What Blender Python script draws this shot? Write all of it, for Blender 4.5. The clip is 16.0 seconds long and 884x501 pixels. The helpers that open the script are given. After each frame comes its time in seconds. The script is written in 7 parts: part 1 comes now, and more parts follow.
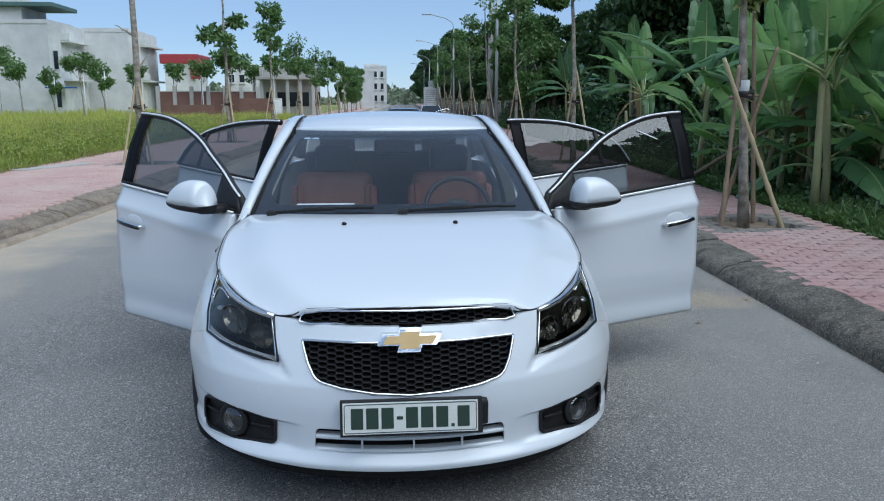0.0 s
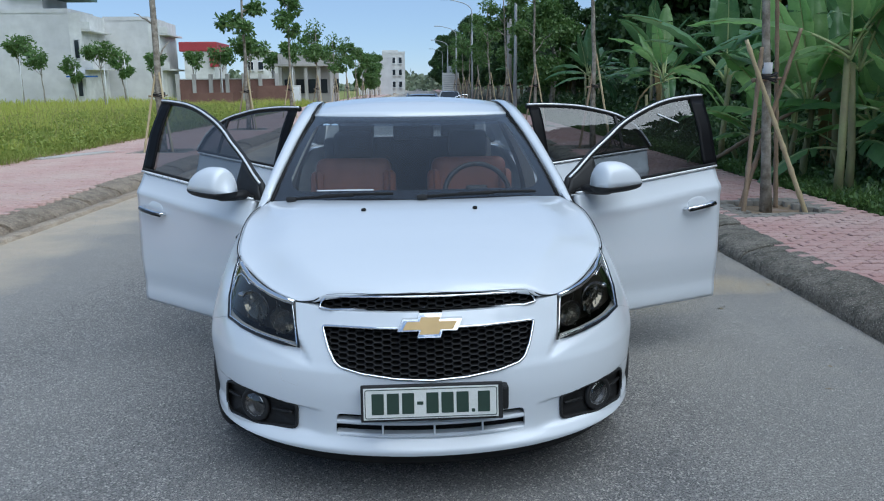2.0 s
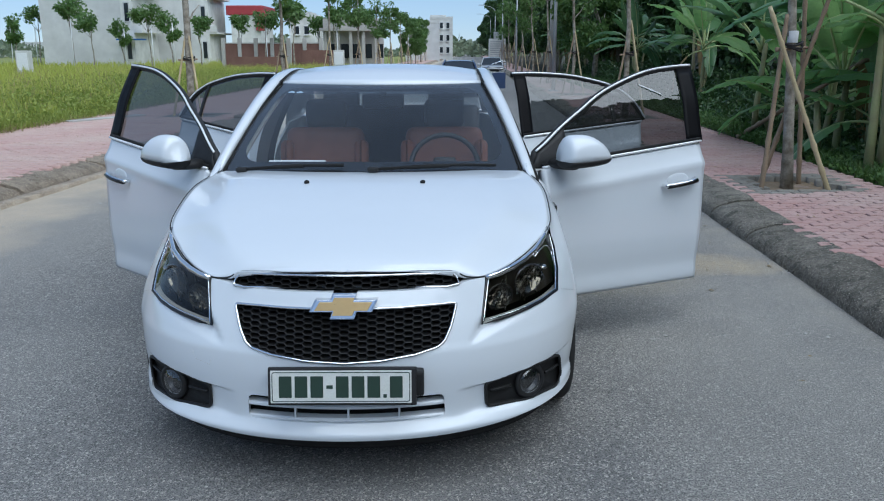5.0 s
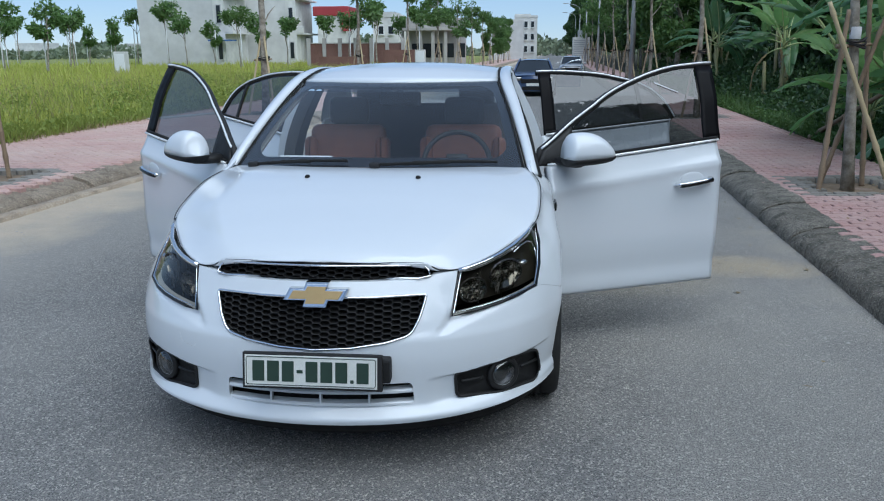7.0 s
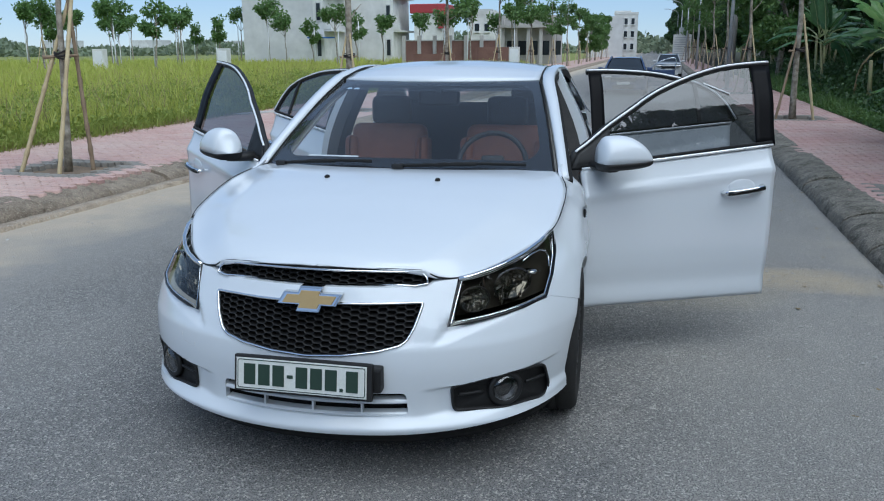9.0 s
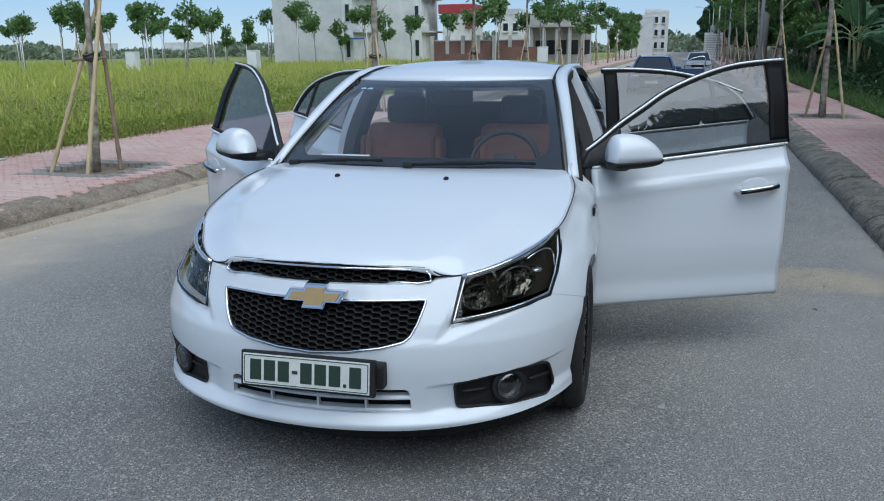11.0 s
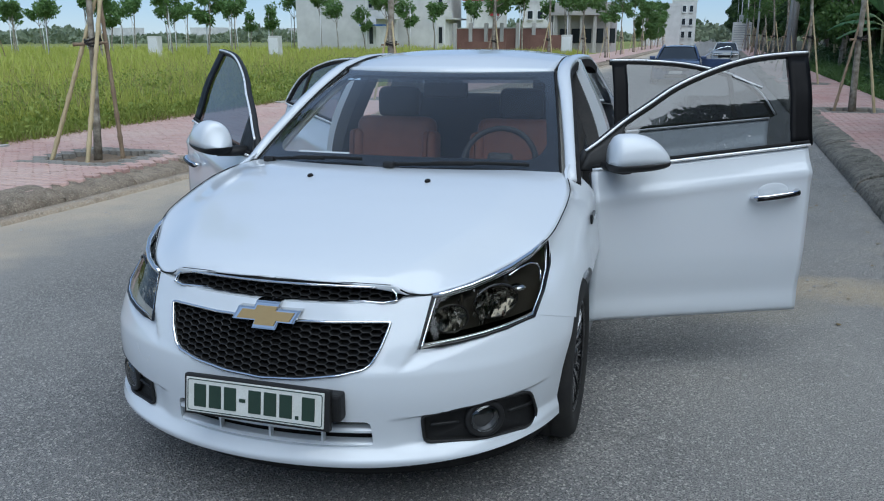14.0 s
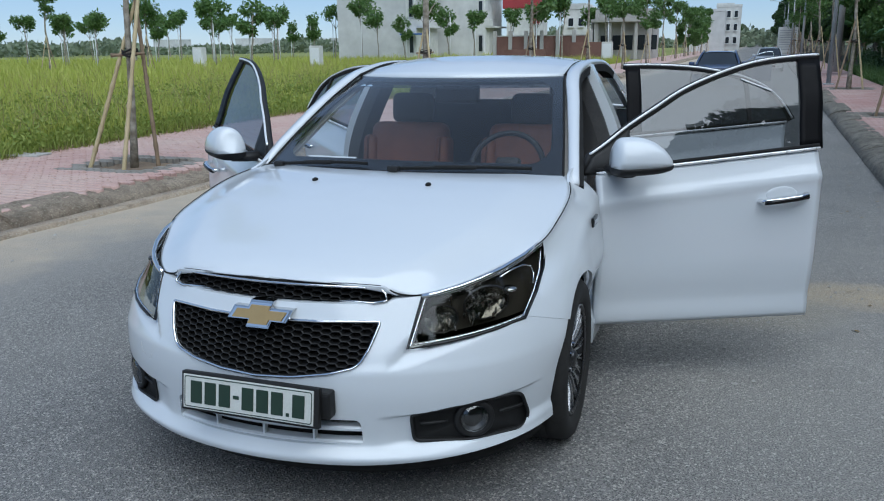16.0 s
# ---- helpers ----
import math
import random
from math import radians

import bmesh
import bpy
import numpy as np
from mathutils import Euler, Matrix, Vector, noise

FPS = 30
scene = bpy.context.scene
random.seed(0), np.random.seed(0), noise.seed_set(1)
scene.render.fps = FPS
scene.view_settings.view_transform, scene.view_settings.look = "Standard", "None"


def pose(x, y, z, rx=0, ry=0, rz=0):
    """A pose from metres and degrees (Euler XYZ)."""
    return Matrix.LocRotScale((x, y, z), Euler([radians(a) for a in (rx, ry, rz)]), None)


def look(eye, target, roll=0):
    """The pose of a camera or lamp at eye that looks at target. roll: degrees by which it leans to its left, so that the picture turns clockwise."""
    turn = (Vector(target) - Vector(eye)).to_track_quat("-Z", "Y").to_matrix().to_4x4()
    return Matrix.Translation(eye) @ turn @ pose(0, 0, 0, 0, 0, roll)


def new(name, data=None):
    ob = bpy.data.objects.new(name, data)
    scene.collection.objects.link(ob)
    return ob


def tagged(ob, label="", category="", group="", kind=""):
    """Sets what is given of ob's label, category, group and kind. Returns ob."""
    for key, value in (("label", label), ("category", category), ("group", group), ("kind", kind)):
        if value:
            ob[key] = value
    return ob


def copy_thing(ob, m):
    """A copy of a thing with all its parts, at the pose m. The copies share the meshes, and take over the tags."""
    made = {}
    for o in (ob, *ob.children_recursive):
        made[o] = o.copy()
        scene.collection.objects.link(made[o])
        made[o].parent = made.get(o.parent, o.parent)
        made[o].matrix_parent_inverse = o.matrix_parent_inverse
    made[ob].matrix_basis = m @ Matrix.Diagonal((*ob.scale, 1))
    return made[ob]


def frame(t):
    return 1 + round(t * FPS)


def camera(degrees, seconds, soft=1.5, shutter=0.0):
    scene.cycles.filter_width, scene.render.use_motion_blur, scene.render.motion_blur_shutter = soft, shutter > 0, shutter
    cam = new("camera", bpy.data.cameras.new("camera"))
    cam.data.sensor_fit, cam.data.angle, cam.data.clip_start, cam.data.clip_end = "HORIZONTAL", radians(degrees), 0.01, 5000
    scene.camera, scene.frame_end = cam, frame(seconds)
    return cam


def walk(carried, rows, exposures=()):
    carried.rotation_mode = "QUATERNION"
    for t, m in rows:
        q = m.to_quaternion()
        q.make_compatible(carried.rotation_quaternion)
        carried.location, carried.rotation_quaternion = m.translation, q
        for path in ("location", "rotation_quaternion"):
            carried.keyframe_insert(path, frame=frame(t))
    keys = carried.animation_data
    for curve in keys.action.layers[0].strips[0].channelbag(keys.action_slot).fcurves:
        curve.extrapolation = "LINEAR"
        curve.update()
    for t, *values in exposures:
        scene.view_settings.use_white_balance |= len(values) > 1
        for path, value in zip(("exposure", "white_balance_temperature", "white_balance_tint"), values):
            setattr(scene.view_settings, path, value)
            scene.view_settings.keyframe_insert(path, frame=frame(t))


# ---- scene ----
import functools

cam = camera(57.5, 16.0, 1.1)
PATH = [
    (0, (-0.124, -2.768, 1.548), (0.045, -0.81, 1.177), -0.1),
    (0.5, (-0.124, -2.769, 1.545), (0.028, -0.81, 1.172), -0.3),
    (1, (-0.125, -2.769, 1.547), (0.015, -0.81, 1.171), -0.4),
    (1.5, (-0.124, -2.767, 1.548), (0.006, -0.809, 1.162), -0.5),
    (2, (-0.126, -2.762, 1.544), (-0.005, -0.808, 1.14), -0.6),
    (2.5, (-0.116, -2.736, 1.548), (-0.006, -0.787, 1.114), -0.3),
    (3, (-0.064, -2.646, 1.553), (0.033, -0.703, 1.089), -0.1),
    (3.5, (0.038, -2.553, 1.555), (0.118, -0.613, 1.078), 0.2),
    (4, (0.126, -2.511, 1.544), (0.19, -0.57, 1.067), 0.3),
    (6.3, (0.619, -2.786, 1.554), (0.502, -0.85, 1.065), -0.3),
    (6.5, (0.657, -2.778, 1.553), (0.518, -0.843, 1.067), -0.2),
    (7, (0.733, -2.681, 1.543), (0.535, -0.751, 1.06), -0.4),
    (7.5, (0.792, -2.562, 1.549), (0.532, -0.636, 1.074), -0.6),
    (8, (0.852, -2.519, 1.556), (0.532, -0.602, 1.085), -0.6),
    (8.5, (0.941, -2.509, 1.554), (0.565, -0.603, 1.078), -0.4),
    (9, (1.042, -2.505, 1.545), (0.618, -0.612, 1.057), -0.3),
    (9.5, (1.108, -2.511, 1.539), (0.648, -0.626, 1.051), -0.2),
    (12, (1.147, -2.495, 1.543), (0.644, -0.623, 1.051), -0.7),
    (12.5, (1.156, -2.451, 1.535), (0.647, -0.585, 1.029), -0.5),
    (13, (1.135, -2.322, 1.538), (0.618, -0.46, 1.027), -0.3),
    (13.5, (1.123, -2.183, 1.545), (0.595, -0.323, 1.032), -0.2),
    (14, (1.212, -2.132, 1.545), (0.668, -0.278, 1.03), -0.2),
    (14.5, (1.324, -2.119, 1.53), (0.758, -0.271, 1.016), -0.4),
    (15, (1.385, -2.124, 1.535), (0.792, -0.283, 1.024), -0.6),
    (15.5, (1.394, -2.126, 1.532), (0.773, -0.293, 1.029), -0.7),
    (16, (1.382, -2.12, 1.532), (0.739, -0.292, 1.037), -0.8),
]
walk(cam, [(t, look(eye, target, roll)) for t, eye, target, roll in PATH],
     [(0.0, 0.37, 5700, 3.0), (7.0, 0.35, 5720, 3.0), (12.0, 0.27, 5740, 3.0), (16.0, 0.24, 5740, 3.0)])

# ---- light: hazy late-day sky, the low sun filtered by trees ----
SUN_EL, SUN_AZ = 52.0, 138.0
world = bpy.data.worlds.new("world")
scene.world = world
world.use_nodes = True
wn = world.node_tree
sky = wn.nodes.new("ShaderNodeTexSky")
sky.sky_type = "NISHITA"
sky.sun_disc = False
sky.sun_elevation, sky.sun_rotation = radians(SUN_EL), radians(SUN_AZ)
sky.altitude = 2500.0
sky.air_density, sky.dust_density, sky.ozone_density = 1.0, 0.3, 2.8
wn.nodes["Background"].inputs[1].default_value = 0.108
# even summer haze over the blue
haze = wn.nodes.new("ShaderNodeMix")
haze.data_type = "RGBA"
haze.inputs[0].default_value = 0.65
haze.inputs[7].default_value = (2.65, 3.27, 4.5, 1.0)
wn.links.new(sky.outputs[0], haze.inputs[6])
wn.links.new(haze.outputs[2], wn.nodes["Background"].inputs[0])
sun_data = bpy.data.lights.new("sun", "SUN")
sun_data.energy, sun_data.angle, sun_data.color = 2.75, radians(80), (1.0, 0.965, 0.92)
sun = new("sun", sun_data)
az = radians(SUN_AZ)
sun.matrix_world = look((0, 0, 30), (-30 * math.sin(az), -30 * math.cos(az), 30 - 30 * math.tan(radians(SUN_EL))))
scene.view_settings.exposure = 0.0

# ---- materials ----
class Mat:
    """A node material: base colour from noise-mixed colours, with bump."""

    def __init__(self, name):
        self.m = bpy.data.materials.new(name)
        self.m.use_nodes = True
        self.t = self.m.node_tree
        self.b = self.t.nodes["Principled BSDF"]
        self.out = self.t.nodes["Material Output"]
        tc = self.t.nodes.new("ShaderNodeTexCoord")
        self.co = tc.outputs["Object"]
        self.geo = self.t.nodes.new("ShaderNodeNewGeometry")
        self.wco = self.geo.outputs["Position"]

    def n(self, kind, **kw):
        node = self.t.nodes.new(kind)
        for k, v in kw.items():
            node.inputs[k].default_value = v
        return node

    def link(self, a, b):
        self.t.links.new(a, b)

    def noise(self, scale, detail=4.0, rough=0.55, world_space=True, stretch=None):
        node = self.n("ShaderNodeTexNoise", Scale=scale, Detail=detail, Roughness=rough)
        src = self.wco if world_space else self.co
        if stretch:
            mp = self.t.nodes.new("ShaderNodeMapping")
            mp.inputs["Scale"].default_value = stretch
            self.link(src, mp.inputs["Vector"])
            src = mp.outputs[0]
        self.link(src, node.inputs["Vector"])
        return node.outputs["Fac"]

    def voro(self, scale, feature="F1"):
        node = self.n("ShaderNodeTexVoronoi", Scale=scale)
        node.feature = feature
        self.link(self.wco, node.inputs["Vector"])
        return node

    def ramp(self, fac, lo, hi, c0=0.0, c1=1.0):
        node = self.n("ShaderNodeMapRange")
        node.inputs[1].default_value, node.inputs[2].default_value = lo, hi
        node.inputs[3].default_value, node.inputs[4].default_value = c0, c1
        self.link(fac, node.inputs[0])
        return node.outputs[0]

    def mix(self, fac, a, b, mode="MIX"):
        node = self.t.nodes.new("ShaderNodeMix")
        node.data_type, node.blend_type = "RGBA", mode
        for v, i in ((fac, 0), (a, 6), (b, 7)):
            if isinstance(v, (int, float)):
                node.inputs[i].default_value = v
            elif isinstance(v, tuple):
                node.inputs[i].default_value = (*v, 1.0)
            else:
                self.link(v, node.inputs[i])
        return node.outputs[2]

    def mul(self, a, b, op="MULTIPLY"):
        node = self.t.nodes.new("ShaderNodeMath")
        node.operation = op
        for v, i in ((a, 0), (b, 1)):
            if isinstance(v, (int, float)):
                node.inputs[i].default_value = v
            else:
                self.link(v, node.inputs[i])
        return node.outputs[0]

    def color(self, c):
        if isinstance(c, tuple):
            self.b.inputs["Base Color"].default_value = (*c, 1.0)
        else:
            self.link(c, self.b.inputs["Base Color"])
        return self

    def surf(self, rough=0.6, metal=0.0, **kw):
        for k, v in (("Roughness", rough), ("Metallic", metal)):
            if isinstance(v, (int, float)):
                self.b.inputs[k].default_value = v
            else:
                self.link(v, self.b.inputs[k])
        for k, v in kw.items():
            self.b.inputs[k.replace("_", " ")].default_value = v
        return self

    def bump(self, fac, strength=0.3, dist=0.01):
        node = self.n("ShaderNodeBump", Strength=strength, Distance=dist)
        self.link(fac, node.inputs["Height"])
        self.link(node.outputs[0], self.b.inputs["Normal"])
        return self

    def rnd(self):
        node = self.t.nodes.new("ShaderNodeObjectInfo")
        return node.outputs["Random"]

    def island(self):
        return self.geo.outputs["Random Per Island"]


def two_tone(name, a, b, scale, rough=0.7, bump=0.2, dist=0.005, fine=None, metal=0.0, world_space=True, stretch=None, **kw):
    """Colour a to b by a coarse noise, darkened a little by a fine one, with relief from the fine one."""
    m = Mat(name)
    coarse = m.ramp(m.noise(scale, world_space=world_space, stretch=stretch), 0.35, 0.65)
    f = m.noise(fine or scale * 12, 3.0, world_space=world_space, stretch=stretch)
    col = m.mix(coarse, a, b)
    col = m.mix(m.ramp(f, 0.3, 0.7, 0.0, 0.35), col, tuple(v * 0.6 for v in a))
    m.color(col).surf(rough, metal, **kw)
    if bump:
        m.bump(f, bump, dist)
    return m.m


def make_paint(name, c, flake=0.02):
    m = Mat(name)
    dust = m.ramp(m.noise(3.0, 5.0, world_space=False), 0.45, 0.8, 0.0, 0.04)
    m.color(m.mix(dust, c, tuple(v * 0.86 for v in c)))
    m.surf(m.ramp(m.noise(9.0, 4.0, world_space=False), 0.3, 0.7, 0.30, 0.42), 0.0, Coat_Weight=1.0, Coat_Roughness=0.09)
    m.bump(m.noise(60.0, 2.0, world_space=False), 0.01, 0.001)
    return m.m


def make_glass(name, tint, gloss=1.0, rough=0.0, base=0.05, dust=0.0):
    """Thin glass: tinted see-through, its reflection growing towards grazing sight."""
    m = Mat(name)
    m.t.nodes.remove(m.b)
    tr = m.t.nodes.new("ShaderNodeBsdfTransparent")
    tr.inputs[0].default_value = (*tint, 1)
    gl = m.t.nodes.new("ShaderNodeBsdfGlossy")
    gl.inputs["Roughness"].default_value = rough
    lw = m.n("ShaderNodeLayerWeight", Blend=0.5)
    fr = m.mul(lw.outputs["Facing"], 4.0, "POWER")
    mx = m.t.nodes.new("ShaderNodeMixShader")
    m.link(m.ramp(fr, 0.0, 1.0, base, gloss), mx.inputs[0])
    m.link(tr.outputs[0], mx.inputs[1])
    m.link(gl.outputs[0], mx.inputs[2])
    last = mx
    if dust:
        # a thin film of road dust
        df = m.t.nodes.new("ShaderNodeBsdfDiffuse")
        df.inputs[0].default_value = (0.62, 0.60, 0.57, 1)
        last = m.t.nodes.new("ShaderNodeMixShader")
        m.link(m.ramp(m.noise(2.2, 5.0, world_space=False), 0.3, 0.75, dust * 0.5, dust * 1.6), last.inputs[0])
        m.link(mx.outputs[0], last.inputs[1])
        m.link(df.outputs[0], last.inputs[2])
    m.link(last.outputs[0], m.out.inputs[0])
    return m.m


def make_plain(name, c, rough=0.5, metal=0.0, var=0.12, scale=20.0, **kw):
    m = Mat(name)
    f = m.noise(scale, 4.0, world_space=False)
    m.color(m.mix(m.ramp(f, 0.35, 0.7), c, tuple(v * (1 - var) for v in c)))
    m.surf(m.ramp(f, 0.3, 0.7, max(rough - 0.06, 0.0), min(rough + 0.08, 1.0)), metal, **kw)
    return m.m


def make_asphalt():
    m = Mat("asphalt")
    grain = m.voro(120.0)
    speck = m.ramp(grain.outputs["Color"], 0.60, 1.0, 0.0, 0.9)
    fine = m.noise(160.0, 2.0)
    wear = m.ramp(m.noise(0.55, 5.0, 0.6), 0.36, 0.68)
    base = m.mix(wear, (0.19, 0.187, 0.181), (0.262, 0.255, 0.242))
    base = m.mix(m.ramp(m.noise(0.9, 6.0, 0.7), 0.50, 0.66, 0.0, 0.35), base, (0.135, 0.133, 0.130))
    # dust by the field-side kerb, thinner towards the crown, and along the grove side
    sep = m.t.nodes.new("ShaderNodeSeparateXYZ")
    m.link(m.wco, sep.inputs[0])
    u = m.mul(sep.outputs[0], m.mul(sep.outputs[1], 0.0384), "SUBTRACT")
    wob = m.ramp(m.noise(1.1, 5.0), 0.2, 0.8, -0.55, 0.55)
    uu = m.mul(u, wob, "ADD")
    blotch = m.ramp(m.noise(2.6, 6.0, 0.65), 0.35, 0.62, 0.15, 1.0)
    base = m.mix(m.ramp(uu, -1.2, -3.5, 0.0, 0.5), base, (0.37, 0.345, 0.30))
    base = m.mix(m.mul(m.ramp(uu, -3.2, -3.95), m.ramp(blotch, 0.15, 1.0, 0.68, 1.0)), base, (0.52, 0.435, 0.33))
    near = m.ramp(sep.outputs[1], 3.5, 7.0, 1.0, 0.1)
    base = m.mix(m.mul(m.ramp(uu, 0.9, 2.4, 0.0, 0.34), near), base, (0.43, 0.405, 0.36))
    base = m.mix(m.mul(m.mul(m.ramp(uu, 2.25, 2.75), blotch), m.mul(near, 0.6)), base, (0.45, 0.40, 0.32))

    def patch(cx, cy, rx, ry, c, amount):
        nonlocal base
        dx = m.mul(m.mul(m.mul(sep.outputs[0], cx, "SUBTRACT"), m.mul(wob, 0.35), "ADD"), 1 / rx)
        dy = m.mul(m.mul(m.mul(sep.outputs[1], cy, "SUBTRACT"), m.mul(wob, 0.35), "ADD"), 1 / ry)
        d = m.mul(m.mul(dx, dx), m.mul(dy, dy), "ADD")
        base = m.mix(m.mul(m.mul(m.ramp(d, 1.2, 0.25), m.ramp(blotch, 0.15, 1.0, 0.6, 1.0)), amount), base, c)

    patch(1.9, 1.5, 1.0, 2.6, (0.40, 0.375, 0.33), 0.38)
    patch(2.3, 2.2, 0.55, 0.7, (0.42, 0.40, 0.36), 0.4)
    patch(1.55, 2.75, 0.55, 0.42, (0.46, 0.40, 0.29), 0.6)
    patch(2.25, 3.10, 0.62, 0.32, (0.56, 0.45, 0.30), 0.85)
    # bare stones and tar between them, covered where the dust lies thick
    cover = m.ramp(uu, -2.4, -3.6, 1.0, 0.25)
    base = m.mix(m.mul(speck, m.mul(cover, 1.0)), base, (0.64, 0.60, 0.54))
    base = m.mix(m.mul(m.ramp(fine, 0.47, 0.62, 0.0, 0.82), cover), base, (0.05, 0.05, 0.05))
    m.color(base).surf(0.86)
    m.bump(m.mul(grain.outputs["Distance"], m.mul(fine, 0.6), "ADD"), 0.85, 0.008)
    return m.m


def make_paver(name, a, b, wash):
    m = Mat(name)
    col = m.mix(m.rnd(), a, b)
    col2 = m.mix(m.island(), a, b)
    col = m.mix(0.5, col, col2)
    dust = m.ramp(m.noise(0.8, 6.0, 0.65), 0.36, 0.66, 0.0, 0.62)
    col = m.mix(dust, col, wash)
    fine = m.noise(70.0, 4.0, 0.7)
    col = m.mix(m.ramp(fine, 0.45, 0.75, 0.0, 0.45), col, tuple(v * 0.5 for v in a))
    m.color(col).surf(0.88).bump(fine, 0.4, 0.003)
    return m.m


def make_kerb(name, a, b, moss, dark=0.75, stain=0.8, relief=1.0):
    m = Mat(name)
    col = m.mix(m.ramp(m.noise(2.4, 6.0, 0.65), 0.36, 0.64), a, b)
    col = m.mix(m.ramp(m.noise(7.0, 6.0, 0.7), 0.48, 0.66, 0.0, stain), col, moss)
    fine = m.noise(55.0, 5.0, 0.7)
    col = m.mix(m.ramp(fine, 0.45, 0.62, 0.0, dark), col, tuple(v * 0.3 for v in a))
    grit = m.voro(120.0)
    col = m.mix(m.ramp(grit.outputs["Color"], 0.72, 0.95, 0.0, 0.6), col, tuple(min(v * 1.9, 0.6) for v in b))
    m.color(col).surf(0.92).bump(m.mul(fine, m.mul(m.noise(14.0, 6.0, 0.7), 2.5), "ADD"), relief, 0.03 * relief)
    return m.m


def make_leaf(name, a, b, rough=0.5, trans=0.25):
    """Leaves: colour by island and by object, light through the blade."""
    m = Mat(name)
    col = m.mix(m.island(), a, b)
    col = m.mix(m.mul(m.rnd(), 0.5), col, tuple(v * 0.75 for v in b))
    vein = m.noise(30.0, 3.0, world_space=False)
    col = m.mix(m.ramp(vein, 0.4, 0.7, 0.0, 0.25), col, tuple(v * 0.6 for v in a))
    m.color(col).surf(rough)
    tl = m.t.nodes.new("ShaderNodeBsdfTranslucent")
    m.link(col, tl.inputs[0])
    mx = m.t.nodes.new("ShaderNodeMixShader")
    mx.inputs[0].default_value = trans
    m.link(m.b.outputs[0], mx.inputs[1])
    m.link(tl.outputs[0], mx.inputs[2])
    m.link(mx.outputs[0], m.out.inputs[0])
    return m.m


M_PAINT = make_paint("white_paint", (0.655, 0.692, 0.73))
M_NAVY = make_paint("navy_paint", (0.022, 0.048, 0.125))
M_SILVER = make_paint("silver_paint", (0.45, 0.46, 0.47))
M_BLACK = make_plain("black_plastic", (0.009, 0.009, 0.0095), 0.6)
M_GLOSSBLACK = make_plain("gloss_black", (0.006, 0.006, 0.007), 0.12)
M_COVER = make_plain("satin_black", (0.006, 0.006, 0.007), 0.42, Specular_IOR_Level=0.08)
M_MATTE = make_plain("matte_black", (0.005, 0.005, 0.005), 0.85)
M_RUBBER = two_tone("rubber", (0.013, 0.013, 0.0135), (0.026, 0.025, 0.023), 6.0, 0.85, 0.2, 0.002)
M_SATIN = make_plain("satin_chrome", (0.90, 0.91, 0.92), 0.30, 0.35, 0.03)
M_CHROME = make_plain("chrome", (0.82, 0.83, 0.85), 0.06, 1.0, 0.03)
M_RIM = make_plain("dark_rim", (0.10, 0.10, 0.105), 0.28, 0.85, 0.2)
M_RIMEDGE = make_plain("machined_rim", (0.55, 0.56, 0.58), 0.22, 1.0, 0.1)
M_EMBLEM = make_plain("emblem_chrome", (0.62, 0.63, 0.64), 0.16, 1.0, 0.05)
M_GOLD = make_plain("gold_emblem", (0.50, 0.35, 0.16), 0.32, 0.45, 0.06, 30)
M_PLATE = two_tone("plate_white", (0.74, 0.75, 0.72), (0.66, 0.67, 0.62), 18.0, 0.45, 0.05, 0.001)
M_INK = make_plain("plate_ink", (0.02, 0.045, 0.03), 0.5)
M_GLASS = make_glass("windscreen_glass", (0.86, 0.91, 0.93), 0.9, 0.0, 0.082, 0.016)
M_TINT = make_glass("tinted_glass", (0.27, 0.29, 0.305), 1.0, 0.0, 0.098, 0.008)
M_LENS = make_glass("smoked_lens", (0.56, 0.54, 0.49), 0.8, 0.0, 0.04)
M_CLEAR = make_glass("clear_lens", (0.80, 0.82, 0.83), 0.9, 0.03, 0.14)
M_LAMPIN = make_plain("lamp_inside", (0.055, 0.051, 0.044), 0.35, 0.2)
M_REFLECTOR = make_plain("reflector", (0.50, 0.49, 0.47), 0.12, 1.0, 0.2)
M_SEAT = two_tone("seat_leather", (0.25, 0.095, 0.055), (0.19, 0.070, 0.042), 8.0, 0.55, 0.15, 0.002, world_space=False)
M_DASH = two_tone("dash_plastic", (0.038, 0.038, 0.040), (0.055, 0.053, 0.052), 10.0, 0.65, 0.1, 0.001, world_space=False)
M_DARKTRIM = two_tone("dark_trim", (0.055, 0.055, 0.058), (0.075, 0.073, 0.07), 6.0, 0.8, 0.1, 0.001, world_space=False)
M_STICKER = make_plain("sticker", (0.45, 0.58, 0.72), 0.6)
M_TRIM = two_tone("beige_trim", (0.48, 0.47, 0.44), (0.42, 0.41, 0.38), 6.0, 0.8, 0.1, 0.001, world_space=False)
M_ASPHALT = make_asphalt()
M_EARTH = two_tone("earth", (0.16, 0.115, 0.075), (0.24, 0.18, 0.12), 1.6, 0.95, 0.6, 0.02, 26.0)
M_FIELD = two_tone("field", (0.17, 0.21, 0.05), (0.28, 0.28, 0.09), 0.35, 0.95, 0.6, 0.03, 14.0)
# soil tone pulled towards black: shade under the plants is in the colour
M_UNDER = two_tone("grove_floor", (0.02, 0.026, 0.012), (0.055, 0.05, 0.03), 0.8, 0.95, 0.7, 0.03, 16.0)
M_PAVER = make_paver("red_paver", (0.37, 0.205, 0.185), (0.47, 0.30, 0.275), (0.50, 0.41, 0.37))
M_PAVER_L = make_paver("dusty_red_paver", (0.42, 0.255, 0.225), (0.51, 0.34, 0.30), (0.56, 0.45, 0.39))
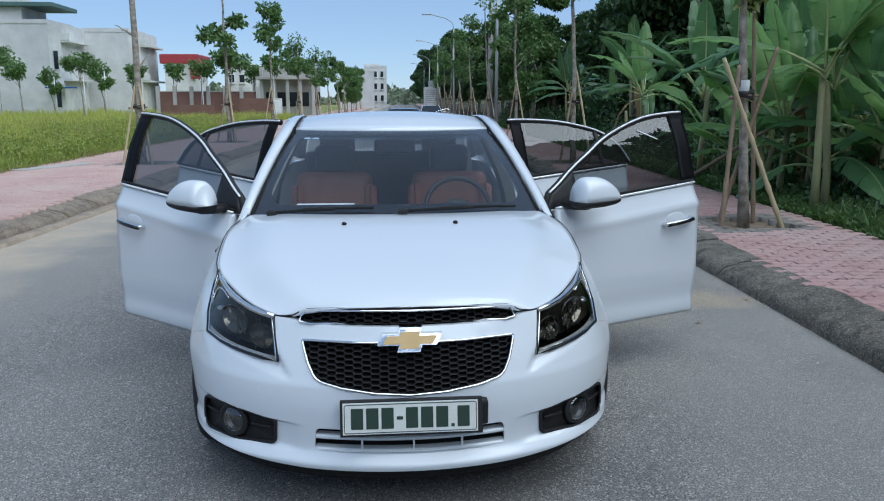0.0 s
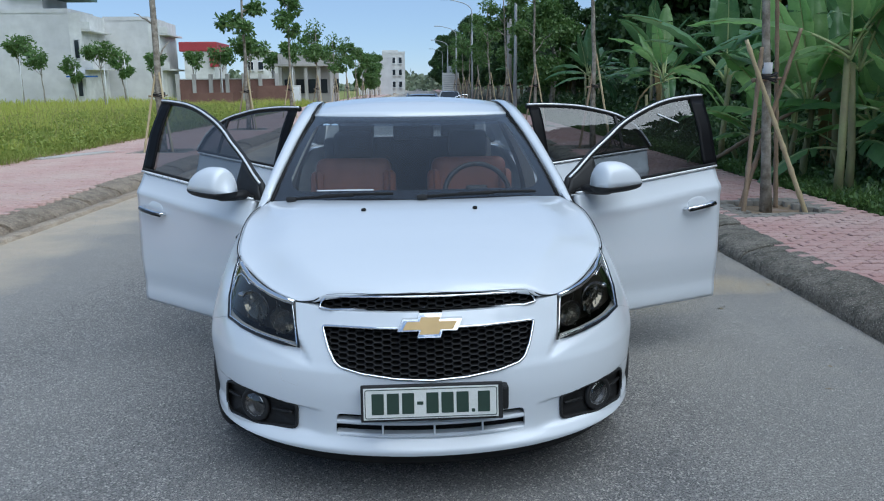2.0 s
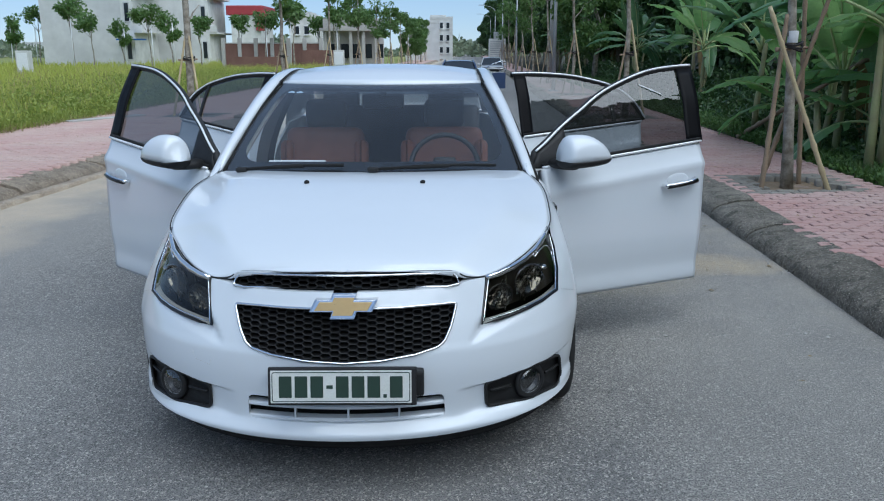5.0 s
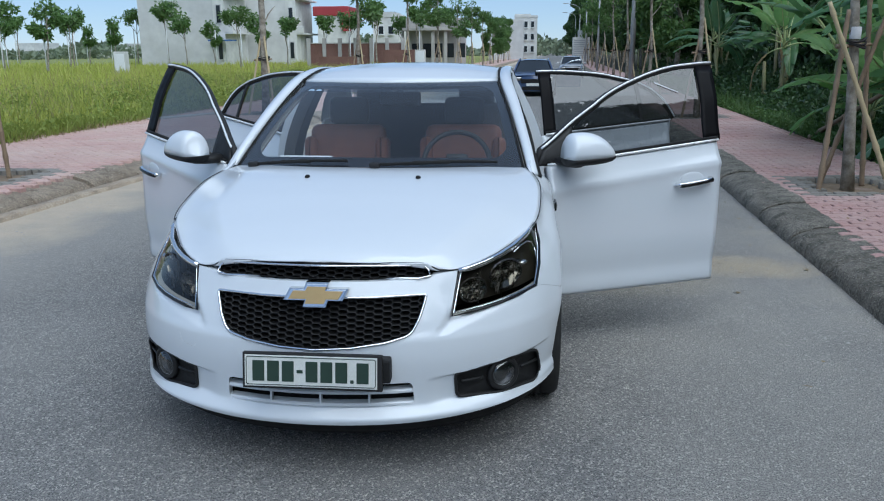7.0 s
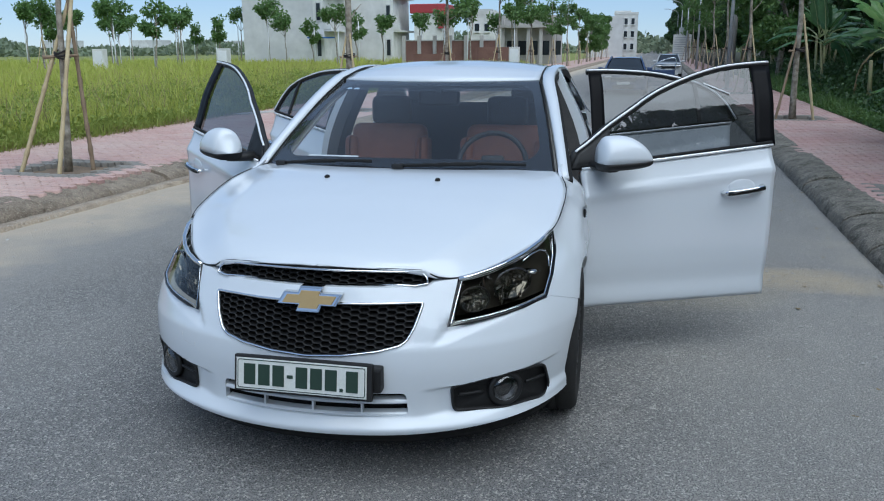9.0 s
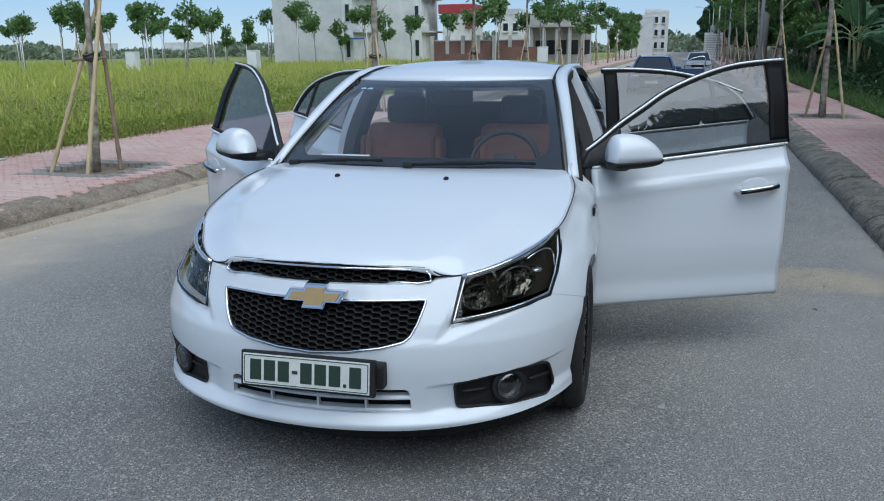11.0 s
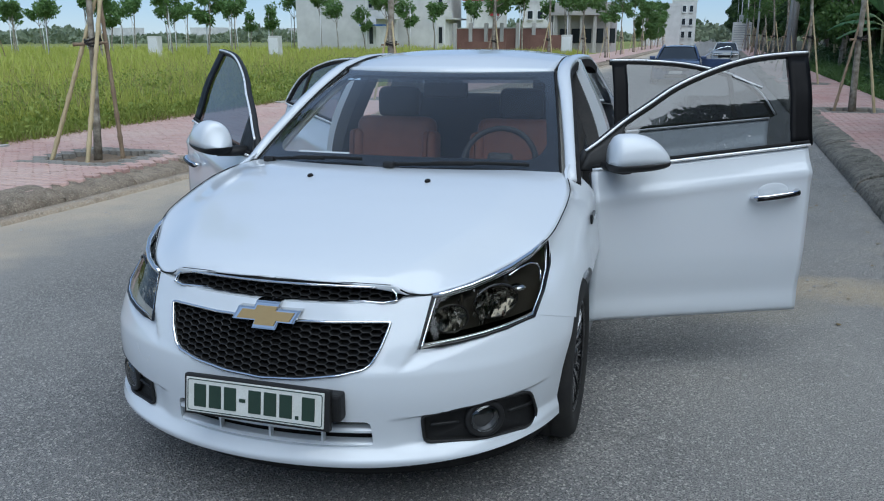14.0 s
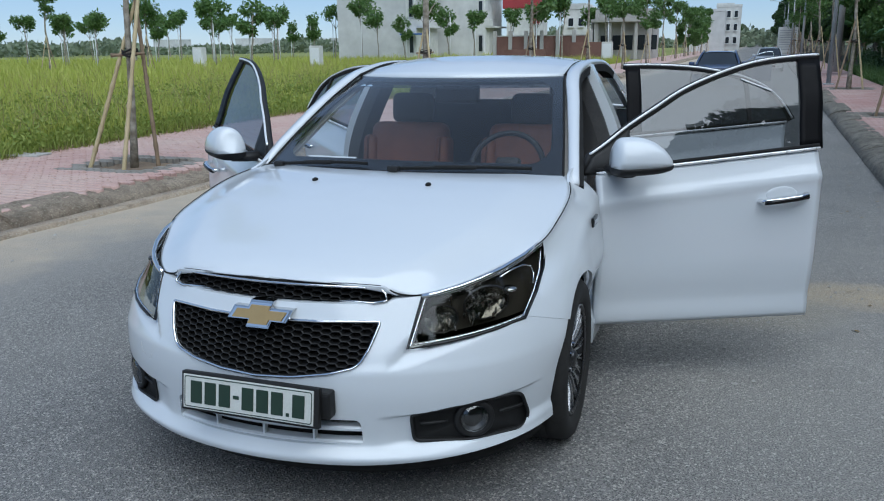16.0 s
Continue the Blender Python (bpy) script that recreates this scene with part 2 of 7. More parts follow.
M_PAVER_G = make_paver("grey_paver", (0.17, 0.16, 0.14), (0.27, 0.255, 0.23), (0.24, 0.22, 0.19))
M_JOINT = two_tone("joint_sand", (0.20, 0.15, 0.12), (0.30, 0.225, 0.185), 3.0, 0.95, 0.4, 0.004, 60.0)
M_KERB_R = make_kerb("mossy_kerb", (0.19, 0.172, 0.14), (0.32, 0.29, 0.24), (0.065, 0.066, 0.05), 0.65, 0.88, 0.9)
M_KERB_L = make_kerb("dusty_kerb", (0.25, 0.20, 0.15), (0.36, 0.295, 0.225), (0.13, 0.105, 0.08), 0.5, 0.8, 0.7)
M_GUTTER = make_kerb("sandy_gutter", (0.34, 0.27, 0.20), (0.47, 0.385, 0.285), (0.20, 0.16, 0.115), 0.4, 0.7, 0.6)
M_BAMBOO = two_tone("bamboo", (0.54, 0.45, 0.27), (0.42, 0.33, 0.19), 5.0, 0.6, 0.25, 0.003, world_space=False)
M_BAMBOO_OLD = two_tone("old_bamboo", (0.22, 0.155, 0.10), (0.31, 0.235, 0.155), 5.0, 0.75, 0.3, 0.003, world_space=False)
M_BARK = two_tone("bark", (0.16, 0.135, 0.10), (0.40, 0.37, 0.31), 9.0, 0.92, 0.7, 0.01, 40.0)
M_TIE = make_plain("rubber_tie", (0.02, 0.018, 0.018), 0.8)
M_BAND = make_plain("white_band", (0.70, 0.71, 0.72), 0.7)
M_STEEL = two_tone("galvanised", (0.33, 0.345, 0.36), (0.44, 0.45, 0.46), 2.0, 0.5, 0.05, 0.001, metal=0.35)
M_CONC = two_tone("concrete", (0.36, 0.345, 0.32), (0.47, 0.455, 0.43), 0.5, 0.92, 0.35, 0.01, 18.0)
M_RENDER_W = two_tone("white_render", (0.52, 0.52, 0.50), (0.70, 0.70, 0.67), 0.35, 0.9, 0.1, 0.01, 1.6)
M_RENDER_G = two_tone("grey_render", (0.50, 0.50, 0.495), (0.60, 0.60, 0.59), 0.25, 0.92, 0.1, 0.01, 1.1)
M_BRICKW = two_tone("brick_wall", (0.15, 0.078, 0.062), (0.21, 0.115, 0.092), 0.6, 0.92, 0.3, 0.01, 12.0)
M_REDROOF = two_tone("red_roof", (0.36, 0.04, 0.05), (0.30, 0.035, 0.04), 1.0, 0.6, 0.1, 0.01)
M_TEAL = two_tone("teal_sheet", (0.06, 0.12, 0.115), (0.09, 0.15, 0.14), 1.0, 0.6, 0.1, 0.01)
M_DARKWIN = make_plain("dark_window", (0.02, 0.025, 0.03), 0.12)
M_BLUE = make_plain("blue_sheet", (0.02, 0.10, 0.34), 0.6)
M_LEAF = make_leaf("tree_leaf", (0.075, 0.16, 0.04), (0.15, 0.25, 0.07), 0.5, 0.35)
# dark leaf green, its low end dropped to deepen the gaps in the grove
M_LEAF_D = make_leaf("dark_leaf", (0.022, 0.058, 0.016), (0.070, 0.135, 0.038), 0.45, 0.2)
M_LEAF_N = make_leaf("new_leaf", (0.12, 0.17, 0.03), (0.19, 0.20, 0.05), 0.5, 0.3)
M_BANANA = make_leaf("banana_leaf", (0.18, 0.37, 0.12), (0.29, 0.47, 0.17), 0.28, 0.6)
# darker copy of the banana leaf: the grove's shade is in its colour
M_BANANA_SHADE = make_leaf("banana_leaf_shade", (0.085, 0.20, 0.08), (0.15, 0.28, 0.11), 0.30, 0.4)
M_DRY = make_leaf("dry_leaf", (0.20, 0.14, 0.06), (0.30, 0.22, 0.10), 0.8, 0.2)
M_STEM = two_tone("banana_stem", (0.27, 0.29, 0.13), (0.24, 0.20, 0.11), 3.0, 0.6, 0.2, 0.004, 30.0)
M_RIB = make_plain("leaf_rib", (0.37, 0.43, 0.19), 0.5)
M_GRASS = make_leaf("grass", (0.36, 0.43, 0.055), (0.54, 0.55, 0.14), 0.6, 0.35)
M_GRASS_D = make_leaf("grass_dark", (0.20, 0.275, 0.042), (0.33, 0.385, 0.085), 0.6, 0.35)
# grass green darkened for the grove's edge, shade put into the colour
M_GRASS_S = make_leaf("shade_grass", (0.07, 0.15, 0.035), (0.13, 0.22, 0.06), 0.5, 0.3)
M_GRASS_Y = make_leaf("grass_dry", (0.26, 0.22, 0.10), (0.33, 0.27, 0.13), 0.7, 0.25)

# ---- builders ----
def link_mesh(name, mesh, material, parent=None, label="", smooth=True, m=None):
    ob = new(name, mesh)
    if material is not None and not mesh.materials:
        mesh.materials.append(material)
    if smooth:
        mesh.shade_smooth()
    if parent is not None:
        ob.parent = parent
    if m is not None:
        ob.matrix_basis = m
    return tagged(ob, label)


def part(name, bm, material, parent=None, label="", smooth=False, m=None):
    mesh = bpy.data.meshes.new(name)
    bm.normal_update()
    bm.to_mesh(mesh)
    bm.free()
    return link_mesh(name, mesh, material, parent, label, smooth, m)


def raw(name, verts, faces, material, parent=None, label="", smooth=False, m=None):
    mesh = bpy.data.meshes.new(name)
    mesh.from_pydata([tuple(v) for v in verts], [], faces)
    mesh.update()
    return link_mesh(name, mesh, material, parent, label, smooth, m)


def thing(name, label, category, group="", kind="", m=None):
    ob = new(name)
    if m is not None:
        ob.matrix_basis = m
    return tagged(ob, label, category, group, kind)


def box_bm(size, at=(0, 0, 0), bevel=0.0, seg=2, bm=None):
    bm = bm or bmesh.new()
    r = bmesh.ops.create_cube(bm, size=1.0)
    bmesh.ops.scale(bm, vec=size, verts=r["verts"])
    bmesh.ops.translate(bm, vec=at, verts=r["verts"])
    if bevel:
        edges = list({e for v in r["verts"] for e in v.link_edges})
        bmesh.ops.bevel(bm, geom=edges, offset=bevel, segments=seg, affect="EDGES", profile=0.6)
    return bm


def spline(points, n):
    """n points along a smooth curve through the given ones (Catmull-Rom, even in the parameter)."""
    p = [Vector(q) for q in points]
    p = [p[0] * 2 - p[1]] + p + [p[-1] * 2 - p[-2]]
    out, last = [], len(p) - 3
    for i in range(n):
        s = i / (n - 1) * last
        k = min(int(s), last - 1)
        t = s - k
        a, b, c, d = p[k:k + 4]
        out.append(0.5 * (2 * b + (c - a) * t + (2 * a - 5 * b + 4 * c - d) * t * t + (3 * b - a - 3 * c + d) * t ** 3))
    return out


def grid_mesh(f, nu, nv, thick=0.0, back=None):
    """A sheet of quads f(u, v), u and v from 0 to 1; thick: closed solid, offset against the normals or to back(point). Returns verts, faces."""
    pts = [[Vector(f(i / nu, j / nv)) for j in range(nv + 1)] for i in range(nu + 1)]
    verts = [p for row in pts for p in row]
    w = nv + 1
    faces = [(i * w + j, (i + 1) * w + j, (i + 1) * w + j + 1, i * w + j + 1) for i in range(nu) for j in range(nv)]
    if thick:
        n0 = len(verts)
        if back:
            verts += [Vector(back(p)) for p in verts]
        for i in range(0 if back else nu + 1):
            for j in range(nv + 1):
                du = pts[min(i + 1, nu)][j] - pts[max(i - 1, 0)][j]
                dv = pts[i][min(j + 1, nv)] - pts[i][max(j - 1, 0)]
                nn = du.cross(dv)
                nn = nn.normalized() if nn.length > 1e-9 else Vector((0, 0, 1))
                verts.append(pts[i][j] - nn * thick)
        faces += [tuple(n0 + k for k in reversed(q)) for q in faces]
        rim = [i * w for i in range(nu + 1)] + [nu * w + j for j in range(1, w)] + [i * w + nv for i in range(nu - 1, -1, -1)] + [j for j in range(nv - 1, 0, -1)]
        for a, b in zip(rim, rim[1:] + rim[:1]):
            faces.append((b, a, n0 + a, n0 + b))
    return verts, faces


def sheet(name, f, nu, nv, material, parent=None, label="", thick=0.0, smooth=True):
    v, q = grid_mesh(f, nu, nv, thick)
    return raw(name, v, q, material, parent, label, smooth)


def sweep(path, section, closed=False, up=None, cap=True):
    """Sweeps section(i, t) -> list of (a, b) offsets along path; a is along the side, b along the up way. Returns verts, faces."""
    p = [Vector(q) for q in path]
    n = len(p)
    verts, faces = [], []
    side = None
    for i in range(n):
        a = p[(i - 1) % n] if closed or i > 0 else p[i]
        b = p[(i + 1) % n] if closed or i < n - 1 else p[i]
        t = (b - a).normalized()
        if up is not None:
            side = t.cross(Vector(up)).normalized()
        else:
            ref = side if side is not None else (Vector((0, 0, 1)) if abs(t.z) < 0.9 else Vector((1, 0, 0))).cross(t)
            side = (ref - t * ref.dot(t)).normalized()
        u = side.cross(t)
        sec = section(i, i / max(n - 1, 1)) if callable(section) else section
        k = len(sec)
        verts += [p[i] + side * x + u * y for x, y in sec]
    for i in range(n if closed else n - 1):
        for j in range(k):
            a, b = i * k + j, i * k + (j + 1) % k
            c, d = ((i + 1) % n) * k + (j + 1) % k, ((i + 1) % n) * k + j
            faces.append((a, b, c, d))
    if cap and not closed:
        faces.append(tuple(reversed(range(k))))
        faces.append(tuple((n - 1) * k + j for j in range(k)))
    return verts, faces


def ring(r, k=8, ry=None):
    return [(r * math.cos(2 * math.pi * j / k), (ry or r) * math.sin(2 * math.pi * j / k)) for j in range(k)]


def tube(name, path, r, material, parent=None, label="", k=8, closed=False, smooth=True):
    """A round bar along path; r: a number or a function of 0..1."""
    sec = (lambda i, t: ring(r(t), k)) if callable(r) else ring(r, k)
    v, q = sweep(path, sec, closed)
    return raw(name, v, q, material, parent, label, smooth)


def join(items):
    """Joins (verts, faces) pairs."""
    verts, faces = [], []
    for v, q in items:
        n = len(verts)
        verts += v
        faces += [tuple(n + k for k in f) for f in q]
    return verts, faces


def prism(poly, y0, y1):
    """A closed prism of an x-z outline between two y."""
    n = len(poly)
    v = [(x, y0, z) for x, z in poly] + [(x, y1, z) for x, z in poly]
    q = [tuple(range(n)), tuple(reversed(range(n, 2 * n)))] + [(j, n + j, n + (j + 1) % n, (j + 1) % n) for j in range(n)]
    return v, q


def rounded(poly, r, k=4):
    """Rounds the corners of a 2D outline."""
    out = []
    n = len(poly)
    for i in range(n):
        a, b, c = Vector(poly[i - 1]), Vector(poly[i]), Vector(poly[(i + 1) % n])
        ra = min(r, (a - b).length * 0.45)
        rc = min(r, (c - b).length * 0.45)
        s, e = b + (a - b).normalized() * ra, b + (c - b).normalized() * rc
        for j in range(k + 1):
            t = j / k
            out.append(tuple(s * (1 - t) ** 2 + b * 2 * t * (1 - t) + e * t * t))
    return out


def carve(vq, cutters):
    """Cuts closed solids out of a closed solid. Returns a mesh."""
    def temp(v, q):
        me = bpy.data.meshes.new("temp")
        bm = bmesh.new()
        vs = [bm.verts.new(p) for p in v]
        for f in q:
            try:
                bm.faces.new([vs[k] for k in f])
            except ValueError:
                pass
        bmesh.ops.recalc_face_normals(bm, faces=bm.faces)
        bm.to_mesh(me)
        bm.free()
        return new("temp", me)
    base = temp(*vq)
    tools = [temp(*c) for c in cutters]
    for t in tools:
        md = base.modifiers.new("cut", "BOOLEAN")
        md.operation, md.object, md.solver = "DIFFERENCE", t, "EXACT"
    dg = bpy.context.evaluated_depsgraph_get()
    dg.update()
    mesh = bpy.data.meshes.new_from_object(base.evaluated_get(dg))
    for t in (base, *tools):
        bpy.data.objects.remove(t)
    mesh.materials.clear()
    return mesh


def edge_split_smooth(mesh, angle=35):
    """Smooth shading that keeps edges sharper than angle."""
    mesh.shade_smooth()
    bm = bmesh.new()
    bm.from_mesh(mesh)
    for e in bm.edges:
        if len(e.link_faces) == 2 and e.calc_face_angle(0) > radians(angle):
            e.smooth = False
    bm.to_mesh(mesh)
    bm.free()
    return mesh


ROAD_TURN = 2.2
ROAD = Matrix.Rotation(radians(-ROAD_TURN), 4, "Z")


def road(u, v, z=0.0):
    """World place of u metres across and v metres along the road."""
    return ROAD @ Vector((u, v, z))

# ---- ground, road, kerbs, pavements ----
def strip(name, profile, v0, v1, nv, material, label, wob=0.0, category="ground"):
    """A sheet lofted along the road: profile of (u, z)."""
    verts, faces = [], []
    k = len(profile)
    for i in range(nv + 1):
        v = v0 + (v1 - v0) * i / nv
        for u, z in profile:
            verts.append(road(u, v, z + wob * (noise.noise((u * 0.7, v * 0.7, 3.0)))))
    for i in range(nv):
        for j in range(k - 1):
            a = i * k + j
            faces.append((a, a + 1, a + k + 1, a + k))
    return tagged(raw(name, verts, faces, material, None, label, True), label, category, "", "structure")


strip("ground", [(-2500, 0.1), (-60, 0.1), (-7.9, 0.1), (-7.8, -0.06), (4.6, -0.06), (4.7, 0.09), (60, 0.09), (2500, 0.1)], -2500, 2500, 40, M_FIELD,
      "flat overgrown field reaching the horizon")
strip("road", [(-4.8, 0.0), (-3, 0.0), (-0.8, 0.012), (1.5, 0.0), (3.0, 0.0)], -80, 420, 100, M_ASPHALT, "worn grey asphalt road with dusty edges", 0.0, "road")
strip("pavement_left", [(-8.0, 0.02), (-7.98, 0.085), (-4.72, 0.085)], -60, 300, 60, M_JOINT, "sandy bed of the red block pavement by the field", 0.0, "pavement")
strip("pavement_right", [(3.10, 0.085), (4.82, 0.085), (4.84, 0.02)], -60, 300, 60, M_JOINT, "sandy bed of the red block pavement by the grove", 0.0, "pavement")
strip("grove_floor", [(4.84, 0.10), (6, 0.16), (8, 0.20), (12, 0.2), (40, 0.2)], -40, 200, 80, M_UNDER, "leaf-littered soil under the banana grove, coloured dark for the shade there", 0.12)


def kerb_mesh(prof, length, seed, rough, nseg=26):
    """One cast kerb stone along y, its profile of (u, z), with a worn, chipped surface."""
    verts, faces = [], []
    k = len(prof)
    for i in range(nseg + 1):
        v = length * i / nseg
        end = 0.012 if i in (0, nseg) else 0.0
        for u, z in prof:
            d = noise.noise((u * 9 + seed * 7.1, v * 5 + seed, z * 9)) * 0.020 + noise.noise((u * 25, v * 22 + seed, z * 25)) * 0.012 + noise.noise((u * 60, v * 55 + seed, z * 60)) * 0.005
            d *= rough
            verts.append((u + d * 0.7, v, max(z + d - (end if z > 0.05 else 0.0), -0.05)))
    for i in range(nseg):
        for j in range(k - 1):
            a = i * k + j
            faces.append((a, a + 1, a + k + 1, a + k))
    faces += [tuple(range(k)), tuple(reversed(range(nseg * k, nseg * k + k)))]
    me = bpy.data.meshes.new("kerb_stone")
    me.from_pydata(verts, [], faces)
    return edge_split_smooth(me, 50)


KERB = [(0.0, -0.04), (0.008, 0.03), (0.03, 0.075), (0.075, 0.108), (0.14, 0.130), (0.22, 0.148), (0.31, 0.156), (0.40, 0.156), (0.40, -0.04)]


def left_bend(v):
    """The field-side kerb bends away a little towards the near end."""
    return min(max(0.03 * (v - 5), -0.12), 0.15)


def kerb_line(name, u0, side, material, label, v0, v1, near, rough=1.0, bend=lambda v: 0.15):
    top = tagged(new(name), label, "kerb", "", "structure")
    prof = [(u0 + side * a, z) for a, z in KERB]
    if side < 0:
        prof = prof[::-1]
    meshes = [kerb_mesh(prof, 0.988, s, rough) for s in range(5)]
    for me in meshes:
        me.materials.append(material)
    rng = random.Random(5)
    v = v0
    while v < near:
        ob = new("kerb_stone", meshes[rng.randrange(5)])
        ob.parent = top
        ob.matrix_basis = ROAD @ pose(rng.uniform(-0.006, 0.006) + bend(v) - 0.15, v, rng.uniform(-0.006, 0.004), 0, rng.uniform(-0.5, 0.5), rng.uniform(-0.25, 0.25))
        v += 1.0
    k = len(prof)
    rows = 30
    vs = [road(u, near + (v1 - near) * i / rows, z) for i in range(rows + 1) for u, z in prof]
    qs = [(i * k + j, i * k + j + 1, (i + 1) * k + j + 1, (i + 1) * k + j) for i in range(rows) for j in range(k - 1)]
    far = raw("kerb_run", vs, qs, material, top, "", False)
    tagged(far, kind="stuff")


kerb_line("kerb_right", 2.72, 1, M_KERB_R, "rounded concrete kerb, dark with moss and dirt", -6, 250, 48, 0.6)
kerb_line("kerb_left", -4.35, -1, M_KERB_L, "rounded concrete kerb, dusty tan, soil washed against it", -6, 250, 48, 0.6, left_bend)


# worn concrete gutter below the kerb on the field side
gutter_v, gutter_q = [], []
for i in range(221):
    v_ = -6 + i * 0.25
    edge = -4.13 + 0.04 * noise.noise((v_ * 0.6, 1.0, 0)) + 0.03 * noise.noise((v_ * 2.3, 4.0, 0)) + left_bend(v_) - 0.15
    w_ = left_bend(v_) - 0.15
    for u_, z_ in ((-4.40 + w_, -0.030), (-4.335 + w_, -0.035), (-4.318 + w_, 0.030), (-4.21 + w_, 0.036), (edge, 0.036), (edge + 0.015, -0.02)):
        gutter_v.append(road(u_ + 0.012 * noise.noise((v_ * 4, u_ * 9, 2)), v_, z_ + 0.010 * noise.noise((v_ * 3.1, u_ * 7, 5))))
for i in range(220):
    for j in range(5):
        a = i * 6 + j
        gutter_q.append((a, a + 1, a + 7, a + 6))
tagged(raw("gutter", gutter_v, gutter_q, M_GUTTER, None, "", True), "broken dusty concrete gutter along the kerb", "gutter", "", "structure")

# ---- the white saloon ----
def sstep(a, b, x):
    t = min(max((x - a) / (b - a), 0.0), 1.0)
    return t * t * (3 - 2 * t)


def lerp(a, b, t):
    return a + (b - a) * t


def table(x, xs, ys):
    return float(np.interp(x, xs, ys))


@functools.lru_cache(maxsize=None)
def slopes(xs, ys):
    """Slopes of a smooth curve through the points that never overshoots them."""
    d = [(b - a) / (q - p) for p, q, a, b in zip(xs, xs[1:], ys, ys[1:])]
    return [d[0]] + [0.0 if a * b <= 0 else 2 * a * b / (a + b) for a, b in zip(d, d[1:])] + [d[-1]]


def curve(x, xs, ys):
    """Smooth reading of a table."""
    x = min(max(x, xs[0]), xs[-1])
    k = max(bisect(xs, x) - 1, 0)
    k = min(k, len(xs) - 2)
    s = slopes(xs, ys)
    h = xs[k + 1] - xs[k]
    t = (x - xs[k]) / h
    return ys[k] + (ys[k + 1] - ys[k]) * t * t * (3 - 2 * t) + h * t * (1 - t) * ((1 - t) * s[k] - t * s[k + 1])


def bisect(xs, x):
    return sum(1 for a in xs if a <= x)


def nose_y(z):
    """Front profile on the centre line."""
    return curve(z, (0.17, 0.205, 0.222, 0.24, 0.268, 0.30, 0.37, 0.45, 0.52, 0.56, 0.60, 0.68, 0.75, 0.85, 0.95),
                 (0.03, -0.01, -0.04, -0.045, -0.028, -0.025, -0.03, -0.035, -0.03, -0.015, 0.0, 0.034, 0.065, 0.13, 0.20))


def side_x(z):
    """Half width of the body sides."""
    return curve(z, (0.17, 0.22, 0.30, 0.42, 0.60, 0.70, 0.78, 0.86, 0.93, 0.99, 1.05), (0.84, 0.878, 0.900, 0.910, 0.908, 0.899, 0.886, 0.874, 0.852, 0.828, 0.80))


def door_x(z, l=0.5):
    """Half width of the doors, with a shoulder crease rising to the rear."""
    k = 0.835 + 0.099 * l
    slope = 0.5 * (0.115 - 0.045 * l) / (0.165 - 0.099 * l)
    low = table(z, (0.17, 0.22, 0.30, 0.40, 0.55, 0.70, 0.90), (0.82, 0.852, 0.872, 0.888, 0.893, 0.888, 0.880))
    return low - max(z - k, 0.0) * slope + 0.006 * math.exp(-((z - k) / 0.028) ** 2)


def front_w(z):
    return side_x(z) - 0.066 * sstep(0.54, 0.84, z) + 0.005 * sstep(0.62, 0.48, z) + 0.010 * sstep(0.33, 0.24, z)


NOSE_L = 0.95


def front_y(x, z):
    """Depth of the front skin at x, z."""
    r = min(abs(x) / front_w(z), 0.9995)
    return nose_y(z) + NOSE_L * (1 - (1 - r * r) ** (1 / 3))


def front_x(y, z):
    q = 1 - (y - nose_y(z)) / NOSE_L
    q = min(max(q, 0.0), 1.0)
    return front_w(z) * math.sqrt(max(1 - q ** 3, 0.0))


WHEEL_R, WHEEL_YF, WHEEL_YR = 0.324, 0.86, 3.545
HOOD_SIDE = spline([(0.392, 0.149, 0.786), (0.410, 0.157, 0.768), (0.440, 0.170, 0.7565), (0.50, 0.198, 0.7540), (0.60, 0.305, 0.769), (0.70, 0.47, 0.798), (0.785, 0.653, 0.842),
                    (0.808, 0.85, 0.888), (0.808, 1.06, 0.932), (0.78, 1.22, 0.958), (0.745, 1.345, 0.972)], 93)


def hood_line(y):
    """x, z of the bonnet's side line at y."""
    return (table(y, [p.y for p in HOOD_SIDE], [p.x for p in HOOD_SIDE]), table(y, [p.y for p in HOOD_SIDE], [p.z for p in HOOD_SIDE]))


def cyl_x(y, z, r, x0, x1, k=48):
    """A closed cylinder along x."""
    v = [(x, y + r * math.cos(2 * math.pi * j / k), z + r * math.sin(2 * math.pi * j / k)) for x in (x0, x1) for j in range(k)]
    q = [tuple(reversed(range(k))), tuple(range(k, 2 * k))] + [(j, (j + 1) % k, k + (j + 1) % k, k + j) for j in range(k)]
    return v, q


def flip_x(vq):
    v, q = vq
    return [(-p[0], p[1], p[2]) for p in v], [tuple(reversed(f)) for f in q]


def both(vq):
    return [vq, flip_x(vq)]


GRILLE_LOW = rounded([(-0.391, 0.682), (-0.382, 0.648), (-0.369, 0.605), (-0.347, 0.562), (-0.325, 0.546), (-0.25, 0.528), (-0.13, 0.512), (0, 0.505), (0.13, 0.512), (0.25, 0.528), (0.325, 0.546), (0.347, 0.562), (0.369, 0.605), (0.382, 0.648), (0.391, 0.682),
                      (0.2, 0.681), (0, 0.679), (-0.2, 0.681)], 0.010, 3)
INTAKE = rounded([(-0.345, 0.372), (-0.35, 0.283), (-0.2, 0.280), (0, 0.279), (0.2, 0.280), (0.35, 0.283), (0.345, 0.372), (0, 0.372)], 0.02, 3)
